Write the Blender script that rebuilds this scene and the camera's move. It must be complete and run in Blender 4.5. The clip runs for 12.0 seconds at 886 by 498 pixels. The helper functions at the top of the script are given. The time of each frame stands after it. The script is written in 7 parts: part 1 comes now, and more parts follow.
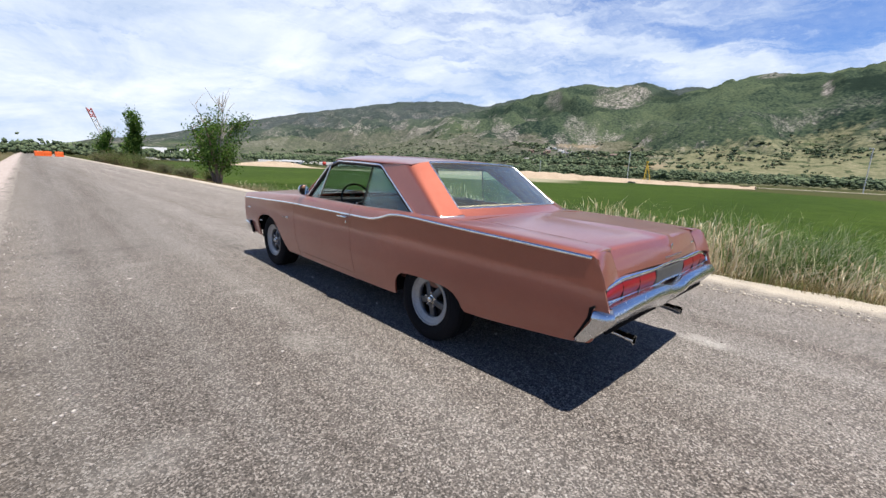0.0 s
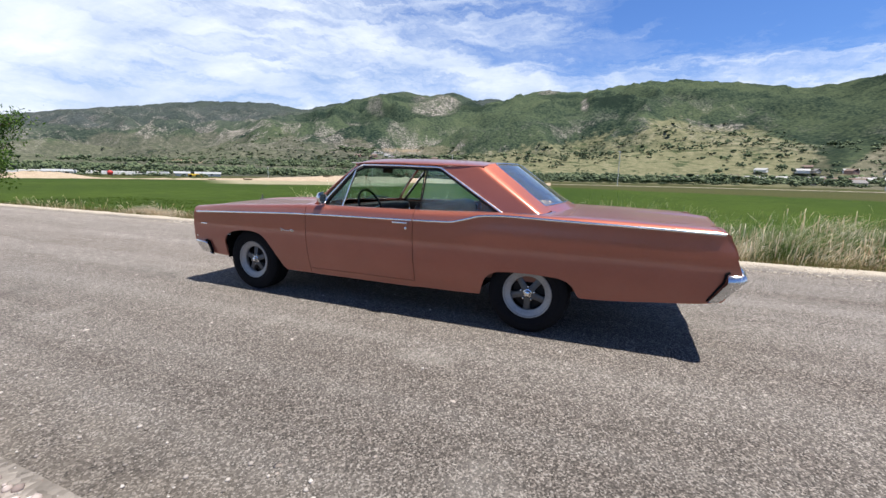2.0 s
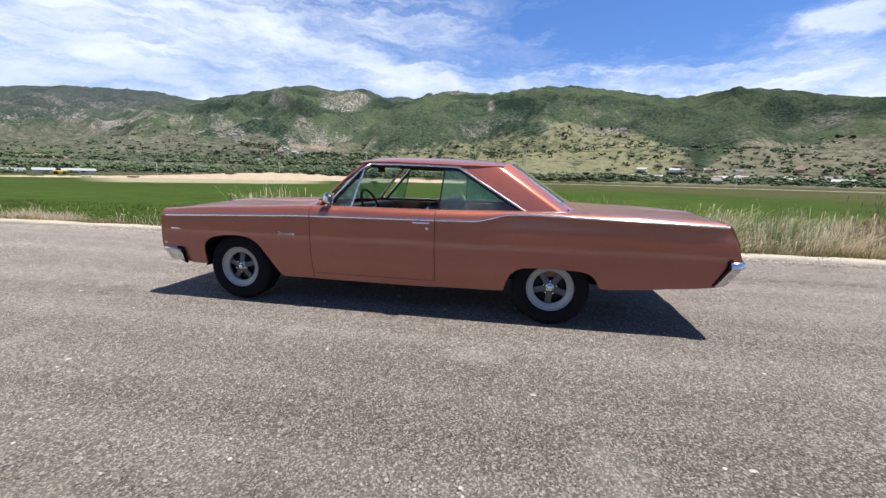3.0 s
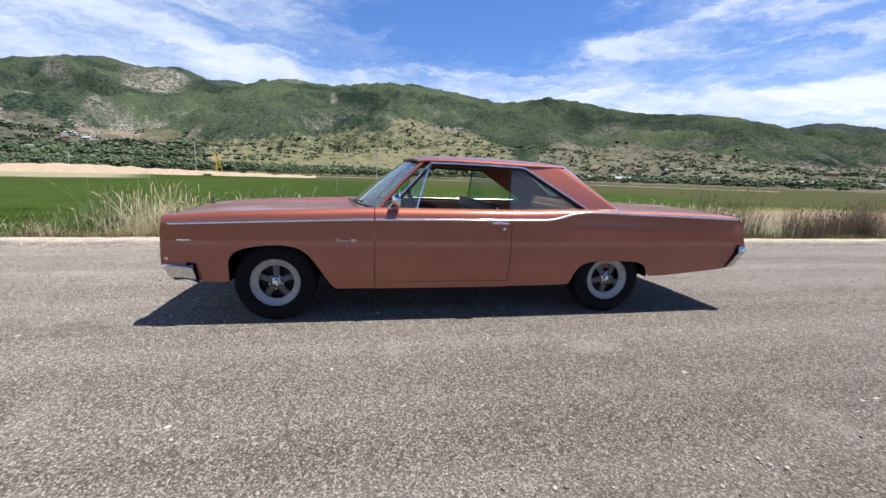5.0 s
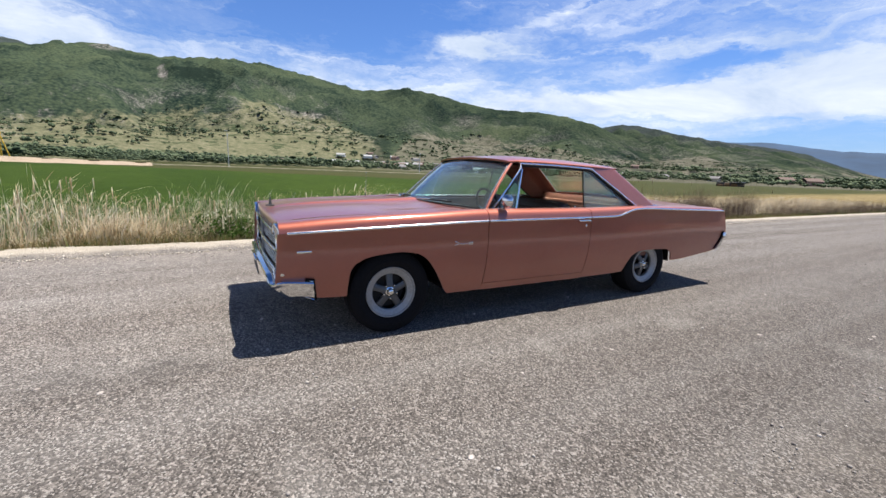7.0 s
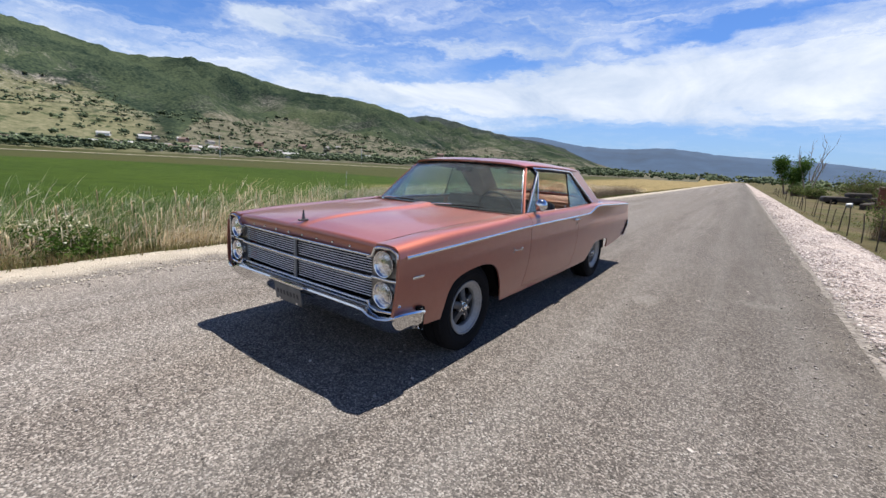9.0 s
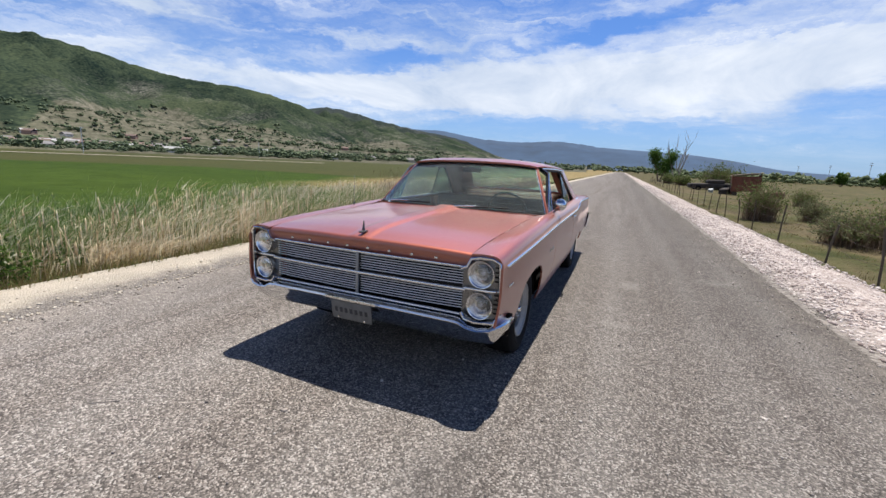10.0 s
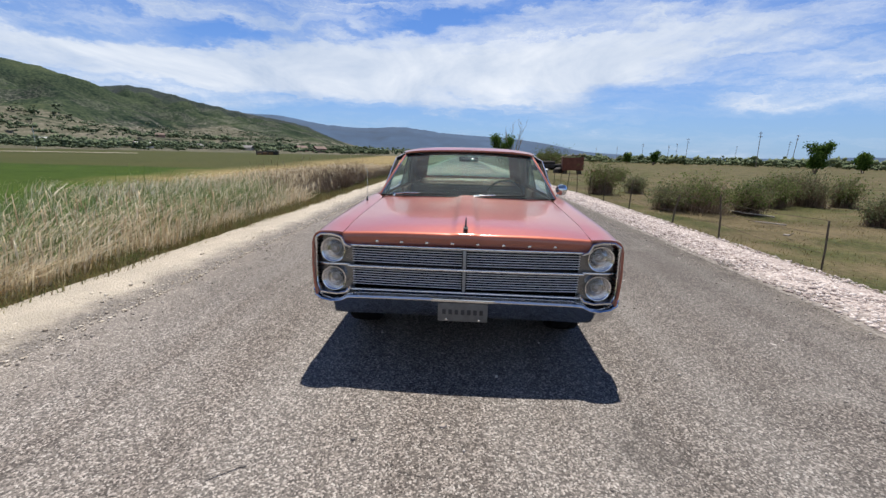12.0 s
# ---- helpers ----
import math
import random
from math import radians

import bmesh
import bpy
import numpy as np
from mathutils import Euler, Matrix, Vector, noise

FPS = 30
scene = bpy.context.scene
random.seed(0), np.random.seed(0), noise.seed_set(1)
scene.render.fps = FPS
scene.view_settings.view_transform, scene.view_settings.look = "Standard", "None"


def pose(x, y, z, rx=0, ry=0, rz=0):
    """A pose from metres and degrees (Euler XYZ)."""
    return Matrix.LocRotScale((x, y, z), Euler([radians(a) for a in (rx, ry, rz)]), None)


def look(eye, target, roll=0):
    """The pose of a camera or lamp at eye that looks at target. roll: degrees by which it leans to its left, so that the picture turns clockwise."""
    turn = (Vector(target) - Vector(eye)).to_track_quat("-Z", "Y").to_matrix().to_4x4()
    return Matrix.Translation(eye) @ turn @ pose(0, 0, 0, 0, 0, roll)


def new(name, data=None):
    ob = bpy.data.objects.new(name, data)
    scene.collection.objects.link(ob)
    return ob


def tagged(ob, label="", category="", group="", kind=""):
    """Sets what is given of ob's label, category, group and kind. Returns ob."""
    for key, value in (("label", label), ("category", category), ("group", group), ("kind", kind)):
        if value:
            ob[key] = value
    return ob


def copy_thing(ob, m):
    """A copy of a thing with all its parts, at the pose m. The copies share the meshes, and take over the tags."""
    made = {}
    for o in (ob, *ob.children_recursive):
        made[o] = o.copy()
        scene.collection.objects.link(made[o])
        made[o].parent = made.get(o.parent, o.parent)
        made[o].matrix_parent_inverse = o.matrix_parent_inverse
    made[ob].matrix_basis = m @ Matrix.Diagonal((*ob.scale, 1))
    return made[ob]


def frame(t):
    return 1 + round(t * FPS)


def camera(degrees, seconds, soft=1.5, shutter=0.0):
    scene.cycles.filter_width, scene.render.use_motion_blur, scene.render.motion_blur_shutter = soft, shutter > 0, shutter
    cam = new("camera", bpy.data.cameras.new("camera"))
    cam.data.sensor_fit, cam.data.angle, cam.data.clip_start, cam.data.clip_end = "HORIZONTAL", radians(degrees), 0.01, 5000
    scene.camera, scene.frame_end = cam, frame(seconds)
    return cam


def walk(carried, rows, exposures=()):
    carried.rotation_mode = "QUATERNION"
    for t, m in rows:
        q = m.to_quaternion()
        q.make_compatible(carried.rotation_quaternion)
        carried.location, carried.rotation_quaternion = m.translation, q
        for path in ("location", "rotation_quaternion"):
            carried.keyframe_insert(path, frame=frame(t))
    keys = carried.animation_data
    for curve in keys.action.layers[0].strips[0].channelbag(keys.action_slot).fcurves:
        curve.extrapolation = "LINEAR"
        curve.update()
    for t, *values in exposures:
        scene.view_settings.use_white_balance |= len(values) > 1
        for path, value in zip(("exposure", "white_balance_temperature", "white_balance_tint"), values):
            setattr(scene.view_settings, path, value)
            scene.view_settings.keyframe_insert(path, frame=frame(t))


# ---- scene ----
cam = camera(94.1, 12.0)
PATH = [
    (0, (-2.97, -3.792, 1.35), (-1.605, -2.383, 0.962), 2.6),
    (0.5, (-3.334, -3.409, 1.318), (-1.839, -2.133, 0.95), 2.3),
    (1, (-3.685, -3.02, 1.312), (-2.069, -1.896, 0.957), 1.9),
    (1.5, (-3.924, -2.592, 1.291), (-2.199, -1.639, 0.945), 1.5),
    (2, (-4.179, -2.152, 1.263), (-2.365, -1.382, 0.92), 1.1),
    (2.5, (-4.376, -1.71, 1.244), (-2.492, -1.133, 0.899), 1.2),
    (3, (-4.469, -1.265, 1.262), (-2.536, -0.885, 0.917), 1.2),
    (3.5, (-4.56, -0.794, 1.254), (-2.598, -0.614, 0.911), 1.6),
    (5.5, (-4.333, 1.212, 1.261), (-2.425, 0.731, 0.9), 1.8),
    (6, (-4.192, 1.711, 1.279), (-2.329, 1.086, 0.907), 2.0),
    (6.5, (-3.99, 2.17, 1.279), (-2.185, 1.395, 0.903), 2.1),
    (7, (-3.79, 2.64, 1.282), (-2.064, 1.704, 0.905), 2.3),
    (9, (-2.447, 3.969, 1.349), (-1.288, 2.388, 0.951), 3.1),
    (9.5, (-1.981, 4.228, 1.356), (-1.006, 2.528, 0.959), 2.8),
    (10, (-1.515, 4.458, 1.38), (-0.731, 2.663, 0.972), 2.5),
    (10.5, (-1.029, 4.601, 1.39), (-0.436, 2.738, 0.967), 2.0),
    (11, (-0.602, 4.767, 1.399), (-0.196, 2.859, 0.959), 1.8),
    (11.5, (-0.245, 4.815, 1.373), (-0.006, 2.88, 0.926), 1.6),
    (12, (-0.005, 4.786, 1.371), (0.105, 2.84, 0.923), 1.4),
]
EXPOSURES = [(0, 0.61), (3.5, 0.67), (6.5, 0.60), (9.5, 0.45), (12, 0.33)]
walk(cam, [(t, look(eye, target, roll)) for t, eye, target, roll in PATH], EXPOSURES)

# world, sun and exposure
SUN_TO = Vector((-0.022, -0.33, 1.0)).normalized()
sun = new("sun", bpy.data.lights.new("sun", "SUN"))
sun.data.energy, sun.data.angle, sun.data.color = 5.0, radians(0.53), (1.0, 0.945, 0.86)
sun.matrix_world = look(SUN_TO * 50, (0, 0, 0))

world = bpy.data.worlds.new("sky")
scene.world = world
world.use_nodes = True


class Nodes:
    """Short hand for building a node tree."""

    def __init__(self, tree):
        self.tree = tree
        tree.nodes.clear()

    def math(self, op, a, b=0.0, clamp=False):
        n = self.tree.nodes.new("ShaderNodeMath")
        n.operation, n.use_clamp = op, clamp
        for i, v in enumerate((a, b)):
            if isinstance(v, bpy.types.NodeSocket):
                self.tree.links.new(v, n.inputs[i])
            else:
                n.inputs[i].default_value = v
        return n.outputs[0]

    def noise(self, vec, scale, detail=4.0, rough=0.55, distort=0.0):
        n = self.tree.nodes.new("ShaderNodeTexNoise")
        if vec is not None:
            self.tree.links.new(vec, n.inputs["Vector"])
        n.inputs["Scale"].default_value, n.inputs["Detail"].default_value = scale, detail
        n.inputs["Roughness"].default_value, n.inputs["Distortion"].default_value = rough, distort
        return n.outputs["Fac"]

    def voronoi(self, vec, scale, out="Distance", feature="F1", randomness=1.0):
        n = self.tree.nodes.new("ShaderNodeTexVoronoi")
        n.feature = feature
        self.tree.links.new(vec, n.inputs["Vector"])
        n.inputs["Scale"].default_value, n.inputs["Randomness"].default_value = scale, randomness
        return n.outputs[out]

    def ramp(self, fac, *stops, interp="LINEAR"):
        n = self.tree.nodes.new("ShaderNodeValToRGB")
        n.color_ramp.interpolation = interp
        e = n.color_ramp.elements
        while len(e) < len(stops):
            e.new(0.5)
        for el, (pos, col) in zip(e, stops):
            el.position = pos
            el.color = (col, col, col, 1) if isinstance(col, (int, float)) else (*col, 1)
        self.tree.links.new(fac, n.inputs[0])
        return n.outputs[0]

    def mix(self, fac, a, b, blend="MIX"):
        n = self.tree.nodes.new("ShaderNodeMix")
        n.data_type, n.blend_type = "RGBA", blend
        for i, v in ((0, fac), (6, a), (7, b)):
            if isinstance(v, bpy.types.NodeSocket):
                self.tree.links.new(v, n.inputs[i])
            elif i == 0:
                n.inputs[0].default_value = v
            else:
                n.inputs[i].default_value = (v, v, v, 1) if isinstance(v, (int, float)) else (*v, 1)
        return n.outputs[2]

    def mapping(self, vec, scale=(1, 1, 1), rot=(0, 0, 0), loc=(0, 0, 0)):
        n = self.tree.nodes.new("ShaderNodeMapping")
        self.tree.links.new(vec, n.inputs[0])
        n.inputs["Scale"].default_value, n.inputs["Rotation"].default_value, n.inputs["Location"].default_value = scale, rot, loc
        return n.outputs[0]

    def bump(self, height, strength, distance):
        n = self.tree.nodes.new("ShaderNodeBump")
        n.inputs["Strength"].default_value, n.inputs["Distance"].default_value = strength, distance
        self.tree.links.new(height, n.inputs["Height"])
        return n.outputs[0]

    def xyz(self, vec):
        n = self.tree.nodes.new("ShaderNodeSeparateXYZ")
        self.tree.links.new(vec, n.inputs[0])
        return n.outputs

    def vec(self, x, y, z=0.0):
        n = self.tree.nodes.new("ShaderNodeCombineXYZ")
        for i, v in enumerate((x, y, z)):
            if isinstance(v, bpy.types.NodeSocket):
                self.tree.links.new(v, n.inputs[i])
            else:
                n.inputs[i].default_value = v
        return n.outputs[0]

    def place(self):
        return self.tree.nodes.new("ShaderNodeNewGeometry").outputs["Position"]

    def local(self):
        return self.tree.nodes.new("ShaderNodeTexCoord").outputs["Object"]

    def island(self):
        return self.tree.nodes.new("ShaderNodeNewGeometry").outputs["Random Per Island"]

    def surface(self, color, roughness=0.6, metallic=0.0, normal=None, **more):
        """Principled surface to the output."""
        n = self.tree.nodes.new("ShaderNodeBsdfPrincipled")
        out = self.tree.nodes.new("ShaderNodeOutputMaterial")
        pairs = [("Base Color", color), ("Roughness", roughness), ("Metallic", metallic)]
        pairs += [(k.replace("_", " "), v) for k, v in more.items()]
        if normal is not None:
            pairs.append(("Normal", normal))
        for key, v in pairs:
            if isinstance(v, bpy.types.NodeSocket):
                self.tree.links.new(v, n.inputs[key])
            elif isinstance(v, tuple) and len(v) == 3:
                n.inputs[key].default_value = (*v, 1)
            else:
                n.inputs[key].default_value = v
        self.tree.links.new(n.outputs[0], out.inputs[0])


# sky: blue with thin high cloud, thicker towards the north and low in the south
w = Nodes(world.node_tree)
sky = world.node_tree.nodes.new("ShaderNodeTexSky")
sky.sky_type, sky.sun_disc = "NISHITA", False
sky.sun_elevation = math.asin(SUN_TO.z)
sky.sun_rotation = math.atan2(SUN_TO.x, SUN_TO.y)
sky.air_density, sky.dust_density, sky.ozone_density = 1.0, 0.6, 2.5
ray = world.node_tree.nodes.new("ShaderNodeTexCoord").outputs["Generated"]
dx, dy, dz = w.xyz(ray)
high = w.math("ADD", w.math("MAXIMUM", dz, 0.0), 0.16)
fx_, fy_ = w.math("DIVIDE", dx, high), w.math("DIVIDE", dy, high)
flat = w.vec(fx_, fy_)
warp = w.noise(w.mapping(flat, (0.6, 0.6, 1)), 1.0, 3, 0.5)
streak = w.noise(w.mapping(w.vec(w.math("ADD", fx_, w.math("MULTIPLY", warp, 1.2)), fy_), (0.42, 1.15, 1), (0, 0, radians(-24))), 1.3, 9, 0.64, 0.6)
puffs = w.noise(w.mapping(flat, (0.9, 0.5, 1), (0, 0, radians(20)), (3.1, 1.7, 0)), 1.6, 10, 0.62, 0.5)
# bearing (degrees clockwise from north) and height of each direction, torn a little by the wind
bear_sky = w.math("ADD", w.math("MULTIPLY", w.math("ARCTAN2", w.math("SUBTRACT", w.math("MULTIPLY", dx, math.cos(radians(110))), w.math("MULTIPLY", dy, math.sin(radians(110)))), w.math("ADD", w.math("MULTIPLY", dy, math.cos(radians(110))), w.math("MULTIPLY", dx, math.sin(radians(110))))), 180 / math.pi), 110.0)
rise_sky = w.math("MULTIPLY", w.math("ARCSINE", dz), 180 / math.pi)
torn_b = w.math("ADD", bear_sky, w.math("MULTIPLY", w.math("ADD", w.noise(w.mapping(ray, (1, 1, 2.2)), 7.0, 6, 0.6), -0.5), 16.0))
torn_e = w.math("ADD", rise_sky, w.math("MULTIPLY", w.math("ADD", w.noise(w.mapping(ray, (1, 1, 2.6), (0, 0, 0), (4, 2, 7)), 9.0, 7, 0.62), -0.5), 5.5))
wisp = w.noise(w.mapping(w.vec(torn_b, torn_e), (0.05, 0.42, 1), (0, 0, radians(4))), 1.0, 8, 0.66, 0.8)
cover = w.math("ADD", w.math("ADD", w.math("MULTIPLY", w.math("ADD", streak, -0.5), 0.95), w.math("MULTIPLY", w.math("ADD", puffs, -0.5), 0.45)), w.math("ADD", w.math("MULTIPLY", w.math("ADD", wisp, -0.5), 1.35), 0.17))
# cloud banks, streaks and clear gaps: bearing, height, half length, half width, slant, amount
CLOUDS = [
    (8, 14, 62, 40, 0.0, 0.80), (74, 12.0, 15, 1.7, -0.28, 0.55), (109, 9.6, 16, 1.8, -0.10, 0.50), (121.5, 14.8, 6, 1.1, 0.04, 0.55),
    (126, 17.0, 9, 0.9, 0.33, 0.32), (150, 8.8, 29, 2.7, 0.02, 0.78), (149, 17.0, 26, 4.5, 0.10, 0.26), (179, 11.4, 26, 4.6, 0.02, 0.70),
    (199, 12.3, 18, 2.6, 0.12, 0.55), (213, 7.4, 18, 2.2, 0.15, 0.45), (138, 10.8, 6, 0.8, 0.05, -0.55), (151, 12.2, 5, 1.1, 0.12, -0.60),
    (205, 7.2, 7, 1.1, 0.02, -0.50), (95, 16.5, 26, 6.5, 0.0, -0.22), (177, 16.2, 14, 0.6, 0.12, -0.50), (174, 4.0, 40, 2.8, 0.0, -0.20),
]
for b0, e0, wb, he, slant, amount in CLOUDS:
    db, de = w.math("SUBTRACT", torn_b, b0), w.math("SUBTRACT", torn_e, e0)
    de = w.math("SUBTRACT", de, w.math("MULTIPLY", db, slant))
    q = w.math("ADD", w.math("POWER", w.math("ABSOLUTE", w.math("MULTIPLY", db, 1 / wb)), 2.0), w.math("POWER", w.math("ABSOLUTE", w.math("MULTIPLY", de, 1 / he)), 2.0))
    soft = w.math("POWER", 2.2, w.math("MULTIPLY", q, -1.0))
    cover = w.math("ADD", cover, w.math("MULTIPLY", soft, amount))
thick = w.ramp(cover, (0.12, 0.0), (0.36, 0.15), (0.58, 0.50), (0.80, 0.86), (1.02, 0.98))
veil = w.ramp(dz, (0.0, 0.66), (0.10, 0.42), (0.25, 0.12), (0.60, 0.0))
sky_tint = w.mix(1.0, sky.outputs[0], (0.80, 1.44, 2.50), "MULTIPLY")
# sky overhead, out of view, dimmed to 0.34 to lower the fill light
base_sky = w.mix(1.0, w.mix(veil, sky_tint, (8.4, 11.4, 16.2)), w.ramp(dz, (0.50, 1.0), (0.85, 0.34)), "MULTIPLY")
cloud_col = w.mix(w.ramp(puffs, (0.35, 0.0), (0.7, 1.0)), (10.4, 12.4, 15.8), (17.2, 18.2, 19.8))
# cloud cut away overhead for the same lower fill
thin_up = w.ramp(dz, (0.42, 1.0), (0.66, 0.05))
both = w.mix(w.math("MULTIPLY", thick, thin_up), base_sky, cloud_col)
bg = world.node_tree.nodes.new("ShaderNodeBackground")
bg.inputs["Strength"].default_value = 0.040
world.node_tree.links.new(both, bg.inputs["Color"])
wout = world.node_tree.nodes.new("ShaderNodeOutputWorld")
world.node_tree.links.new(bg.outputs[0], wout.inputs[0])


# materials
def material(name):
    m = bpy.data.materials.new(name)
    m.use_nodes = True
    return m, Nodes(m.node_tree)


def simple(name, color, rough=0.5, metal=0.0, grain=0.0, scale=40.0, bump=0.0, **more):
    """A surface with slight mottling at two scales."""
    m, n = material(name)
    p = n.local()
    v = n.math("ADD", n.math("MULTIPLY", n.noise(p, scale, 5), 0.6), n.math("MULTIPLY", n.noise(p, scale * 0.13, 3), 0.4))
    lo, hi = tuple(c * (1 - grain) for c in color), tuple(min(1, c * (1 + grain)) for c in color)
    col = n.ramp(v, (0.3, lo), (0.7, hi))
    rgh = n.math("ADD", n.math("MULTIPLY", n.math("ADD", v, -0.5), 0.25 * grain + 0.06), rough)
    n.surface(col, rgh, metal, n.bump(v, bump, 0.004) if bump else None, **more)
    return m


def paint_material():
    m, n = material("copper_paint")
    p = n.local()
    flake = n.voronoi(p, 1400, "Color")
    big = n.noise(p, 1.7, 4, 0.6)
    col = n.mix(n.ramp(big, (0.3, 0.0), (0.75, 1.0)), (0.272, 0.076, 0.048), (0.322, 0.094, 0.061))
    fl = n.tree.nodes.new("ShaderNodeSeparateColor")
    n.tree.links.new(flake, fl.inputs[0])
    col = n.mix(n.math("MULTIPLY", fl.outputs[0], 0.16), col, (0.70, 0.30, 0.20))
    dust = n.noise(p, 23, 6, 0.7)
    # faint waves of old sheet metal under the clear coat
    wave = n.math("ADD", n.noise(n.mapping(p, (1.0, 0.5, 1.6)), 3.0, 2), n.math("MULTIPLY", n.noise(p, 260, 2), 0.006))
    n.surface(col, n.ramp(dust, (0.3, 0.56), (0.8, 0.66)), 0.78, n.bump(wave, 0.10, 0.02), Coat_Weight=1.0, Coat_Roughness=0.13, Coat_IOR=1.65, Sheen_Weight=0.25, Sheen_Roughness=0.35, Sheen_Tint=(1.0, 0.80, 0.80))
    return m


def chrome_material(name, rough, tone=0.62):
    m, n = material(name)
    p = n.local()
    v = n.noise(p, 35, 6, 0.65)
    n.surface(n.ramp(n.noise(p, 6, 4), (0.3, (tone * 0.92, tone * 0.93, tone * 0.95)), (0.7, (tone, tone, tone))), n.ramp(v, (0.4, rough), (0.8, rough + 0.12)), 1.0, n.bump(v, 0.03, 0.002))
    return m


def glass_material(name, tint, rough=0.0, dust_veil=0.0, flutes=0.0, ior=1.46):
    """Clear glass with an optional share of pale film that paints in sky glare; flutes: moulded ribs across, as on a
    lamp.
    """
    m, n = material(name)
    ribs = n.bump(n.math("SINE", n.math("MULTIPLY", n.xyz(n.local())[0], flutes)), 0.35, 0.002) if flutes else None
    n.surface(tint, rough, 0.0, ribs, Transmission_Weight=1.0, IOR=ior)
    if dust_veil:
        # a pale diffuse film stands in for bright sky veiling the pane
        t = n.tree
        out = [q for q in t.nodes if q.type == "OUTPUT_MATERIAL"][0]
        clear = out.inputs[0].links[0].from_socket
        film, mix = t.nodes.new("ShaderNodeBsdfDiffuse"), t.nodes.new("ShaderNodeMixShader")
        film.inputs["Color"].default_value = (0.72, 0.70, 0.66, 1)
        t.links.new(n.ramp(n.noise(n.local(), 9, 5, 0.65), (0.3, dust_veil * 0.5), (0.7, dust_veil * 1.3)), mix.inputs[0])
        t.links.new(clear, mix.inputs[1])
        t.links.new(film.outputs[0], mix.inputs[2])
        t.links.new(mix.outputs[0], out.inputs[0])
    return m


PAINT = paint_material()
CHROME = chrome_material("chrome", 0.06, 0.72)
STAINLESS = chrome_material("stainless_trim", 0.18, 0.86)
CAST = simple("cast_aluminium", (0.31, 0.31, 0.305), 0.5, 0.45, 0.2, 60, 0.05)
RUBBER = simple("tyre_rubber", (0.009, 0.009, 0.010), 0.85, 0, 0.3, 50, 0.1, Specular_IOR_Level=0.12)
BLACK = simple("black_trim", (0.010, 0.010, 0.011), 0.55, 0, 0.3, 30, Specular_IOR_Level=0.25)
UNDER = simple("undercoat", (0.010, 0.009, 0.009), 0.95, 0, 0.4, 20, 0.2, Specular_IOR_Level=0.05)
VINYL = simple("brown_vinyl", (0.16, 0.060, 0.038), 0.5, 0, 0.15, 90, 0.08)
VINYL_DARK = simple("dark_vinyl", (0.026, 0.014, 0.011), 0.5, 0, 0.15, 90, 0.08)
CAST_DARK = simple("spoke_cast", (0.10, 0.10, 0.099), 0.5, 0.5, 0.25, 60, 0.05)
VINYL_LIGHT = simple("light_vinyl", (0.34, 0.175, 0.13), 0.5, 0, 0.12, 90, 0.08)
HEADLINER = simple("headliner_cloth", (0.13, 0.046, 0.030), 0.85, 0, 0.1, 120)
DASH = simple("dash_dark", (0.014, 0.012, 0.012), 0.6, 0, 0.2, 60, Specular_IOR_Level=0.2)
GLASS = glass_material("car_glass", (0.50, 0.74, 0.70), 0.0, 0.03)
SCREEN = glass_material("screen_glass", (0.44, 0.66, 0.63), 0.0, 0.04, ior=1.46)
LAMP_GLASS = glass_material("lamp_glass", (0.95, 0.97, 1.0), flutes=620.0)
RED_LENS = simple("red_lens", (0.20, 0.004, 0.010), 0.30, 0, 0.15, 200, 0.1)
REFLECTOR = chrome_material("lamp_reflector", 0.18, 0.36)
LAMP_METAL = chrome_material("lamp_housing", 0.26, 0.20)
GRILLE_SILVER = simple("grille_silver", (0.78, 0.78, 0.79), 0.30, 0.35, 0.1, 60)
CLEAR_LENS = simple("clear_lens", (0.55, 0.56, 0.58), 0.12, 0.4, 0.1, 200, 0.1)
PLATE_MARK = simple("plate_ink", (0.035, 0.035, 0.04), 0.6, 0, 0.4, 40)
AERIAL = (0.885, 1.157)
# grey base darkened, putting the shade under the bumper into the colour
PLATE = simple("plate_shaded", (0.13, 0.13, 0.128), 0.6, 0.1, 0.35, 22)


# geometry helpers
def thicken(verts, faces, d):
    """Gives an open sheet a thickness d behind it, with a crisp rim of its own."""
    verts = [Vector(p) for p in verts]
    nrm = [Vector((0, 0, 0)) for _ in verts]
    count = {}
    for f in faces:
        a = (verts[f[2]] - verts[f[0]]).cross(verts[f[-1]] - verts[f[1]])
        for i in f:
            nrm[i] += a
        for i, j in zip(f, f[1:] + f[:1]):
            count[(i, j)] = count.get((i, j), 0) + 1
    n = len(verts)
    back = [p - q.normalized() * d if q.length > 1e-12 else p for p, q in zip(verts, nrm)]
    out_v, out_f = verts + back, list(faces) + [tuple(i + n for i in reversed(f)) for f in faces]
    for i, j in count:
        if (j, i) not in count:
            k = len(out_v)
            out_v += [verts[i], verts[j], back[j], back[i]]
            out_f.append((k + 1, k, k + 3, k + 2))
    return out_v, out_f


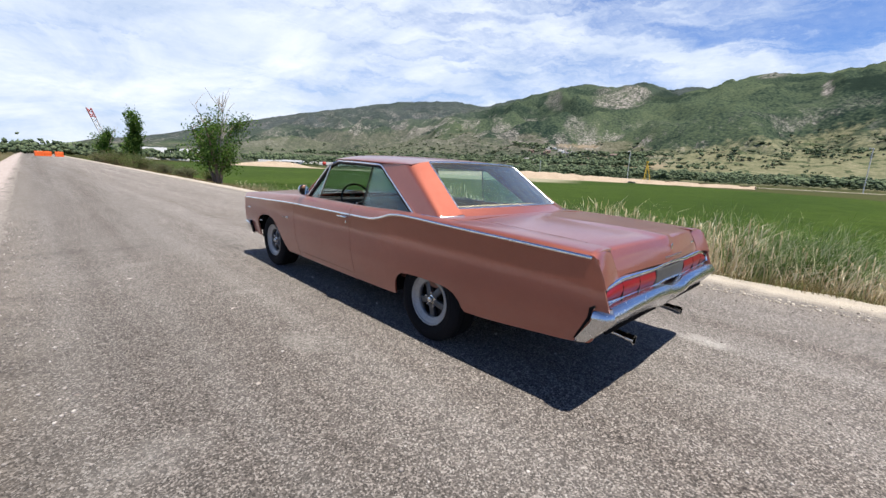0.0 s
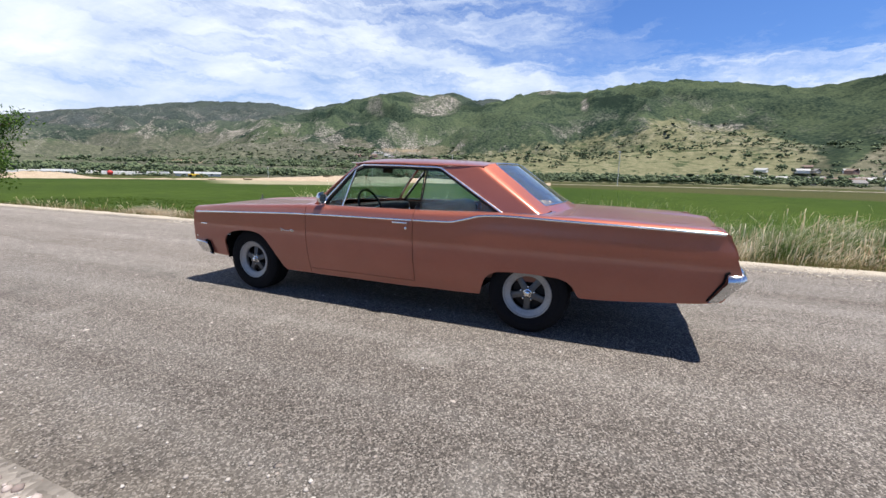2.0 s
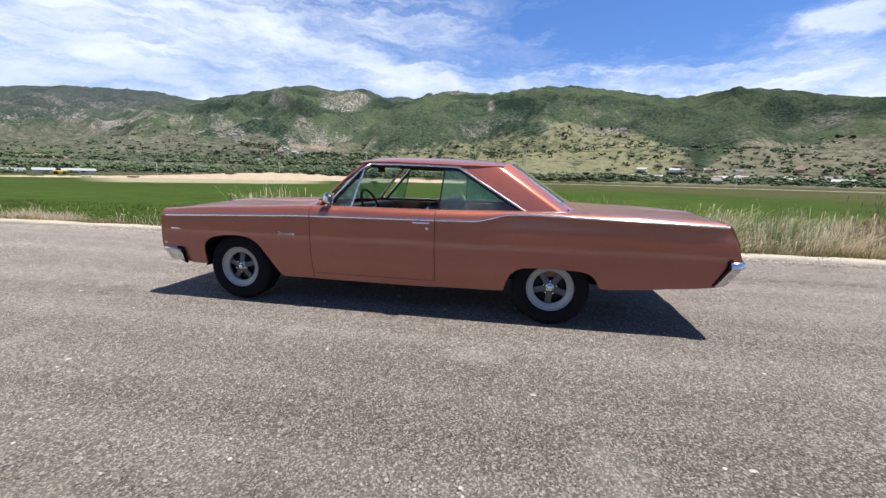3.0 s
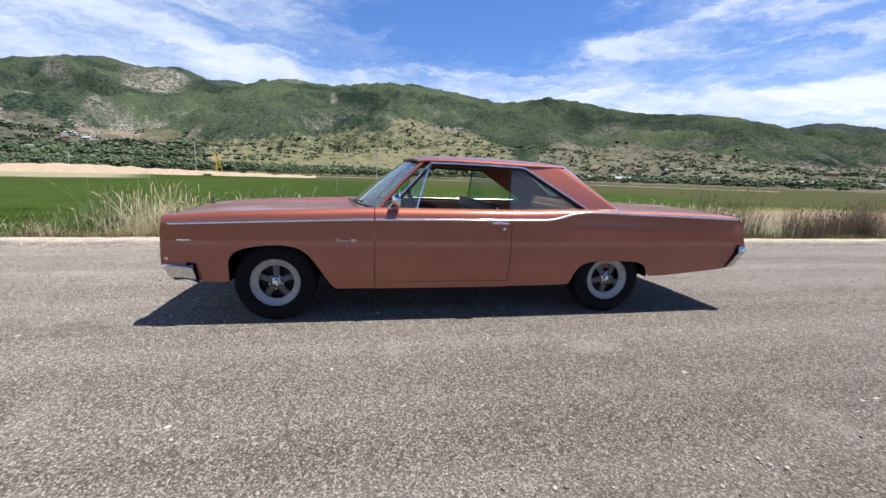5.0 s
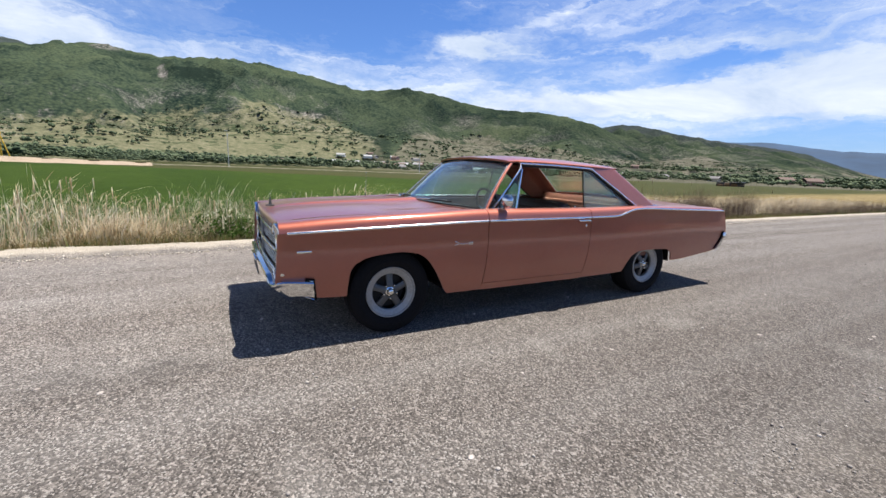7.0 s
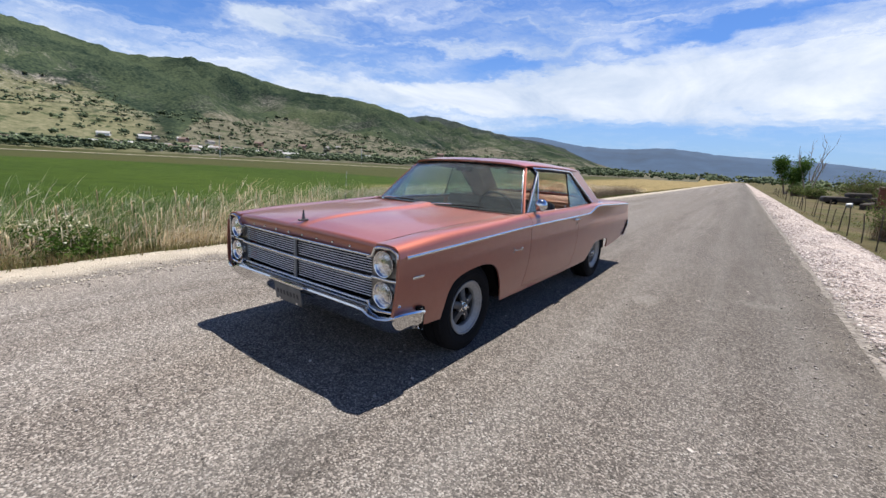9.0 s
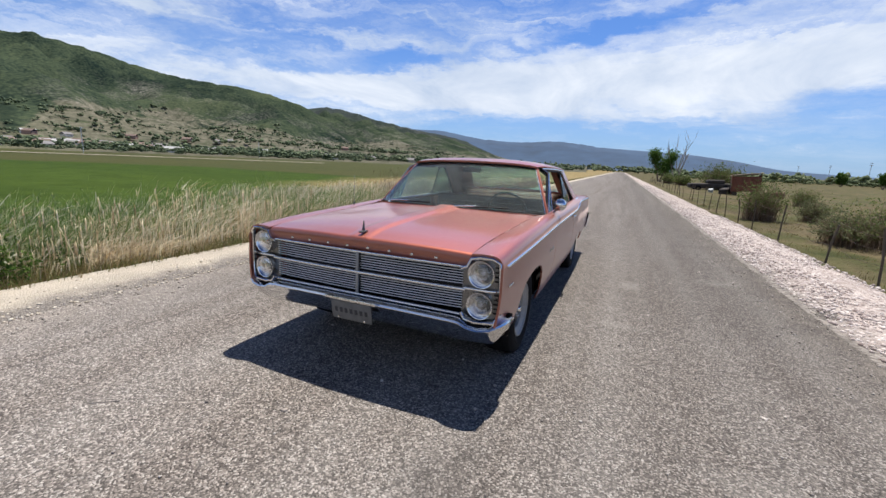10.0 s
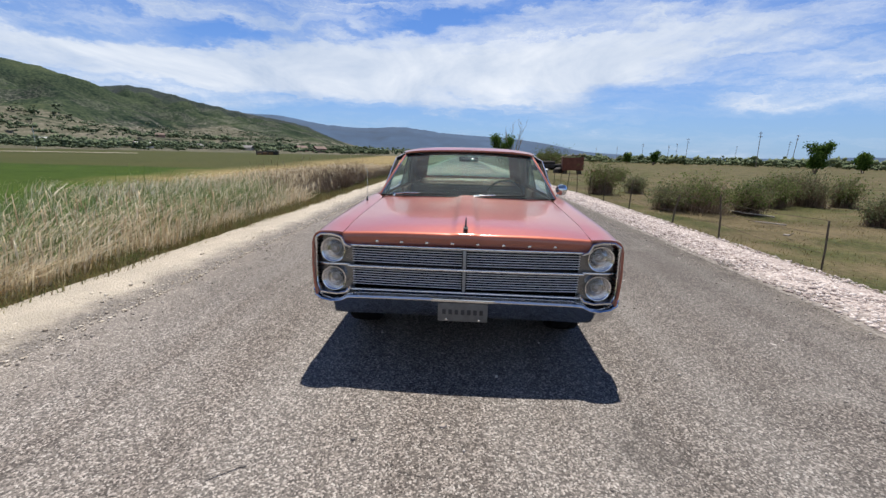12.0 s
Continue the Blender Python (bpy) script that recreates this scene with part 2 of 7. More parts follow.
def link_mesh(name, verts, faces, mat, parent=None, label="", smooth=True, sharp=32.0, solid=0.0, at=None):
    me = bpy.data.meshes.new(name)
    if solid:
        verts, faces = thicken(verts, [tuple(q) for q in faces], solid)
    me.from_pydata([tuple(v) for v in verts], [], faces)
    me.materials.append(mat)
    me.update()
    if smooth:
        me.polygons.foreach_set("use_smooth", [True] * len(me.polygons))
        me.set_sharp_from_angle(angle=radians(sharp))
    ob = new(name, me)
    if at is not None:
        ob.matrix_basis = at
    if parent is not None:
        ob.parent = parent
    if label:
        ob["label"] = label
    return ob


def part(name, bm, mat, parent, label="", smooth=True, sharp=32.0, at=None):
    """Links a bmesh as one mesh object under a thing or a part."""
    me = bpy.data.meshes.new(name)
    bm.to_mesh(me)
    bm.free()
    me.materials.append(mat)
    if smooth:
        me.polygons.foreach_set("use_smooth", [True] * len(me.polygons))
        me.set_sharp_from_angle(angle=radians(sharp))
    ob = new(name, me)
    if at is not None:
        ob.matrix_basis = at
    if parent is not None:
        ob.parent = parent
    if label:
        ob["label"] = label
    return ob


def sheet(rows, outward=None):
    """Verts and faces of a grid of points; faces turned away from the point outward."""
    n, m = len(rows), len(rows[0])
    verts = [Vector(p) for r in rows for p in r]
    faces = [(i * m + j, i * m + j + 1, (i + 1) * m + j + 1, (i + 1) * m + j) for i in range(n - 1) for j in range(m - 1)]
    if outward is not None:
        total = 0.0
        for f in faces:
            a, b, c = verts[f[0]], verts[f[1]], verts[f[2]]
            d = verts[f[3]]
            nrm = (c - a).cross(d - b)
            total += nrm.dot((a + c) / 2 - Vector(outward))
        if total < 0:
            faces = [tuple(reversed(f)) for f in faces]
    return verts, faces


def sweep(path, section, up=(0, 0, 1), closed=False, cap=True):
    """Carries a closed section of (side, up) offsets along a path."""
    pts = [Vector(p) for p in path]
    n, k = len(pts), len(section)
    verts, faces = [], []
    for i, p in enumerate(pts):
        a = pts[i - 1] if i or closed else pts[0]
        b = pts[(i + 1) % n] if i < n - 1 or closed else pts[-1]
        t = (b - a).normalized()
        u0 = Vector(up[i]) if isinstance(up, list) else Vector(up)
        side = t.cross(u0)
        if side.length < 1e-6:
            side = t.cross(Vector((1, 0, 0)))
        side.normalize()
        u = side.cross(t)
        for s, h in section:
            verts.append(p + side * s + u * h)
    for i in range(n if closed else n - 1):
        j = (i + 1) % n
        for q in range(k):
            r = (q + 1) % k
            faces.append((i * k + q, j * k + q, j * k + r, i * k + r))
    if cap and not closed:
        faces.append(tuple(range(k)))
        faces.append(tuple(reversed(range((n - 1) * k, n * k))))
    return verts, faces


def ring(r, n=8, flat=1.0):
    return [(r * math.cos(2 * math.pi * i / n), flat * r * math.sin(2 * math.pi * i / n)) for i in range(n)]


def rect(w_, h_):
    b = min(w_, h_) * 0.25
    x, y = w_ / 2, h_ / 2
    return [(-x, -y + b), (-x + b, -y), (x - b, -y), (x, -y + b), (x, y - b), (x - b, y), (-x + b, y), (-x, y - b)]


def lathe(profile, n=48, axis="x"):
    """Turns (along, radius) points about an axis."""
    verts, faces = [], []
    k = len(profile)
    for i in range(n):
        a = 2 * math.pi * i / n
        for d, r in profile:
            y, z = r * math.cos(a), r * math.sin(a)
            verts.append((d, y, z) if axis == "x" else (y, d, z) if axis == "y" else (y, z, d))
    for i in range(n):
        j = (i + 1) % n
        for q in range(k - 1):
            faces.append((i * k + q, i * k + q + 1, j * k + q + 1, j * k + q))
    return verts, faces


def box_bm(size, at=(0, 0, 0), bevel=0.0, segs=2, rot=None):
    bm = bmesh.new()
    bmesh.ops.create_cube(bm, size=1.0)
    bmesh.ops.scale(bm, vec=size, verts=bm.verts)
    if bevel:
        bmesh.ops.bevel(bm, geom=list(bm.edges), offset=bevel, segments=segs, affect="EDGES", profile=0.5)
    if rot is not None:
        bmesh.ops.rotate(bm, verts=bm.verts, cent=(0, 0, 0), matrix=rot)
    bmesh.ops.translate(bm, vec=at, verts=bm.verts)
    return bm


def curve_through(pairs):
    """A smooth function through (x, y) pairs in rising x, with no overshoot."""
    xs, ys = [p[0] for p in pairs], [p[1] for p in pairs]
    n = len(xs)
    d = [(ys[i + 1] - ys[i]) / (xs[i + 1] - xs[i]) for i in range(n - 1)]
    m = [d[0]] + [0.0 if d[i - 1] * d[i] <= 0 else 2 * d[i - 1] * d[i] / (d[i - 1] + d[i]) for i in range(1, n - 1)] + [d[-1]]

    def f(x):
        if x <= xs[0]:
            return ys[0]
        if x >= xs[-1]:
            return ys[-1]
        i = max(j for j in range(n - 1) if xs[j] <= x)
        h = xs[i + 1] - xs[i]
        t = (x - xs[i]) / h
        return ((2 * t**3 - 3 * t**2 + 1) * ys[i] + (t**3 - 2 * t**2 + t) * h * m[i] + (-2 * t**3 + 3 * t**2) * ys[i + 1] + (t**3 - t**2) * h * m[i + 1])
    return f


def linspace(a, b, n):
    return [a + (b - a) * i / (n - 1) for i in range(n)]


def lerp(a, b, t):
    return a + (b - a) * t

# the land. The road leans a little from the car's line: across(x, y) is the distance right of its middle line.
LEAN = 0.019


def road_x(a, y):
    return a - LEAN * y


def ground_material():
    m, n = material("open_ground")
    p = n.place()
    x, y, z = n.xyz(p)
    a = n.math("ADD", x, n.math("MULTIPLY", y, LEAN))
    wob = n.math("MULTIPLY", n.math("ADD", n.noise(p, 0.05, 4), -0.5), 26.0)
    wob_s = n.math("MULTIPLY", n.math("ADD", n.noise(p, 0.9, 4), -0.5), 1.3)
    fine, mid, big = n.noise(p, 9.0, 6, 0.7), n.noise(p, 0.7, 5, 0.6), n.noise(n.mapping(p, (0.5, 2.0, 1)), 0.02, 4)
    tall = n.math("ADD", n.math("MULTIPLY", fine, 0.5), n.math("MULTIPLY", mid, 0.5))
    crop = n.mix(n.ramp(big, (0.35, 0.0), (0.65, 1.0)), n.ramp(tall, (0.38, (0.015, 0.032, 0.003)), (0.62, (0.036, 0.066, 0.007))), n.ramp(tall, (0.38, (0.026, 0.046, 0.004)), (0.62, (0.058, 0.092, 0.012))))
    meadow = n.mix(n.noise(n.mapping(p, (1.0, 0.35, 1)), 0.035, 5, 0.6), n.ramp(tall, (0.3, (0.026, 0.040, 0.010)), (0.7, (0.050, 0.066, 0.018))), n.ramp(tall, (0.3, (0.048, 0.047, 0.016)), (0.7, (0.090, 0.080, 0.031))))
    pasture = n.mix(n.ramp(n.noise(p, 0.34, 6, 0.72), (0.43, 0.0), (0.55, 1.0)), n.ramp(tall, (0.40, (0.040, 0.046, 0.016)), (0.60, (0.115, 0.112, 0.046))), n.ramp(tall, (0.40, (0.056, 0.045, 0.024)), (0.60, (0.150, 0.120, 0.068))))
    verge = n.mix(n.ramp(mid, (0.45, 0.0), (0.6, 1.0)), n.ramp(fine, (0.3, (0.07, 0.06, 0.028)), (0.7, (0.17, 0.135, 0.065))), n.ramp(fine, (0.3, (0.035, 0.050, 0.014)), (0.7, (0.095, 0.105, 0.034))))

    def step(v, at, width):
        return n.math("MULTIPLY", n.math("ADD", v, -at), 1.0 / width, True)

    in_x = n.math("MULTIPLY", step(n.math("ADD", a, wob_s), 5.6, 0.9), n.math("SUBTRACT", 1.0, step(n.math("ADD", n.math("ADD", a, n.math("MULTIPLY", y, -0.9)), wob), 85.0, 6.0)))
    in_y = n.math("MULTIPLY", step(n.math("ADD", y, n.math("MULTIPLY", wob, 0.25)), -38.0, 4.0), n.math("SUBTRACT", 1.0, step(n.math("ADD", y, wob), 130.0, 10.0)))
    right = n.mix(n.math("MULTIPLY", in_x, in_y), meadow, crop)
    straw = n.ramp(tall, (0.40, (0.15, 0.115, 0.048)), (0.60, (0.30, 0.235, 0.115)))
    dry_end = n.math("MULTIPLY", step(n.math("ADD", n.math("MULTIPLY", y, -1.0), n.math("MULTIPLY", wob, 0.15)), 15.0, 6.0), n.math("SUBTRACT", 1.0, step(n.math("ADD", n.math("ADD", a, n.math("MULTIPLY", y, 0.12)), n.math("MULTIPLY", wob, 0.6)), 15.0, 7.0)))
    right = n.mix(dry_end, right, straw)
    # strip of pale dead grass along the field's north-eastern edge
    xy = n.math("ADD", n.math("ADD", x, y), n.math("MULTIPLY", wob, 0.6))
    strip = n.math("MULTIPLY", n.math("MULTIPLY", step(xy, 104.0, 10.0), n.math("SUBTRACT", 1.0, step(xy, 190.0, 10.0))), n.math("MULTIPLY", step(n.math("SUBTRACT", x, n.math("MULTIPLY", y, 0.72)), 0.0, 8.0), step(n.math("SUBTRACT", y, n.math("MULTIPLY", x, 0.5)), 0.0, 8.0)))
    right = n.mix(n.math("MULTIPLY", strip, 0.9), right, n.ramp(tall, (0.4, (0.22, 0.20, 0.13)), (0.6, (0.36, 0.33, 0.23))))
    litter = n.ramp(fine, (0.3, (0.15, 0.12, 0.06)), (0.7, (0.34, 0.28, 0.17)))
    near_reeds = n.math("MULTIPLY", n.math("MULTIPLY", step(a, 4.9, 0.5), step(n.math("ADD", y, wob_s), -5.0, 2.0)), n.ramp(mid, (0.35, 0.3), (0.6, 0.9)))
    verge = n.mix(near_reeds, verge, litter)
    bare = n.math("MULTIPLY", step(n.math("ADD", y, wob_s), 8.5, 2.0), n.math("SUBTRACT", 1.0, step(y, 40.0, 20.0)))
    verge = n.mix(n.math("MULTIPLY", bare, 0.8), verge, n.ramp(fine, (0.3, (0.085, 0.055, 0.034)), (0.7, (0.17, 0.115, 0.075))))
    col = n.mix(step(n.math("SUBTRACT", n.math("ADD", a, wob_s), bare), 6.0, 0.8), verge, right)
    col = n.mix(n.math("SUBTRACT", 1.0, step(n.math("ADD", a, wob_s), -5.6, 0.8)), col, pasture)
    n.surface(col, 0.95, 0.0, n.bump(tall, 0.6, 0.08), Specular_IOR_Level=0.1)
    return m


GROUND = ground_material()


def ground_height(a, y):
    """Height of the open ground by the distance from the road's middle line."""
    z = GROUND_CROSS(max(-60.0, min(60.0, a)))
    amp = min(1.0, max(0.0, (abs(a) - 4.6) / 3.0))
    z += amp * 0.07 * noise.noise(Vector((a * 0.35, y * 0.35, 3.0))) + amp * 0.05 * noise.noise(Vector((a * 1.3, y * 1.3, 9.0)))
    return z


GROUND_CROSS = curve_through([(-60, -0.5), (-12, -0.4), (-6.2, -0.34), (-5.2, -0.26), (-4.6, -0.15), (-3.2, -0.09), (3.0, -0.09), (3.9, -0.11), (4.5, -0.20), (5.4, -0.40), (7.5, -0.55), (60, -0.6)])


def spaced(lo, hi, near):
    """Steps that grow away from the road."""
    out, v, s = [0.0], 0.0, near
    while v < hi:
        v += s
        s *= 1.06 if v > 9 else 1.0
        out.append(min(v, hi))
    neg, v, s = [], 0.0, near
    while v > lo:
        v -= s
        s *= 1.06 if v < -9 else 1.0
        neg.append(max(v, lo))
    return sorted(set(neg + out))


GX, GY = spaced(-4600, 4600, 0.4), spaced(-4600, 4600, 0.6)
rows = [[(road_x(a, y) if abs(y) < 400 else a, y, ground_height(a, y)) for a in GX] for y in GY]
v, f = sheet(rows, (0, 0, -900))
tagged(link_mesh("ground", v, f, GROUND, sharp=180), "flat farmland with green crop, meadow and dry pasture", "ground", kind="structure")


def asphalt_material():
    m, n = material("chip_seal_asphalt")
    p = n.place()
    x, y, z = n.xyz(p)
    a = n.math("ADD", x, n.math("MULTIPLY", y, LEAN))
    chips = n.voronoi(p, 122, "Color")
    sep = n.tree.nodes.new("ShaderNodeSeparateColor")
    n.tree.links.new(chips, sep.inputs[0])
    chip = sep.outputs[0]
    pale = n.ramp(sep.outputs[1], (0.915, 0.0), (0.945, 1.0))
    edges = n.voronoi(p, 122)
    fine = n.noise(p, 240, 3, 0.7)
    col = n.ramp(chip, (0.0, (0.034, 0.030, 0.028)), (0.5, (0.125, 0.112, 0.102)), (0.8, (0.225, 0.203, 0.184)), (1.0, (0.40, 0.366, 0.336)))
    lump = n.tree.nodes.new("ShaderNodeSeparateColor")
    n.tree.links.new(n.voronoi(p, 52, "Color"), lump.inputs[0])
    col = n.mix(1.0, col, n.ramp(lump.outputs[0], (0.0, 0.80), (0.7, 1.0), (1.0, 1.22)), "MULTIPLY")
    col = n.mix(n.math("MULTIPLY", pale, 0.55), col, (0.52, 0.50, 0.47))
    # wheel tracks, worn smoother and paler, run along the road; tar-dark bands between
    along = n.noise(n.vec(n.math("MULTIPLY", a, 1.6), n.math("MULTIPLY", y, 0.045)), 1.0, 5, 0.6)
    patch = n.noise(p, 0.8, 6, 0.62)
    spots = n.ramp(n.noise(p, 2.3, 5, 0.7), (0.62, 0.0), (0.76, 1.0))
    tone = n.math("ADD", n.math("MULTIPLY", n.ramp(along, (0.3, 0.0), (0.7, 1.0)), 0.55), n.math("MULTIPLY", patch, 0.45))
    col = n.mix(n.ramp(tone, (0.25, 0.0), (0.75, 1.0)), n.mix(1.0, col, (0.74, 0.71, 0.69), "MULTIPLY"), n.mix(0.25, col, (0.23, 0.215, 0.20)))
    col = n.mix(n.math("MULTIPLY", spots, 0.22), col, (0.34, 0.32, 0.30))
    dust_veil = n.math("MULTIPLY", n.math("ADD", n.math("ABSOLUTE", n.math("ADD", a, 0.22)), -2.55), 0.9, True)
    col = n.mix(n.math("MULTIPLY", dust_veil, n.ramp(n.noise(p, 3.0, 6, 0.75), (0.35, 0.0), (0.75, 0.8))), col, (0.36, 0.32, 0.27))
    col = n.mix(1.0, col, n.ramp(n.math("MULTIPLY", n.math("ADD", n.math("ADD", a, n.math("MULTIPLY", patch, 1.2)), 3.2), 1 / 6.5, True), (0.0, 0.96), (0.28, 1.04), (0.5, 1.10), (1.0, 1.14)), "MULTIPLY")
    # east half paler ahead of the car, west lane darker beside and behind
    def ramp01(v, at, width):
        return n.math("MULTIPLY", n.math("ADD", v, -at), 1.0 / width, True)

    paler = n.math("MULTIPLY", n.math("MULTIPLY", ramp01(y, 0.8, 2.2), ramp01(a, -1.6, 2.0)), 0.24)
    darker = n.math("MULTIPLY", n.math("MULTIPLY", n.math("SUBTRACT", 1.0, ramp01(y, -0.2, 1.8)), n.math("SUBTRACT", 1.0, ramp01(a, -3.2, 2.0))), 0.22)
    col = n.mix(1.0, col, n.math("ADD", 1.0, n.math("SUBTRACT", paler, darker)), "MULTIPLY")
    # worn pale patches
    for px, py, rx, ry, amount in ((0.96, -3.0, 0.14, 0.24, 0.8), (-1.68, -0.95, 0.14, 0.28, 0.32), (-1.6, 0.55, 0.25, 0.10, 0.2), (-2.2, 2.4, 0.3, 0.15, 0.2), (0.9, 4.1, 0.2, 0.25, 0.2), (-2.72, -1.72, 0.3, 0.2, 0.2)):
        d = n.math("ADD", n.math("POWER", n.math("ABSOLUTE", n.math("MULTIPLY", n.math("ADD", x, -px), 1 / rx)), 2.0), n.math("POWER", n.math("ABSOLUTE", n.math("MULTIPLY", n.math("ADD", y, -py), 1 / ry)), 2.0))
        near = n.math("SUBTRACT", 1.0, d, True)
        col = n.mix(n.math("MULTIPLY", near, n.ramp(n.noise(p, 14, 5, 0.7), (0.30, 0.0), (0.62, amount))), col, (0.42, 0.40, 0.37))
    # dark tar marks up the lane
    for px, py, rx, ry in ((-0.65, -27.5, 0.45, 6.0), (-2.6, 3.6, 1.1, 0.25), (-0.9, 3.3, 0.3, 0.9)):
        d = n.math("ADD", n.math("POWER", n.math("ABSOLUTE", n.math("MULTIPLY", n.math("ADD", x, -px), 1 / rx)), 2.0), n.math("POWER", n.math("ABSOLUTE", n.math("MULTIPLY", n.math("ADD", y, -py), 1 / ry)), 2.0))
        col = n.mix(n.math("MULTIPLY", n.math("SUBTRACT", 1.0, d, True), n.ramp(n.noise(p, 2.2, 5, 0.7), (0.42, 0.0), (0.62, 0.5))), col, (0.055, 0.05, 0.047))
    # thin open seam along the lane
    off = n.math("ABSOLUTE", n.math("ADD", n.math("ADD", a, -1.97), n.math("MULTIPLY", n.math("ADD", n.noise(p, 3.0, 4, 0.7), -0.5), 0.07)))
    seam = n.math("MULTIPLY", n.ramp(off, (0.006, 1.0), (0.016, 0.0)), n.math("MULTIPLY", n.math("MULTIPLY", ramp01(y, 1.5, 0.8), n.math("SUBTRACT", 1.0, ramp01(y, 7.0, 3.0))), 0.32))
    col = n.mix(seam, col, (0.03, 0.027, 0.025))
    height = n.math("ADD", n.math("MULTIPLY", n.math("SUBTRACT", 1.0, edges), 0.8), n.math("MULTIPLY", fine, 0.3))
    n.surface(col, n.ramp(chip, (0.0, 0.75), (1.0, 0.92)), 0.0, n.bump(height, 0.8, 0.006), Specular_IOR_Level=0.10)
    return m


def gravel_material(name, lo, hi, worn, cell=26):
    m, n = material(name)
    p = n.place()
    cells = n.voronoi(p, cell, "Color")
    sep = n.tree.nodes.new("ShaderNodeSeparateColor")
    n.tree.links.new(cells, sep.inputs[0])
    d = n.voronoi(p, cell)
    grit = n.noise(p, 130, 4, 0.7)
    col = n.mix(sep.outputs[0], lo, hi)
    col = n.mix(n.math("MULTIPLY", n.ramp(n.noise(p, 1.4, 5), (0.4, 0.0), (0.7, 1.0)), 0.5), col, tuple(c * 0.62 for c in lo))
    col = n.mix(n.math("MULTIPLY", grit, 0.25), col, (0.5, 0.46, 0.4))
    x, y, z = n.xyz(p)
    a = n.math("ABSOLUTE", n.math("ADD", n.math("ADD", x, n.math("MULTIPLY", y, LEAN)), n.math("MULTIPLY", n.math("ADD", n.noise(p, 2.2, 5, 0.7), -0.5), 0.7)))
    col = n.mix(n.math("SUBTRACT", 1.0, n.math("MULTIPLY", n.math("ADD", a, -worn), 3.0, True)), col, n.mix(sep.outputs[1], (0.13, 0.115, 0.10), (0.30, 0.27, 0.24)))
    h = n.math("ADD", n.math("SUBTRACT", 1.0, d), n.math("MULTIPLY", grit, 0.2))
    n.surface(col, 0.9, 0.0, n.bump(h, 0.8, 0.02), Specular_IOR_Level=0.25)
    return m


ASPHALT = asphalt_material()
GRAVEL_R = gravel_material("pale_gravel", (0.46, 0.40, 0.315), (0.60, 0.53, 0.43), 3.08, 70)
GRAVEL_L = gravel_material("pink_gravel", (0.26, 0.205, 0.185), (0.58, 0.50, 0.465), 3.50)

YS = sorted(set([round(-9 + i * 0.3, 2) for i in range(90)] + [v for v in GY if (v < -9 or v > 18) and abs(v) <= 420]))
rows = []
for y in YS:
    j1, j2 = 0.07 * noise.noise(Vector((y * 0.6, 1, 0))) + 0.04 * noise.noise(Vector((y * 2.3, 7, 0))), 0.07 * noise.noise(Vector((y * 0.6, 5, 0))) + 0.04 * noise.noise(Vector((y * 2.3, 3, 0)))
    edge_l, edge_r = -3.75 + j1, 3.35 + j2
    cross = [(edge_l, -0.085), (edge_l + 0.02, -0.02)] + [(lerp(edge_l + 0.05, edge_r - 0.05, i / 14), 0.0) for i in range(15)] + [(edge_r - 0.02, -0.02), (edge_r, -0.085)]
    rows.append([(road_x(a, y), y, z) for a, z in cross])
v, f = sheet(rows, (0, 0, -900))
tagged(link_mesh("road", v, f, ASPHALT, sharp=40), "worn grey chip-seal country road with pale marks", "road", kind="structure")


def verge(name, inner, outer, drop, mat, label, seed):
    rows = []
    for y in YS:
        ji = 0.09 * noise.noise(Vector((y * 0.8, seed, 0))) + 0.05 * noise.noise(Vector((y * 3.1, seed, 4)))
        jo = 0.12 * noise.noise(Vector((y * 0.7, seed + 9, 0)))
        row = []
        for i in range(9):
            t = i / 8
            a = lerp(inner + ji, outer + jo, t)
            z = lerp(0.005, drop, t) + 0.035 * math.sin(math.pi * min(1, t * 1.1)) + 0.018 * noise.noise(Vector((a * 2.5, y * 2.5, seed)))
            row.append((road_x(a, y), y, z if 0 < i else 0.002))
        row.append((road_x(outer + jo + 0.12 * (1 if outer > 0 else -1), y), y, drop - 0.2))
        rows.append(row)
    v, f = sheet(rows, (0, 0, -900))
    return tagged(link_mesh(name, v, f, mat, sharp=60), label, "gravel verge", kind="structure")


verge("verge_east", 2.96, 4.12, -0.05, GRAVEL_R, "pale sandy gravel strip along the road", 2)
verge("verge_west", -3.42, -4.95, -0.12, GRAVEL_L, "pinkish white gravel strip along the road", 17)


# many small loose pieces in one mesh
ICO = [(0, 0, 1), (0.894, 0, 0.447), (0.276, 0.851, 0.447), (-0.724, 0.526, 0.447), (-0.724, -0.526, 0.447), (0.276, -0.851, 0.447), (0.724, 0.526, -0.447), (-0.276, 0.851, -0.447), (-0.894, 0, -0.447), (-0.276, -0.851, -0.447), (0.724, -0.526, -0.447), (0, 0, -1)]
ICO_F = [(0, 1, 2), (0, 2, 3), (0, 3, 4), (0, 4, 5), (0, 5, 1), (1, 6, 2), (2, 7, 3), (3, 8, 4), (4, 9, 5), (5, 10, 1), (2, 6, 7), (3, 7, 8), (4, 8, 9), (5, 9, 10), (1, 10, 6), (11, 7, 6), (11, 8, 7), (11, 9, 8), (11, 10, 9), (11, 6, 10)]


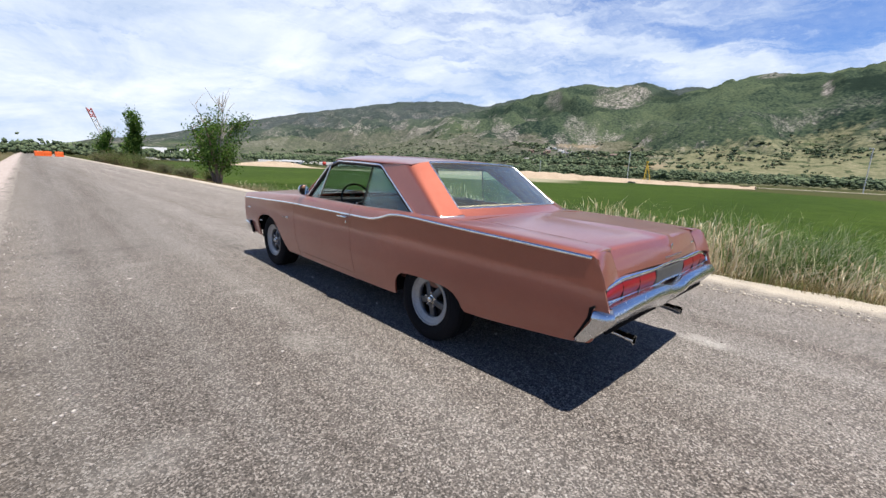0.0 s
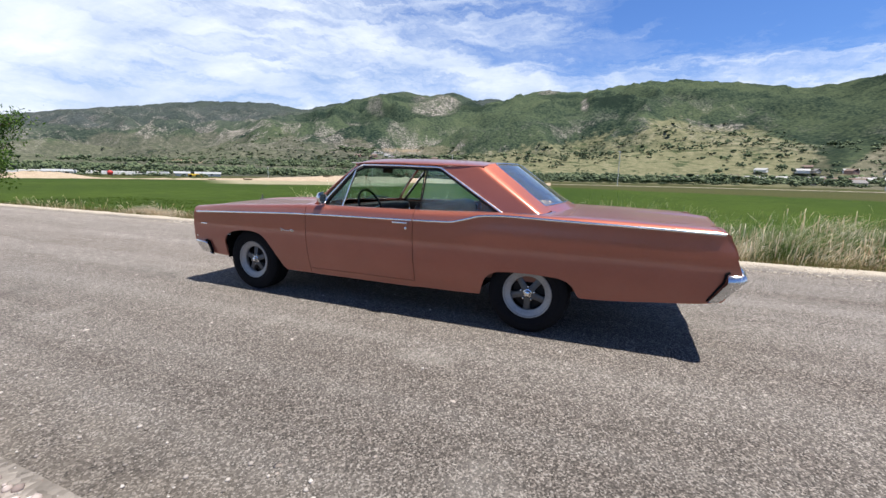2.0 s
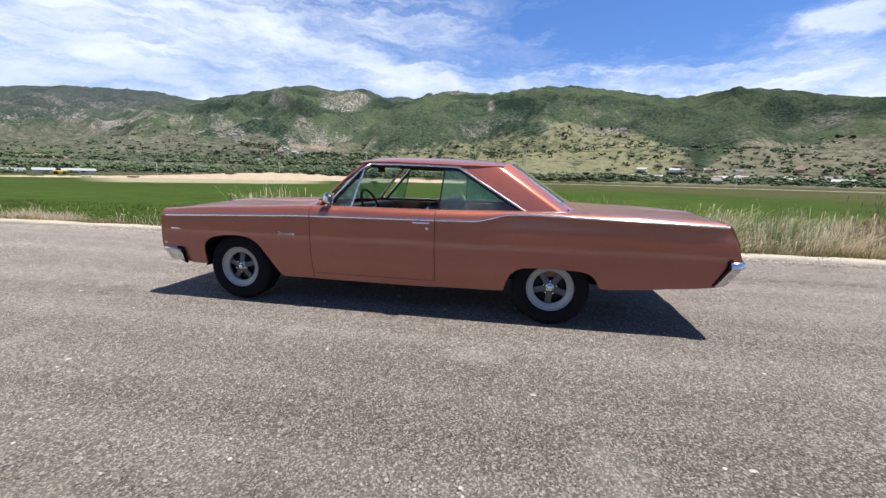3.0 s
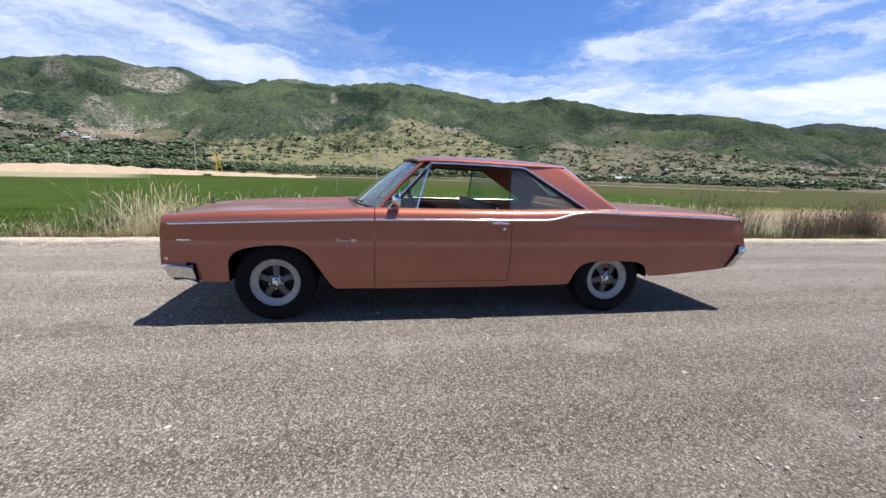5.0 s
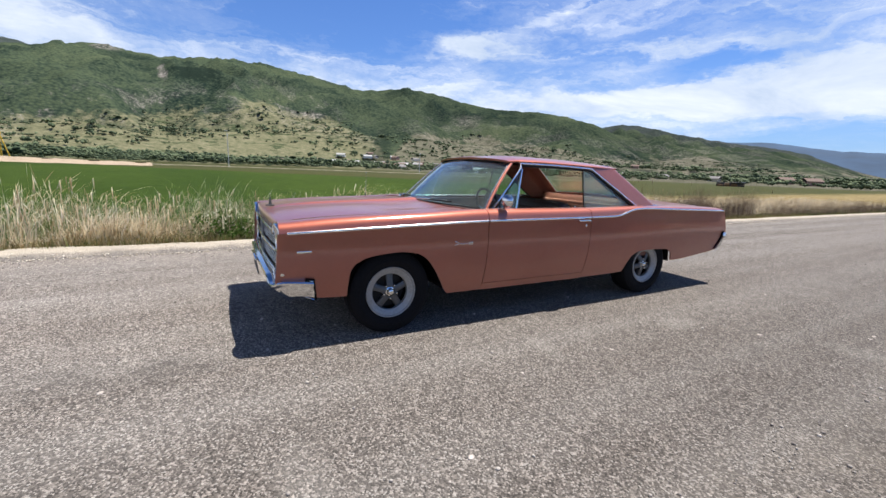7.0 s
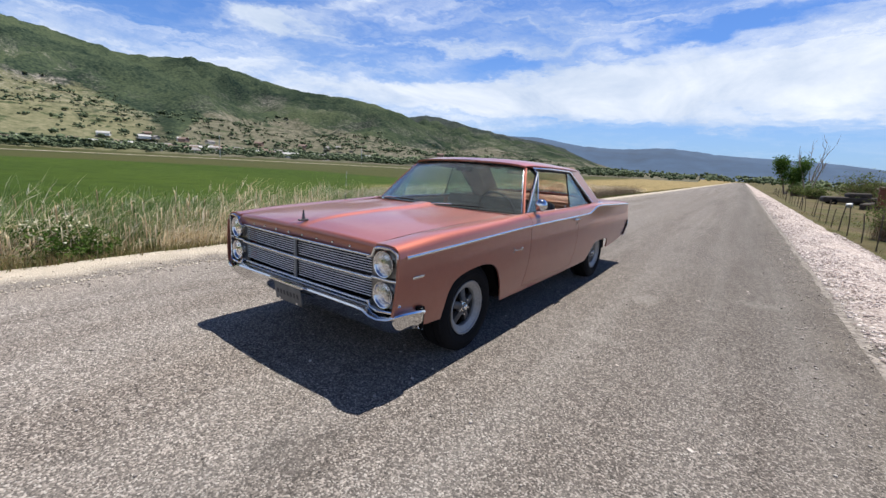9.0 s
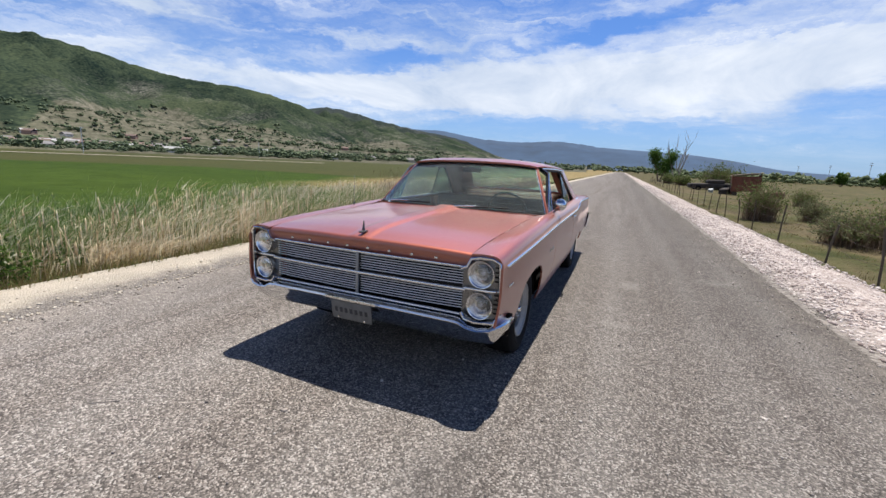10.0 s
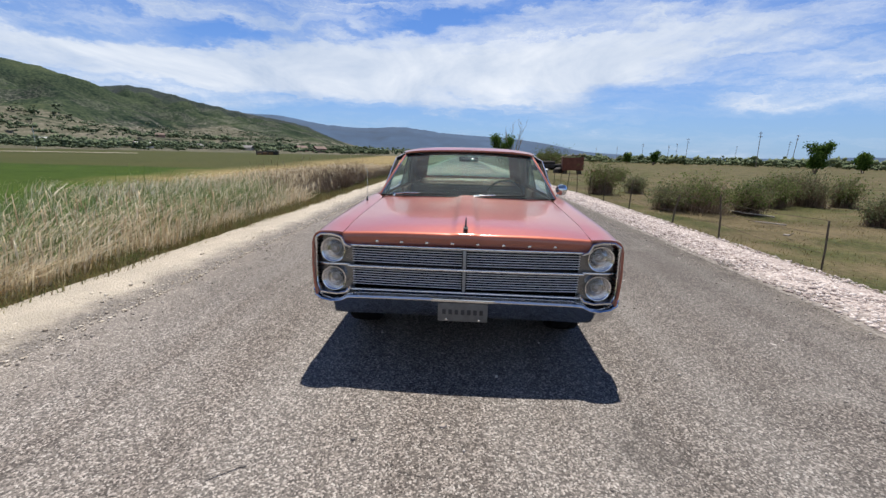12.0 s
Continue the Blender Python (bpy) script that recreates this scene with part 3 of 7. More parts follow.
def big_mesh(name, verts, tris, mat, label, category, kind="stuff", smooth=False, parent=None):
    """One mesh from arrays of vertices and triangles."""
    me = bpy.data.meshes.new(name)
    verts, tris = np.asarray(verts, dtype=np.float32), np.asarray(tris, dtype=np.int32)
    me.vertices.add(len(verts))
    me.vertices.foreach_set("co", verts.ravel())
    me.loops.add(tris.size)
    me.loops.foreach_set("vertex_index", tris.ravel())
    me.polygons.add(len(tris))
    me.polygons.foreach_set("loop_start", np.arange(0, tris.size, 3, dtype=np.int32))
    me.update(calc_edges=True)
    if smooth:
        me.polygons.foreach_set("use_smooth", [True] * len(me.polygons))
    me.materials.append(mat)
    ob = new(name, me)
    if parent is not None:
        ob.parent = parent
        return ob
    return tagged(ob, label, category, kind=kind)


def lumps(places, sizes, rng, squash=(1, 1, 0.7), jitter=0.25):
    """Uneven stones or clumps at given places."""
    n = len(places)
    base = np.array(ICO)
    verts = base[None] * (1 + jitter * (rng.random((n, 12, 1)) * 2 - 1)) * np.asarray(squash)
    ang = rng.random(n) * 6.283
    c, s = np.cos(ang)[:, None], np.sin(ang)[:, None]
    x, y = verts[..., 0] * c - verts[..., 1] * s, verts[..., 0] * s + verts[..., 1] * c
    verts = np.stack([x, y, verts[..., 2]], -1) * np.asarray(sizes)[:, None, None] + np.asarray(places)[:, None, :]
    tris = (np.array(ICO_F)[None] + 12 * np.arange(n)[:, None, None]).reshape(-1, 3)
    return verts.reshape(-1, 3), tris


def blades(places, heights, widths, lean, rng, tip=0.0, bend=0.5):
    """Grass blades and reed stems: tapered, bent strips; tip adds a seed head of that width."""
    n = len(places)
    p, h, w_ = np.asarray(places, float), np.asarray(heights)[:, None], np.asarray(widths)[:, None]
    ang = rng.random(n) * 6.283
    side = np.stack([np.cos(ang), np.sin(ang), np.zeros(n)], 1)
    dirn = np.asarray(lean, float) + rng.normal(0, 0.26, (n, 3)) * (1, 1, 0)
    up = np.array([0, 0, 1.0])
    mid = p + up * h * 0.5 + dirn * h * 0.18
    top = p + up * h * (1 - 0.25 * bend * np.linalg.norm(dirn, axis=1, keepdims=True)) + dirn * h * (0.45 + bend)
    vs = [p - side * w_ / 2, p + side * w_ / 2, mid - side * w_ * 0.42, mid + side * w_ * 0.42, top]
    ts = [(0, 1, 3), (0, 3, 2), (2, 3, 4)]
    if tip:
        d = top - mid
        d /= np.linalg.norm(d, axis=1, keepdims=True)
        ln = h * 0.2
        tw = tip * (0.6 + 0.8 * rng.random((n, 1)))
        a = top - d * ln * 0.5
        vs += [a, a + d * ln * 0.55 + side * tw, a + d * ln * 0.55 - side * tw, a + d * ln * 1.2 + dirn * ln * 0.6]
        ts += [(5, 6, 7), (7, 6, 8)]
    k = len(vs)
    verts = np.stack(vs, 1).reshape(-1, 3)
    tris = (np.array(ts)[None] + k * np.arange(n)[:, None, None]).reshape(-1, 3)
    return verts, tris


def join_arrays(*pieces):
    vs, ts, off = [], [], 0
    for v_, t_ in pieces:
        vs.append(v_)
        ts.append(t_ + off)
        off += len(v_)
    return np.concatenate(vs), np.concatenate(ts)


def by_island(name, *stops, rough=0.8, scale=3.0, translucent=0.0):
    """Colour from a ramp, one draw for each loose piece, and a slow drift over the ground; translucent: share of light let past."""
    m, n = material(name)
    f_ = n.math("ADD", n.math("MULTIPLY", n.island(), 0.75), n.math("MULTIPLY", n.noise(n.place(), scale, 3), 0.25))
    col = n.ramp(f_, *stops)
    if not translucent:
        n.surface(col, rough, 0.0, None, Specular_IOR_Level=0.2)
        return m
    t = n.tree
    one, two, mix, out = (t.nodes.new(k) for k in ("ShaderNodeBsdfDiffuse", "ShaderNodeBsdfTranslucent", "ShaderNodeMixShader", "ShaderNodeOutputMaterial"))
    t.links.new(col, one.inputs["Color"])
    t.links.new(col, two.inputs["Color"])
    mix.inputs[0].default_value = translucent
    t.links.new(one.outputs[0], mix.inputs[1])
    t.links.new(two.outputs[0], mix.inputs[2])
    t.links.new(mix.outputs[0], out.inputs[0])
    return m


STONE = by_island("loose_stones", (0.1, (0.20, 0.17, 0.15)), (0.5, (0.40, 0.35, 0.31)), (0.9, (0.62, 0.56, 0.51)))
STONE_DARK = by_island("loose_chips", (0.1, (0.13, 0.115, 0.105)), (0.5, (0.30, 0.27, 0.245)), (0.9, (0.52, 0.48, 0.44)))
rng = np.random.default_rng(5)


def scatter(n, a0, a1, y0, y1, z, rng, power=1.0):
    a = a0 + (a1 - a0) * rng.random(n) ** power
    y = y0 + (y1 - y0) * rng.random(n)
    return np.stack([a - LEAN * y, y, np.vectorize(z)(a, y) if callable(z) else np.full(n, z)], 1)


def verge_z(inner, outer, drop, lift=0.02):
    def z(a, y):
        t = min(1, max(0, (a - inner) / (outer - inner)))
        return lerp(0.0, drop, t) + 0.035 * math.sin(math.pi * min(1, t * 1.1)) + lift
    return z


PALE_STONE = by_island("pale_stones", (0.1, (0.36, 0.31, 0.25)), (0.5, (0.50, 0.44, 0.36)), (0.9, (0.66, 0.60, 0.51)))
pts = np.concatenate([scatter(3600, 2.9, 4.0, -14, 9, verge_z(2.96, 4.0, -0.05, 0.006), rng, 2.6), scatter(900, 2.9, 4.0, -40, -14, verge_z(2.96, 4.0, -0.05, 0.008), rng)])
v, t = lumps(pts, 0.005 + 0.014 * rng.random(len(pts)) ** 3, rng)
big_mesh("loose_stones", v, t, PALE_STONE, "pale loose stones on the gravel strip", "stones")
pts = np.concatenate([scatter(19000, -5.05, -3.5, -14, 6, verge_z(-3.45, -4.85, -0.12, 0.006), rng), scatter(5000, -4.85, -3.5, -45, -14, verge_z(-3.45, -4.85, -0.12, 0.006), rng)])
v, t = lumps(pts, 0.008 + 0.022 * rng.random(len(pts)) ** 2.0, rng)
PINK_STONE = by_island("pink_stones", (0.1, (0.22, 0.175, 0.16)), (0.45, (0.48, 0.41, 0.38)), (0.9, (0.74, 0.67, 0.63)))
big_mesh("loose_stones", v, t, PINK_STONE, "pinkish white crushed stones beside the asphalt", "stones")
pts = np.concatenate([scatter(2600, 3.25, 2.55, -12, 9, 0.004, rng, 2.0), scatter(1600, -3.6, -2.9, -14, 8, 0.004, rng, 2.0), scatter(700, -3.2, 2.8, -7, 8, 0.004, rng)])
v, t = lumps(pts, 0.004 + 0.009 * rng.random(len(pts)) ** 2, rng)
big_mesh("road_chips", v, t, STONE_DARK, "loose grey stone chips on the asphalt", "stones")

# grasses
UNDERG = by_island("reed_undergrowth", (0.1, (0.034, 0.064, 0.016)), (0.6, (0.074, 0.125, 0.030)), (0.95, (0.17, 0.24, 0.07)), translucent=0.4)
DRY = by_island("dry_reed", (0.05, (0.30, 0.22, 0.12)), (0.35, (0.66, 0.53, 0.35)), (0.65, (0.90, 0.80, 0.60)), (0.95, (0.95, 0.90, 0.76)), translucent=0.45)
FRESH = by_island("green_reed", (0.1, (0.080, 0.140, 0.036)), (0.55, (0.19, 0.28, 0.095)), (0.78, (0.50, 0.52, 0.30)), (0.95, (0.82, 0.79, 0.58)), translucent=0.45)
BROWN = by_island("brown_weed", (0.1, (0.085, 0.062, 0.048)), (0.5, (0.17, 0.125, 0.095)), (0.9, (0.33, 0.26, 0.19)), translucent=0.3)
LOW = by_island("low_grass", (0.1, (0.12, 0.095, 0.045)), (0.45, (0.26, 0.20, 0.10)), (0.7, (0.15, 0.18, 0.06)), (0.95, (0.42, 0.35, 0.20)), translucent=0.35)
CROP = by_island("crop_leaf", (0.1, (0.022, 0.042, 0.004)), (0.6, (0.038, 0.066, 0.007)), (0.95, (0.060, 0.092, 0.014)), translucent=0.4)
WIND = (-0.16, -0.18, 0)
STRONG = (-0.30, -0.24, 0)


def keep_clumpy(p, rng, freq, level, seed):
    """Keeps the points where a slow noise is high, so that stands have gaps."""
    val = np.array([noise.noise(Vector((q[0] * freq, q[1] * freq, seed))) for q in p])
    return p[val + 0.35 * rng.random(len(p)) > level]




def stand(name, mat, label, category, n, a0, a1, y0, y1, h0, h1, w0, lean, seed, tip=0.0, level=-0.1, freq=0.7, bend=0.42, power=1.0, heads=0.0):
    r = np.random.default_rng(seed)
    p = keep_clumpy(scatter(n, a0, a1, y0, y1, 0.0, r, power), r, freq, level, seed)
    p[:, 2] = [ground_height(q[0] + LEAN * q[1], q[1]) - 0.02 for q in p]
    h = h0 + (h1 - h0) * r.random(len(p))
    h *= np.array([0.86 + 0.75 * noise.noise(Vector((q[0] * 0.8, q[1] * 0.8, seed + 3.0))) for q in p])
    v, t = blades(p, h, w0 * (0.6 + 0.8 * r.random(len(p))), lean, r, tip, bend)
    if heads:
        k = len(v) // len(p)
        tops = v.reshape(len(p), k, 3)[:, 4][::3]
        v, t = join_arrays((v, t), lumps(tops - (0, 0, 0.03), heads * (0.5 + 0.9 * r.random(len(tops))), r, (0.15, 0.15, 2.1), 0.3))
    return big_mesh(name, v, t, mat, label, category)


stand("dry_reeds", DRY, "straw-coloured dry reeds behind the gravel strip", "reeds", 9000, 5.0, 6.0, -1.2, 7.6, 0.28, 0.80, 0.015, STRONG, 21, 0.0, 0.02, 0.9, 1.1)
stand("dry_reeds", DRY, "scattered straw-coloured reeds among green growth", "reeds", 4200, 5.1, 6.3, -9.5, -1.2, 0.28, 0.80, 0.014, STRONG, 37, 0.0, 0.05, 0.9, 1.1)
stand("dry_reeds", DRY, "straw-coloured reeds with drooping seed heads", "reeds", 3900, 5.1, 6.7, -8.5, 7.4, 0.65, 1.2, 0.012, STRONG, 32, 0.005, -0.05, 0.8, 0.9, heads=0.048)
stand("dry_reeds", DRY, "thin straw-coloured reeds in a ditch", "reeds", 1500, 5.0, 7.5, 6.5, 22, 0.2, 0.6, 0.012, WIND, 22, 0.010, 0.25, 0.5)
stand("green_reeds", FRESH, "green reeds with pale seed heads", "reeds", 9500, 5.45, 7.6, -8, 7.4, 0.6, 1.2, 0.017, WIND, 23, 0.003, -0.10, 0.6, 0.55, heads=0.026)
stand("green_reeds", UNDERG, "fresh green undergrowth among dry reeds", "reeds", 25000, 5.25, 7.2, -10, 8, 0.16, 0.70, 0.014, WIND, 33, 0.0, 0.06, 0.8, 0.7)
stand("green_reeds", FRESH, "pale feathery grass tufts in the field", "reeds", 9000, 7.2, 15, -9, 7, 0.35, 0.9, 0.014, WIND, 24, 0.004, 0.22, 0.3, 0.9)
stand("brown_weeds", BROWN, "dead brown weed stalks along a ditch", "weeds", 5200, 5.3, 7.0, -18, -8.5, 0.80, 1.5, 0.008, (-0.03, -0.03, 0), 25, 0.0, -0.04, 0.7, 0.3, heads=0.03)
stand("brown_weeds", BROWN, "thin brown weed stalks among straw grass", "weeds", 4000, 5.3, 7.2, -40, -18, 0.5, 1.1, 0.009, (-0.03, -0.03, 0), 35, 0.0, 0.04, 0.5, 0.3, heads=0.03)
stand("dry_reeds", DRY, "straw-coloured grass beyond the weeds", "reeds", 22000, 7.0, 16, -52, -9, 0.28, 0.72, 0.018, WIND, 26, 0.0, -0.3, 0.4, 0.9)
stand("green_reeds", UNDERG, "green grass below the weeds", "reeds", 6000, 5.3, 6.6, -40, -8, 0.15, 0.42, 0.014, WIND, 34, 0.0, -0.2, 0.5)
stand("dry_reeds", DRY, "pale dead grass tuft beside wood scraps", "reeds", 3200, 5.2, 6.0, 10.6, 14.4, 0.26, 0.60, 0.016, WIND, 36, 0.0, -0.05, 0.9)
stand("low_grass", LOW, "short dry grass at the foot of the reeds", "grass", 27000, 3.92, 5.7, -20, 12, 0.07, 0.32, 0.010, (-0.1, 0, 0), 27, 0.0, -0.35, 1.5, 0.8)
stand("low_grass", LOW, "short dry grass along the ditch", "grass", 5000, 3.95, 6.0, 12, 60, 0.1, 0.35, 0.016, (-0.1, 0, 0), 28, 0.0, -0.3, 0.8, 0.8)
stand("low_grass", LOW, "short dry grass along the ditch", "grass", 5000, 3.95, 6.0, -70, -20, 0.1, 0.35, 0.016, (-0.1, 0, 0), 29, 0.0, -0.3, 0.8, 0.8)
stand("pasture_grass", LOW, "sparse dry grass of a grazed pasture", "grass", 30000, -18, -4.8, -30, 4, 0.03, 0.10, 0.010, (0, 0, 0), 30, 0.0, -0.1, 0.6, 0.8, 0.7)
r31 = np.random.default_rng(31)
p = scatter(22000, 6.6, 15, -40, 30, 0.0, r31, 1.3)
p[:, 2] = [ground_height(q[0] + LEAN * q[1], q[1]) - 0.02 for q in p]
v, t = blades(p, 0.05 + 0.07 * r31.random(len(p)), 0.010 + 0.0007 * p[:, 0], (-0.08, -0.08, 0), r31)
big_mesh("crop", v, t, CROP, "dense green crop in a flat field", "crop")


# mountains: three ridges one behind another, each by bearing from the car (degrees clockwise from north) and height of its crest in degrees
FAR_LINE = curve_through([(136, 2.5), (150, 4.3), (155, 4.25), (161, 3.4), (166, 3.15), (170.5, 3.4), (177, 2.75), (185, 2.3), (190, 1.7), (196, 0.7), (206, 0.35), (215, 0.4), (222, 0.7), (228, 0.3)])
BACK_RIDGE = curve_through([(-3, 0.4), (8, 1.9), (18, 4.3), (29, 6.65), (41, 8.4), (45, 8.5), (49.5, 8.0), (56, 8.4), (66, 9.6), (73, 10.15), (80, 9.4), (90, 7.6), (124, 5.6), (137, 5.8), (140.5, 6.3), (149, 4.65), (156, 3.6), (163, 2.0), (172, 0.3)])
MIDDLE_RIDGE = curve_through([(24, 0.2), (31, 1.8), (38, 4.9), (43, 6.6), (49.5, 8.25), (55, 9.6), (61.5, 10.95), (65, 10.5), (68, 10.98), (70, 10.3), (72.1, 9.2), (75, 7.0), (80, 3.0), (85, 0.3)])
FRONT_RIDGE = curve_through([(54, 0.2), (59, 1.9), (63.5, 4.4), (67.2, 6.3), (69.2, 7.95), (72.5, 9.6), (75.8, 10.45), (80, 11.2), (83.5, 10.8), (92.5, 11.65), (98.5, 11.05), (107.5, 9.65), (112.5, 10.05), (124, 8.15), (131, 7.7), (138.1, 6.0), (141.5, 3.9), (145.2, 1.6), (150, 0.2)])
RIDGES = [(950.0, 3300.0, BACK_RIDGE), (650.0, 2350.0, MIDDLE_RIDGE), (560.0, 1850.0, FRONT_RIDGE)]
FOOT = 560.0


# rise in degrees up to which the slopes are open grass
OPEN_LINE = [(12, 1.2), (22, 3.1), (30, 4.3), (42, 5.0), (55, 5.0), (60, 3.0), (64, 4.3), (72, 3.6), (79, 4.8), (86, 5.6), (90, 6.3), (95, 7.5), (99, 6.3), (102.5, 6.1), (108, 4.0), (110.5, 1.6), (114, 4.8), (124, 4.5), (132, 3.5), (140, 2.2), (148, 2.9), (160, 1.2)]
open_line = curve_through(OPEN_LINE)


def hill_height(bear, r):
    """Height of the near range."""
    base = -0.6 + 6.0 * max(0.0, (min(r, FOOT) - 230.0) / (FOOT - 230.0)) ** 2
    if r <= FOOT:
        return base
    b = radians(bear)
    x, y = r * math.sin(b), r * math.cos(b)
    warp = 90 * noise.noise(Vector((x * 0.002, y * 0.002, 6.0)))
    swell = noise.noise(Vector((x * 0.0017, y * 0.0017, 0.3)))
    spur = 1.0 - 2.2 * abs(noise.noise(Vector(((x + warp) * 0.0034, (y - warp) * 0.0034, 8.0))))
    rib = 1.0 - 2.2 * abs(noise.noise(Vector(((x - warp) * 0.0082, (y + warp) * 0.0082, 2.0))))
    bump = noise.fractal(Vector((x * 0.013, y * 0.013, 1.0)), 0.8, 2.1, 5)
    edge = 1 + 0.018 * noise.noise(Vector((bear * 0.9, 2.2, 0))) + 0.012 * noise.noise(Vector((bear * 2.7, 5.2, 0))) + 0.007 * noise.noise(Vector((bear * 7.0, 9.2, 0)))
    out = base
    for k, (foot, crest, line) in enumerate(RIDGES):
        u = (r - foot) / (crest - foot)
        if u <= 0:
            continue
        top = crest * math.tan(radians(line(bear))) * edge
        if u <= 1:
            shape = 0.30 * u + 0.70 * u**1.9
            env = 4 * u * (1 - u)
            h = 5 + (top - 5) * shape + env * (22 * swell + 78 * spur + 34 * rib + 6 * bump) * min(1.0, top / 420)
        else:
            h = 5 + (top - 5) * (1 - 1.3 * (u - 1)) - 60 * (u - 1)
        # softened larger of the two
        d = max(-1.0, min(1.0, (h - out) / 24.0))
        out = max(h, out) + 6.0 * (1 - abs(d)) ** 2
    ends = max(0.0, min(1.0, (171.0 - bear) / 12.0, (bear + 4.0) / 8.0))
    return lerp(-1.0, out, ends)


def hill_material():
    m, n = material("hillside")
    p = n.place()
    x, y, z = n.xyz(p)
    bear = n.math("MULTIPLY", n.math("ARCTAN2", x, y), 180 / math.pi)
    dist = n.math("SQRT", n.math("ADD", n.math("MULTIPLY", x, x), n.math("MULTIPLY", y, y)))
    rise = n.math("MULTIPLY", n.math("ARCTAN2", z, dist), 180 / math.pi)
    big, mid, fine, grit = n.noise(p, 0.0025, 5, 0.55), n.noise(p, 0.009, 6, 0.62), n.noise(p, 0.075, 5, 0.7), n.noise(p, 0.24, 4, 0.7)
    crowns = n.voronoi(n.mapping(p, (1, 1, 1.5)), 0.17)
    patchy = n.math("ADD", n.math("MULTIPLY", mid, 0.55), n.math("MULTIPLY", big, 0.45))
    rough_ = n.math("ADD", n.math("ADD", n.math("MULTIPLY", mid, 0.30), n.math("MULTIPLY", fine, 0.26)), n.math("ADD", n.math("MULTIPLY", n.math("SUBTRACT", 1.0, crowns), 0.22), n.math("MULTIPLY", grit, 0.22)))
    tone = n.math("ADD", n.math("MULTIPLY", rough_, 0.62), n.math("MULTIPLY", n.noise(n.mapping(p, (1, 1, 0.45)), 0.0065, 5, 0.6), 0.38))
    # greens leaned to grey-blue, with some haze painted into the scrub
    scrub = n.ramp(tone, (0.41, (0.016, 0.028, 0.023)), (0.475, (0.040, 0.058, 0.040)), (0.54, (0.066, 0.088, 0.053)), (0.63, (0.104, 0.124, 0.072)))
    # grey-blue for far slopes, blended in with distance as painted haze
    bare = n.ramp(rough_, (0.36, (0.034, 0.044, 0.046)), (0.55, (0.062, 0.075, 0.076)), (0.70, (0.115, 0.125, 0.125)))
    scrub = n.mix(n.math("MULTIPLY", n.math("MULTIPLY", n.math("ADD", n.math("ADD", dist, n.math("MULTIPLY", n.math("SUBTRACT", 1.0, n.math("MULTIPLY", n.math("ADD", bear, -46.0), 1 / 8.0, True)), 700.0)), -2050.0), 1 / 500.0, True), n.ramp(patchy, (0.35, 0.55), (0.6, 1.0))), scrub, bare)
    grass = n.ramp(n.math("ADD", n.math("MULTIPLY", fine, 0.6), n.math("MULTIPLY", grit, 0.4)), (0.32, (0.090, 0.096, 0.054)), (0.52, (0.160, 0.158, 0.096)), (0.70, (0.245, 0.225, 0.150)))
    brown = n.ramp(n.math("ADD", n.math("MULTIPLY", fine, 0.5), n.math("MULTIPLY", grit, 0.5)), (0.34, (0.060, 0.062, 0.048)), (0.52, (0.122, 0.116, 0.092)), (0.66, (0.225, 0.205, 0.172)))
    rock = n.ramp(n.math("ADD", n.math("MULTIPLY", fine, 0.5), n.math("MULTIPLY", grit, 0.5)), (0.36, (0.070, 0.064, 0.058)), (0.52, (0.22, 0.20, 0.185)), (0.66, (0.50, 0.46, 0.42)))

    def stops(*pairs):
        return n.ramp(n.math("MULTIPLY", bear, 1 / 180.0, True), *[(b / 180.0, v) for b, v in pairs])

    scrub = n.mix(1.0, scrub, stops((60, 0.95), (95, 0.95), (115, 0.78), (150, 0.72)), "MULTIPLY")
    # open grass and stones below, scrub above; the line between them wanders
    line = n.math("MULTIPLY", stops(*[(b, e / 12.0) for b, e in OPEN_LINE]), 12.0)
    wander = n.math("MULTIPLY", n.math("ADD", n.math("ADD", n.math("MULTIPLY", mid, 0.7), n.math("MULTIPLY", fine, 0.3)), -0.5), 5.5)
    below = n.math("MULTIPLY", n.math("ADD", n.math("SUBTRACT", line, rise), wander), 2.2, True)
    thinned = n.ramp(n.math("ADD", n.math("MULTIPLY", patchy, 0.7), n.math("MULTIPLY", fine, 0.3)), (0.41, 0.12), (0.50, 1.0))
    east = stops((60, 0.0), (72, 1.0), (106, 1.0), (113, 0.25), (150, 0.1))
    col = n.mix(n.math("MULTIPLY", n.math("MULTIPLY", below, thinned), stops((15, 0.45), (45, 0.6), (60, 0.95), (75, 1.0))), scrub, n.mix(east, brown, grass))
    # thickets that run along the contour of the open slopes
    thicket = n.ramp(n.noise(n.vec(n.math("MULTIPLY", bear, 0.42), n.math("MULTIPLY", rise, 2.3), 5.0), 1.0, 6, 0.66, 0.4), (0.545, 0.0), (0.60, 0.9))
    col = n.mix(n.math("MULTIPLY", thicket, n.math("MULTIPLY", below, stops((40, 0.3), (60, 1.0), (108, 1.0), (125, 0.5)))), col, n.ramp(grit, (0.40, (0.026, 0.040, 0.024)), (0.60, (0.070, 0.092, 0.046))))
    # stony ground scattered over the lower slopes, most of it north of the bench
    stony = n.ramp(n.noise(n.mapping(p, (1, 1, 0.6), (0, 0, 0), (90, 500, 0)), 0.011, 8, 0.76), (0.50, 0.0), (0.56, 1.0))
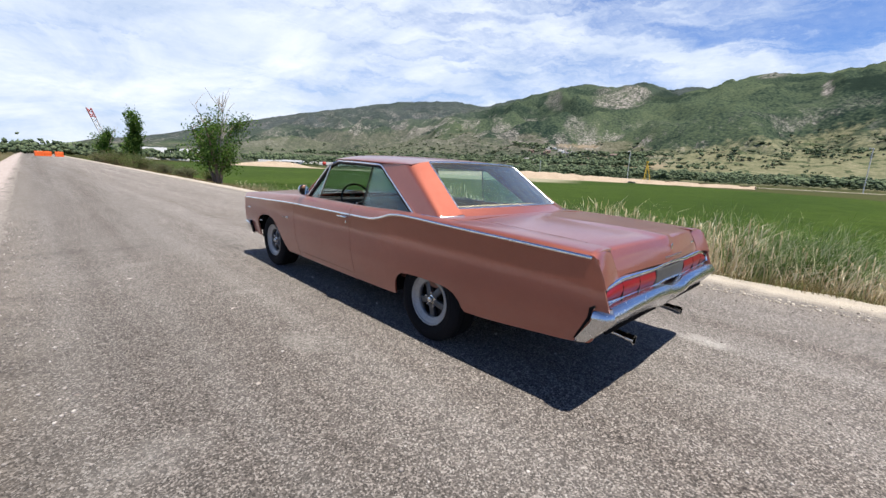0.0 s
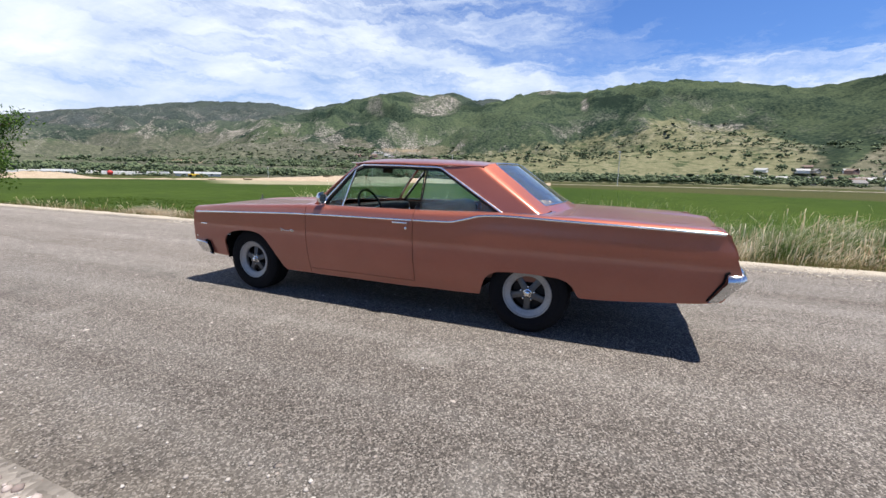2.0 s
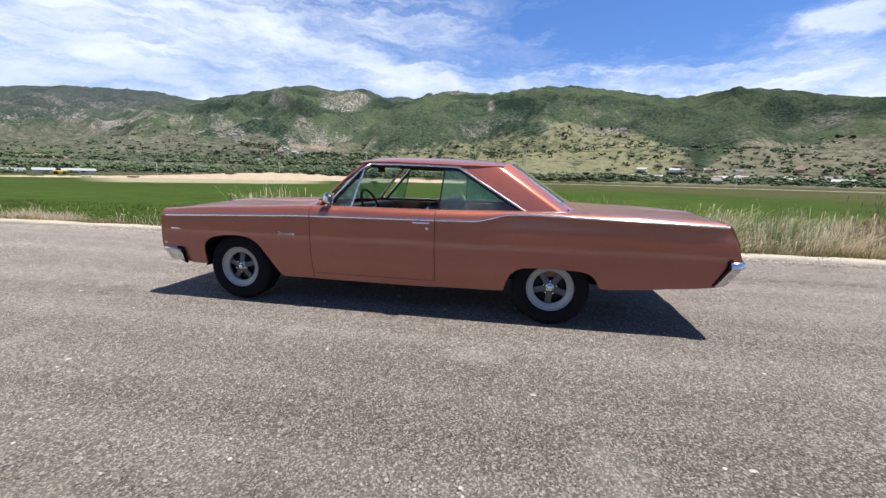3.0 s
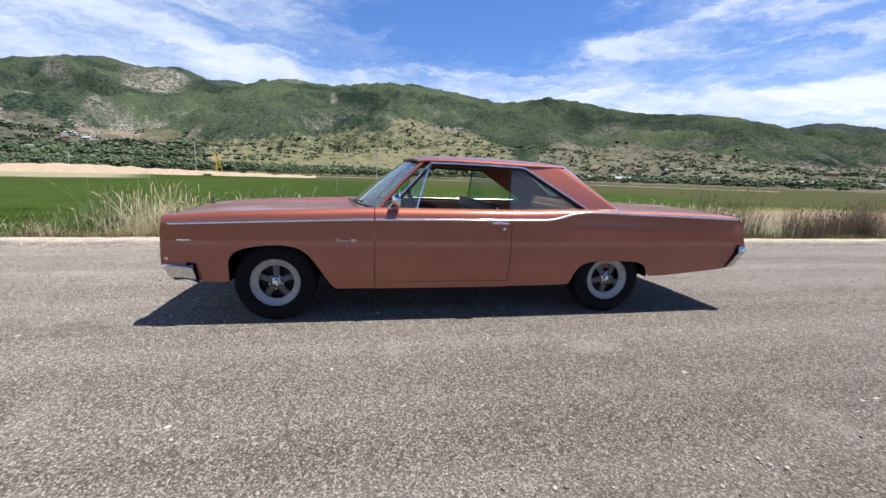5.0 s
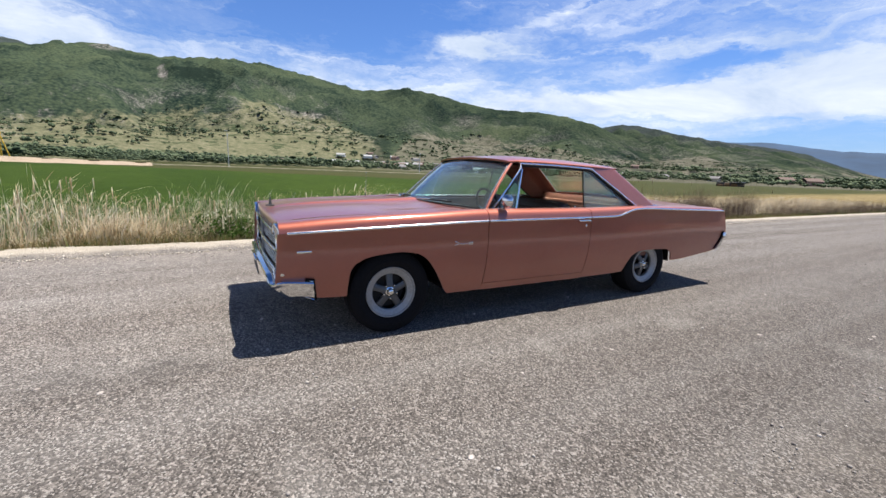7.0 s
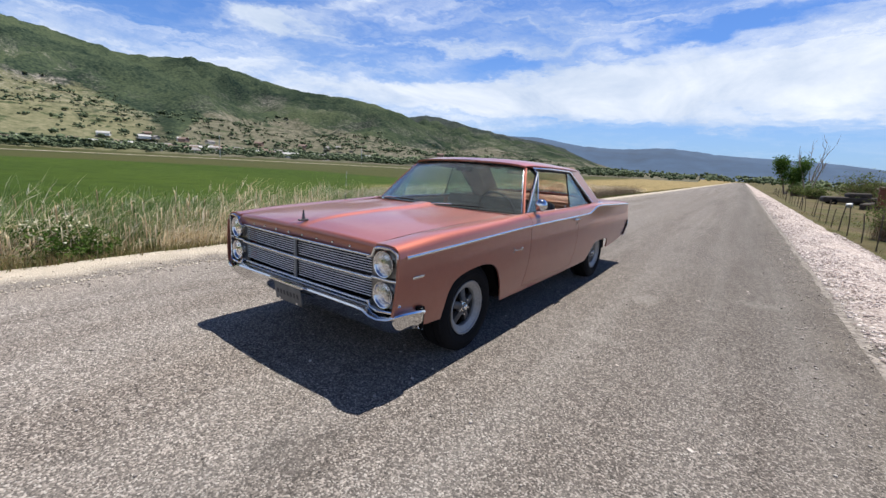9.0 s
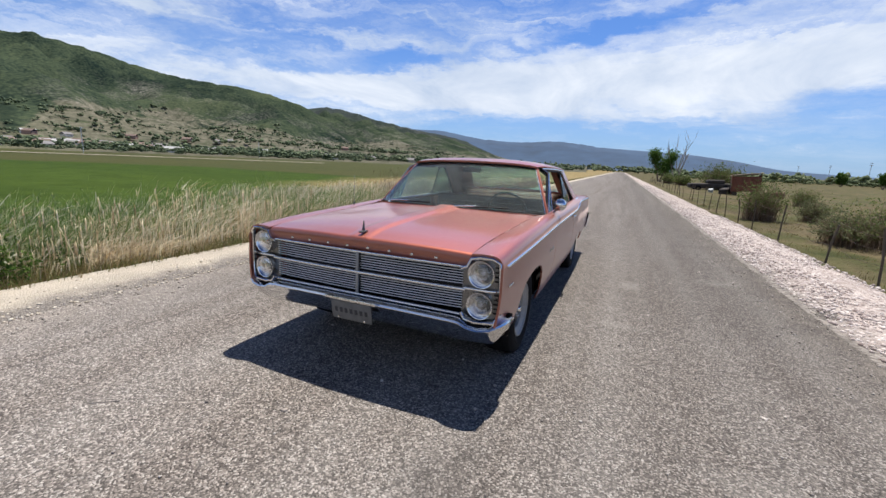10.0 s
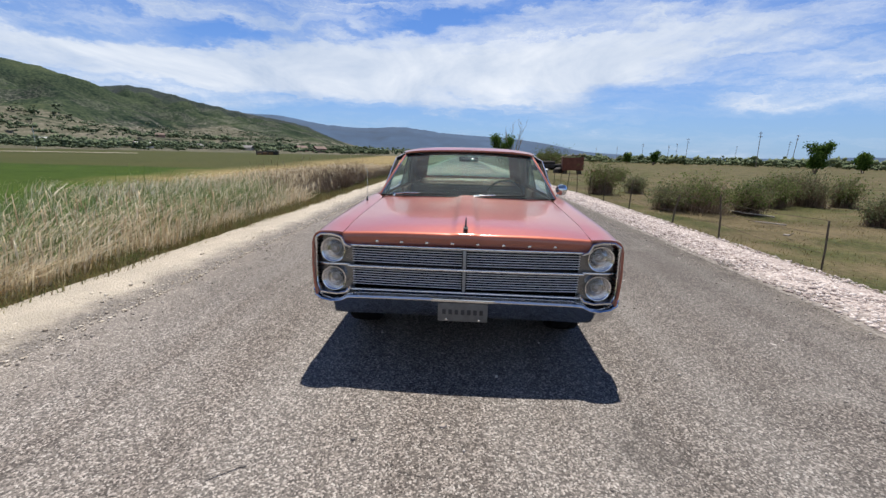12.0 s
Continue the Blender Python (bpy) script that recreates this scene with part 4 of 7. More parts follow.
    band = n.math("MULTIPLY", n.math("SUBTRACT", 1.0, n.math("ABSOLUTE", n.math("MULTIPLY", n.math("SUBTRACT", rise, n.math("ADD", line, 0.3)), 0.36)), True), stops((20, 0.5), (36, 1.0), (76, 1.0), (88, 0.5), (100, 0.8), (106, 0.3), (140, 0.35)))
    speck = n.ramp(grit, (0.46, 0.0), (0.55, 1.0))
    col = n.mix(n.math("MULTIPLY", n.math("MULTIPLY", stony, band), n.math("ADD", n.math("MULTIPLY", speck, 0.7), 0.2)), col, rock)
    # crags, scree chute, dark pines and other dark patches with their own outlines: bearing, rise, half width, half
    # height
    DUST, DARK_PATCH, CRAG = (0.27, 0.215, 0.15), (0.016, 0.026, 0.020), None
    for b0, e0, wb, he, tone, amount in ((65.6, 9.4, 3.6, 1.25, CRAG, 0.9), (80.5, 10.9, 1.6, 0.35, CRAG, 0.7), (84.9, 9.4, 0.55, 0.9, CRAG, 1.0), (57.8, 9.0, 1.2, 1.4, CRAG, 0.6), (60.5, 6.2, 1.6, 1.2, CRAG, 0.6), (100.2, 6.2, 3.0, 0.5, CRAG, 0.7), (88.6, 9.75, 2.8, 0.85, DARK_PATCH, 0.9), (70.5, 9.2, 1.8, 0.8, DARK_PATCH, 0.6), (61.8, 3.55, 3.4, 0.42, DUST, 0.9), (35.5, 1.35, 2.0, 0.3, DUST, 0.9), (69.5, 1.5, 2.6, 0.55, DUST, 0.7), (109.5, 2.6, 1.6, 2.2, DARK_PATCH, 0.6), (121.0, 6.4, 2.2, 0.9, CRAG, 0.35)):
        q = n.math("ADD", n.math("POWER", n.math("ABSOLUTE", n.math("MULTIPLY", n.math("SUBTRACT", bear, b0), 1 / wb)), 2.0), n.math("POWER", n.math("ABSOLUTE", n.math("MULTIPLY", n.math("SUBTRACT", rise, e0), 1 / he)), 2.0))
        q = n.math("ADD", q, n.math("MULTIPLY", n.math("ADD", n.math("ADD", n.math("MULTIPLY", mid, 0.6), n.math("MULTIPLY", fine, 0.4)), -0.5), 7.0))
        inside = n.math("MULTIPLY", n.math("SUBTRACT", 1.0, q), 1.6, True)
        if tone is None:
            inside = n.math("MULTIPLY", inside, n.ramp(n.math("ADD", n.math("MULTIPLY", fine, 0.6), n.math("MULTIPLY", grit, 0.4)), (0.44, 0.1), (0.56, 1.0)))
        col = n.mix(n.math("MULTIPLY", inside, amount), col, rock if tone is None else tone)
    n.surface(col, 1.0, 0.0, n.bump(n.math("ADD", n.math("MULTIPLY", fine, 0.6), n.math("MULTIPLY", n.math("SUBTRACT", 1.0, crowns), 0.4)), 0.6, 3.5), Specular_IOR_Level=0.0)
    return m


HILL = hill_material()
BEARS = [-5 + 0.3 * i for i in range(601)]
DISTS = [180, 230, 300, 380, 460, 510] + [FOOT + 24.0 * i for i in range(79)] + [2460 + 70 * i for i in range(13)] + [3400, 3600]
rows = [[(r * math.sin(radians(b)), r * math.cos(radians(b)), hill_height(b, r) - (0.5 if r < 250 else 0)) for r in DISTS] for b in BEARS]
v, f = sheet(rows, (0, 0, -9000))
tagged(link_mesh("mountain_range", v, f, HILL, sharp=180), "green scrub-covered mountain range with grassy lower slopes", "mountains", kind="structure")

# blue base colour paints in the haze over this far range
FAR_HILL = simple("far_haze_slope", (0.036, 0.068, 0.122), 1.0, 0, 0.3, 0.006)
rows = [[(r * math.sin(radians(b)), r * math.cos(radians(b)), (4300 * math.tan(radians(FAR_LINE(b))) * (1 + 0.03 * noise.noise(Vector((b * 1.1, 8, 0)))) * k + 45 * k * (1 - k) * noise.noise(Vector((b * 0.5, k * 4, 1)))) - 2) for r, k in ((3300, 0), (3500, 0.18), (3750, 0.42), (4000, 0.72), (4300, 1.0), (4600, 0.7))] for b in [132 + 0.6 * i for i in range(162)]]
v, f = sheet(rows, (0, 0, -9000))
tagged(link_mesh("far_mountains", v, f, FAR_HILL, sharp=180), "distant mountains on the horizon, painted haze-blue", "mountains", kind="structure")

# the middle distance: dirt bank, trees, houses, poles, fence, wreck
def polar(bear, r):
    return r * math.sin(radians(bear)), r * math.cos(radians(bear))


DIRT = gravel_material("dug_dirt", (0.32, 0.235, 0.155), (0.47, 0.37, 0.265), 0.0)
BANK_TOP = curve_through([(16, -0.5), (19, 0.6), (22, 0.9), (24, 0.4), (26.5, -0.5), (40, -0.1), (47, 0.5), (52, 1.1), (57, 1.35), (64, 0.85), (71, 0.45), (80, 0.15)])
rows = []
for i in range(260):
    b = lerp(16, 82, i / 259)
    zt = BANK_TOP(b) * (1 + 0.25 * noise.noise(Vector((b * 0.8, 0, 3)))) + 0.12 * noise.noise(Vector((b * 4, 0, 1)))
    row = []
    for k, (dr, q) in enumerate(((-7, 0), (-4.5, 0.45), (-2.5, 0.85), (-1, 1.0), (2, 0.97), (6, 0.4), (9, 0.0))):
        x, y = polar(b, 128 + dr + 3 * noise.noise(Vector((b * 0.5, k, 0))))
        row.append((x, y, -0.75 + (zt + 0.75) * q + 0.15 * noise.noise(Vector((x * 0.5, y * 0.5, 0))) * q))
    rows.append(row)
v, f = sheet(rows, (0, 0, -9000))
tagged(link_mesh("dirt_bank", v, f, DIRT, sharp=60), "long bank of reddish dug earth beyond the field", "earth bank", kind="structure")
rows = [[(*polar(b, r), -0.5 + 0.003 * (r - 150)) for r in (150, 158)] for b in [70 + 0.5 * i for i in range(140)]]
v, f = sheet(rows, (0, 0, -9000))
tagged(link_mesh("dirt_track", v, f, gravel_material("track_dust", (0.33, 0.29, 0.22), (0.45, 0.40, 0.32), 0.0), sharp=60), "pale dirt track along the far field edge", "track", kind="structure")

WOODS = by_island("far_leaves", (0.1, (0.046, 0.068, 0.038)), (0.5, (0.080, 0.110, 0.058)), (0.9, (0.140, 0.172, 0.094)), scale=0.02)
HEDGE = by_island("hedge_leaves", (0.1, (0.060, 0.085, 0.040)), (0.5, (0.105, 0.135, 0.065)), (0.9, (0.18, 0.21, 0.115)), scale=0.02)
SCRUB = by_island("hill_scrub", (0.1, (0.050, 0.072, 0.040)), (0.6, (0.088, 0.116, 0.062)), (0.95, (0.15, 0.175, 0.100)), scale=0.01)


def wood(name, n, b0, b1, r0, r1, s0, s1, seed, label, power=1.0, level=-2.0, squash=(1, 1, 0.95), clumps=8):
    """Far trees and scrub: each crown is a few uneven clumps."""
    r_ = np.random.default_rng(seed)
    pts, sizes = [], []
    for _ in range(n):
        b = b0 + (b1 - b0) * r_.random()
        r = r0 + (r1 - r0) * r_.random() ** power
        x, y = polar(b, r)
        if noise.noise(Vector((x * 0.006, y * 0.006, seed))) + 0.25 * r_.random() < level:
            continue
        s = s0 + (s1 - s0) * r_.random() ** 2
        if r1 > 780 and math.degrees(math.atan2(hill_height(b, r), r)) > open_line(b) - 0.4 + 0.8 * r_.random():
            continue
        for _k in range(clumps):
            d = r_.normal(0, 0.6, 3) * s * (1, 1, 0.8)
            h = hill_height(b, r)
            pts.append((x + d[0], y + d[1], h + s * 0.55 + abs(d[2]) * 0.7))
            sizes.append(s * (0.6 + 0.8 * r_.random()) / clumps**0.5)
    v, t = lumps(np.array(pts), np.array(sizes), r_, squash, 0.7)
    return big_mesh(name, v, t, (HEDGE if s1 == 2.8 else WOODS) if r1 < 960 else SCRUB, label, "trees")


wood("far_woods", 1300, 54, 101, 235, 470, 1.0, 4.4, 41, "belt of dark green trees below the mountains", 0.8, -0.12, (1.35, 1.35, 0.75), 30)
wood("far_woods", 800, 99, 168, 240, 500, 1.6, 4.4, 42, "belt of dark green trees below the mountains", 0.8, -0.15, (1.35, 1.35, 0.75), 26)
wood("far_woods", 500, 18, 56, 260, 520, 1.6, 4.2, 49, "belt of dark green trees beyond far sheds", 0.8, clumps=22)
wood("far_woods", 1300, 53, 70, 480, 950, 1.2, 6.0, 50, "dark trees round hillside houses", 1.0, -0.15, (1.2, 1.2, 0.8), 9)
wood("far_woods", 2600, 20, 160, 400, 780, 1.6, 4.4, 43, "scattered trees among far houses", 1.0, -0.12)
wood("hill_scrub", 9000, 24, 158, 600, 1350, 0.9, 2.6, 44, "scattered green scrub oak on the slopes", 0.9, 0.02, (1.3, 1.3, 0.6), 5)
wood("hill_scrub", 5200, 24, 158, 600, 1350, 0.8, 3.4, 51, "thickets of green scrub oak on the slopes", 0.9, 0.22, (1.7, 1.7, 0.6), 6)
wood("far_woods", 300, -26, 14, 150, 260, 1.5, 3.6, 46, "line of dark trees across the road's far end", 1.0, clumps=26)
wood("far_woods", 1500, 184, 262, 170, 340, 0.8, 2.8, 47, "low green hedgerow beyond the pasture", 1.0, -0.12, clumps=16)
wood("far_woods", 55, 19, 37, 175, 215, 0.5, 1.3, 52, "dark shrubs in front of a far yard", 1.0, clumps=14)
wood("far_woods", 300, 150, 186, 300, 520, 1.5, 3.2, 48, "dark trees in the far valley", 1.0)

# houses: one of each kind, then copies
WALLS = [simple("house_wall_" + k, c, 0.85, 0, 0.08, 3) for k, c in (("cream", (0.55, 0.50, 0.42)), ("brick", (0.30, 0.19, 0.15)), ("white", (0.66, 0.65, 0.63)))]
ROOFS = [simple("house_roof_" + k, c, 0.9, 0, 0.2, 6) for k, c in (("grey", (0.20, 0.19, 0.19)), ("brown", (0.17, 0.12, 0.10)), ("pale", (0.40, 0.40, 0.395)))]
PANE = simple("dark_pane", (0.03, 0.035, 0.04), 0.1, 0, 0.1, 5)


def house(w_, d_, h_, wall, roof, label):
    top = tagged(new("house"), label, "house", "houses below the mountains")
    part("wall", box_bm((w_, d_, h_), (0, 0, h_ / 2), 0.05), wall, top, smooth=False)
    rise = d_ * 0.28
    v = [(-w_ / 2 - 0.5, -d_ / 2 - 0.5, h_ - 0.15), (w_ / 2 + 0.5, -d_ / 2 - 0.5, h_ - 0.15), (w_ / 2 + 0.5, 0, h_ + rise), (-w_ / 2 - 0.5, 0, h_ + rise), (-w_ / 2 - 0.5, d_ / 2 + 0.5, h_ - 0.15), (w_ / 2 + 0.5, d_ / 2 + 0.5, h_ - 0.15)]
    v += [(x, y, z + 0.2) for x, y, z in v]
    f = [(0, 3, 2, 1), (3, 4, 5, 2), (6, 7, 8, 9), (9, 8, 11, 10), (0, 1, 7, 6), (4, 10, 11, 5), (0, 6, 9, 3), (3, 9, 10, 4), (1, 2, 8, 7), (2, 5, 11, 8)]
    link_mesh("roof", v, f, roof, top, smooth=False)
    for x in (-w_ * 0.3, 0.0, w_ * 0.3):
        win = part("window", box_bm((1.5, 0.12, 1.3), (x, -d_ / 2 - 0.03, h_ * 0.6), 0.02), PANE, top, smooth=False)
        part("window_frame", box_bm((1.7, 0.08, 0.12), (x, -d_ / 2 - 0.05, h_ * 0.6 - 0.72), 0.02), WALLS[2], win, smooth=False)
    return top


kinds = [house(8, 6, 2.6, WALLS[0], ROOFS[0], "cream far house with a grey gable roof"), house(9, 6.5, 3.4, WALLS[1], ROOFS[1], "brick far house with a brown gable roof"), house(11, 6.5, 2.8, WALLS[2], ROOFS[2], "long white far house with a pale roof")]
rh = random.Random(8)
homes = []
for i in range(90):
    b = rh.choice([rh.uniform(54, 68), rh.uniform(54, 68), rh.uniform(57, 66), rh.uniform(94, 134), rh.uniform(94, 160), rh.uniform(106, 124)])
    r = rh.uniform(340, 600) if b > 90 else rh.uniform(620, 980)
    homes.append((b, r))
for i in range(30):
    homes.append((rh.uniform(98, 122), rh.uniform(440, 580)))
for i, (b, r) in enumerate(homes):
    x, y = polar(b, r)
    m = pose(x, y, hill_height(b, r) - 0.4, 0, 0, -b + 180 + rh.uniform(-50, 50))
    if i < 3:
        kinds[i].matrix_basis = m
    else:
        copy_thing(kinds[rh.choice((0, 0, 1, 2))], m)
# long farm sheds to the north
SHED_ROOF = simple("shed_roof", (0.40, 0.41, 0.42), 0.5, 0.2, 0.1, 2)
for b, r, w_, d_, turn in ((8.6, 190, 9, 7, -8), (11.4, 185, 13, 7, -14), (12.8, 215, 9, 7, -12), (36.0, 246, 20, 8, -34), (23.6, 262, 10, 8, -22)):
    shed = house(w_, d_, 3.2, WALLS[2], SHED_ROOF, "long white farm shed with a pale metal roof")
    tagged(shed, category="shed", group="farm sheds")
    x, y = polar(b, r)
    shed.matrix_basis = pose(x, y, -0.6, 0, 0, turn) @ Matrix.Diagonal((1, 1, 0.85 if b < 15 else 0.40, 1))


def trailer(length, h_, body, label):
    """A parked box trailer: body, roof cap, two wheels and a drawbar."""
    top = tagged(new("trailer"), label, "trailer", "trailers in a far yard")
    part("body", box_bm((length, 2.3, h_), (0, 0, h_ / 2 + 0.45), 0.12), body, top, smooth=False)
    part("roof", box_bm((length - 0.3, 2.1, 0.1), (0, 0, h_ + 0.49), 0.04), SHED_ROOF, top, smooth=False)
    for x in (-0.7, 0.7):
        v, f = lathe([(-1.18, 0.02), (-1.18, 0.30), (-1.15, 0.36), (1.15, 0.36), (1.18, 0.30), (1.18, 0.02)], 14, "y")
        link_mesh("wheel", v, f, RUBBER, top, at=pose(x, 0, 0.36))
    part("drawbar", box_bm((1.2, 0.12, 0.12), (length / 2 + 0.6, 0, 0.5), 0.02), HULK_GREY, top)
    part("window", box_bm((length * 0.28, 0.06, 0.5), (-length * 0.2, -1.16, h_ * 0.7 + 0.3), 0.03), PANE, top, smooth=False)
    return top


HULK_GREY = simple("dark_chassis", (0.05, 0.05, 0.055), 0.7, 0.2, 0.2, 4)
yard = [trailer(6.0, 1.45, WALLS[2], "white box trailer parked in a far yard"), trailer(8.5, 1.55, WALLS[2], "long white trailer parked in a far yard"), trailer(5.0, 1.25, WALLS[0], "cream trailer parked in a far yard")]
for i in range(10):
    b = 20.5 + 1.3 * i + rh.uniform(-0.5, 0.5)
    x, y = polar(b, rh.uniform(200, 290))
    m = pose(x, y, -0.75, 0, 0, -b + rh.choice((0, 180)) + rh.uniform(-25, 25))
    if i < 3:
        yard[i].matrix_basis = m
    else:
        copy_thing(yard[rh.choice((0, 1, 1, 2))], m)
tank = tagged(new("red_tank"), "round red tank on short legs in a far yard", "tank")
v, f = lathe([(-0.95, 0.02), (-0.85, 0.45), (-0.5, 0.80), (0.0, 0.92), (0.5, 0.80), (0.85, 0.45), (0.95, 0.02)], 20, "x")
link_mesh("shell", v, f, simple("red_tank_paint", (0.42, 0.035, 0.03), 0.5, 0, 0.2, 3), tank, at=pose(0, 0, 1.25))
for x in (-0.6, 0.6):
    part("leg", box_bm((0.16, 1.1, 0.8), (x, 0, 0.4), 0.03), HULK_GREY, tank)
x, y = polar(27.6, 200)
tank.matrix_basis = pose(x, y, -0.62, 0, 0, -27)

# open hay shed in the southern meadow
hay_shed = tagged(new("hay_shed"), "open dark hay shed with a pale roof", "shed")
for x in linspace(-5.5, 5.5, 5):
    for y in (-2.0, 2.0):
        part("post", box_bm((0.22, 0.22, 2.2), (x, y, 1.1), 0.02), HULK_GREY, hay_shed)
part("roof", box_bm((6.0, 4.8, 0.16), (3.0, 0, 2.28), 0.03), SHED_ROOF, hay_shed, "pale sheet roof")
part("back_wall", box_bm((11.0, 0.1, 1.9), (0, 2.1, 0.95), 0.02), HULK_GREY, hay_shed)
for x, w_, h_ in ((-4.0, 2.4, 1.0), (-1.3, 2.2, 1.5), (1.6, 2.8, 1.4)):
    part("hay_bale", box_bm((w_, 2.4, h_), (x, 0.2, h_ / 2), 0.2, 3), simple("old_hay", (0.17, 0.10, 0.05), 0.95, 0, 0.4, 2, 0.4), hay_shed)
hay_shed.matrix_basis = pose(81, -161, -0.6, 0, 0, -150) @ Matrix.Diagonal((0.75, 0.75, 0.72, 1))

# poles
POLE = simple("weathered_pole", (0.24, 0.19, 0.14), 0.9, 0, 0.25, 6)
STEEL = simple("pale_steel", (0.55, 0.55, 0.54), 0.5, 0.3, 0.1, 4)


def utility_pole(h_, label):
    v, f = sweep([(0, 0, -0.5), (0, 0, h_ / 2), (0, 0, h_)], ring(0.12, 8), (0, 1, 0))
    v = [((x, y, z) if z < 0.1 else (x * lerp(1, 0.65, z / h_), y * lerp(1, 0.65, z / h_), z)) for x, y, z in v]
    top = tagged(new("utility_pole"), label, "utility pole", "utility poles")
    link_mesh("shaft", v, f, POLE, top)
    for z in (h_ - 0.5, h_ - 1.6):
        arm = part("crossarm", box_bm((2.4, 0.12, 0.14), (0, 0, z), 0.02), POLE, top)
        for x in (-1.05, -0.45, 0.45, 1.05):
            part("insulator", box_bm((0.08, 0.08, 0.16), (x, 0, z + 0.14), 0.02), STEEL, arm)
    return top


first = utility_pole(11.5, "tall wooden utility pole with two crossarms")
spots = [(-146.0, 170), (-143.1, 190), (-153.1, 220), (-158.0, 300), (-143.8, 250), (-155.2, 320), (-154.3, 290), (-148.5, 330), (-161, 380), (-163.5, 420)]
for i, (b, r) in enumerate(spots):
    x, y = polar(b, r)
    m = pose(x, y, -0.5, rh.uniform(-2, 2), rh.uniform(-2.5, 2.5), 40 + rh.uniform(-8, 8))
    if i:
        copy_thing(first, m)
    else:
        first.matrix_basis = m


def mast(h_):
    top = tagged(new("lamp_mast"), "slim pale steel lighting mast beyond the field", "lamp mast", "pale masts")
    v, f = sweep([(0, 0, -0.5), (0, 0, h_ / 2), (0, 0, h_)], ring(0.13, 8), (0, 1, 0))
    link_mesh("shaft", v, f, STEEL, top)
    part("head", box_bm((1.1, 0.3, 0.18), (0.35, 0, h_), 0.04), STEEL, top)
    return top


first = mast(10.5)
for i, (b, r, k) in enumerate(((68.2, 165, 1.0), (90.2, 170, 1.2), (114.6, 200, 0.85), (131.9, 260, 0.85), (43.8, 230, 0.5), (57.0, 210, 0.7))):
    x, y = polar(b, r)
    m = pose(x, y, -0.5, 0, 0, rh.uniform(0, 360)) @ Matrix.Diagonal((1, 1, k, 1))
    if i:
        ob = copy_thing(first, pose(0, 0, 0))
        ob.matrix_basis = m
    else:
        first.matrix_basis = m

# yellow drilling rig on the bank
YELLOW = simple("yellow_paint", (0.55, 0.36, 0.03), 0.5, 0, 0.2, 3)
rig = tagged(new("drilling_rig"), "yellow tripod rig standing on the earth bank", "rig")
x, y = polar(70.4, 150)
for dx, dy in ((-1.6, 0), (1.7, 0.6), (0.2, -1.5)):
    v, f = sweep([(dx, dy, 0), (0, 0, 6.2)], ring(0.14, 6), (0, 1, 0))
    link_mesh("leg", v, f, YELLOW, rig)
part("head_block", box_bm((0.6, 0.6, 0.7), (0, 0, 6.3), 0.08), YELLOW, rig)
rig.matrix_basis = pose(x, y, -0.3)

# crane and orange barrier up the road
RED = simple("red_lattice", (0.42, 0.06, 0.04), 0.6, 0, 0.2, 3)
WHITE_P = simple("white_lattice", (0.70, 0.70, 0.70), 0.6, 0, 0.1, 3)
crane = tagged(new("crane"), "red and white lattice boom crane far up the road", "crane")
for k in range(10):
    a0, a1 = k / 10, (k + 1) / 10
    bm_ = bmesh.new()
    for cx, cy in ((-1.1, -1.1), (1.1, -1.1), (1.1, 1.1), (-1.1, 1.1)):
        for (p0, p1) in (((cx, cy, a0), (cx, cy, a1)), ((cx, cy, a0), (-cy, cx, a1))):
            e0 = Vector((p0[0], p0[1], p0[2] * 27)) + Vector((-9.5 * p0[2], 0, 0))
            e1 = Vector((p1[0], p1[1], p1[2] * 27)) + Vector((-9.5 * p1[2], 0, 0))
            vv, ff = sweep([e0, e1], ring(0.22, 4), (0.3, 1, 0))
            vs = [bm_.verts.new(q) for q in vv]
            for q in ff:
                bm_.faces.new([vs[i] for i in q])
    part("boom_section", bm_, RED if k > 7 else WHITE_P, crane, smooth=False)
part("cab", box_bm((5, 3, 2.6), (1.5, 0, 1.4), 0.2), RED, crane)
x, y = polar(5.2, 330)
crane.matrix_basis = pose(x, y, -0.3, 0, 0, 0)
ORANGE = simple("orange_plastic", (0.75, 0.13, 0.02), 0.5, 0, 0.1, 3)
barrier = tagged(new("barrier"), "orange plastic road barriers in a row", "barrier")
for k in range(3):
    seg = part("segment", box_bm((1.3, 0.5, 1.0), (k * 1.5, 1.6 * (k % 2), 0.5), 0.1), ORANGE, barrier)
    part("foot", box_bm((1.3, 0.7, 0.2), (k * 1.5, 1.6 * (k % 2), 0.1), 0.05), ORANGE, seg)
barrier.matrix_basis = pose(-3.2, 112, -0.02, 0, 0, 8)


# yellow loader in the far yard
loader = tagged(new("loader"), "yellow wheel loader in a far yard", "loader")
part("body", box_bm((3.6, 1.8, 0.9), (0, 0, 0.9), 0.15), YELLOW, loader)
part("cab", box_bm((1.2, 1.5, 0.9), (-0.3, 0, 1.75), 0.1), PANE, loader)
part("bucket", box_bm((0.9, 2.2, 0.7), (2.5, 0, 0.5), 0.15), YELLOW, loader)
for x in (-1.1, 1.2):
    v, f = lathe([(-1.05, 0.02), (-1.05, 0.48), (-1.0, 0.55), (1.0, 0.55), (1.05, 0.48), (1.05, 0.02)], 16, "y")
    link_mesh("wheel", v, f, RUBBER, loader, at=pose(x, 0, 0.55))
x, y = polar(35.4, 190)
loader.matrix_basis = pose(x, y, -0.6, 0, 0, -30)


# trees and bushes
BARK = simple("bark", (0.16, 0.12, 0.09), 0.95, 0, 0.3, 8, 0.5)
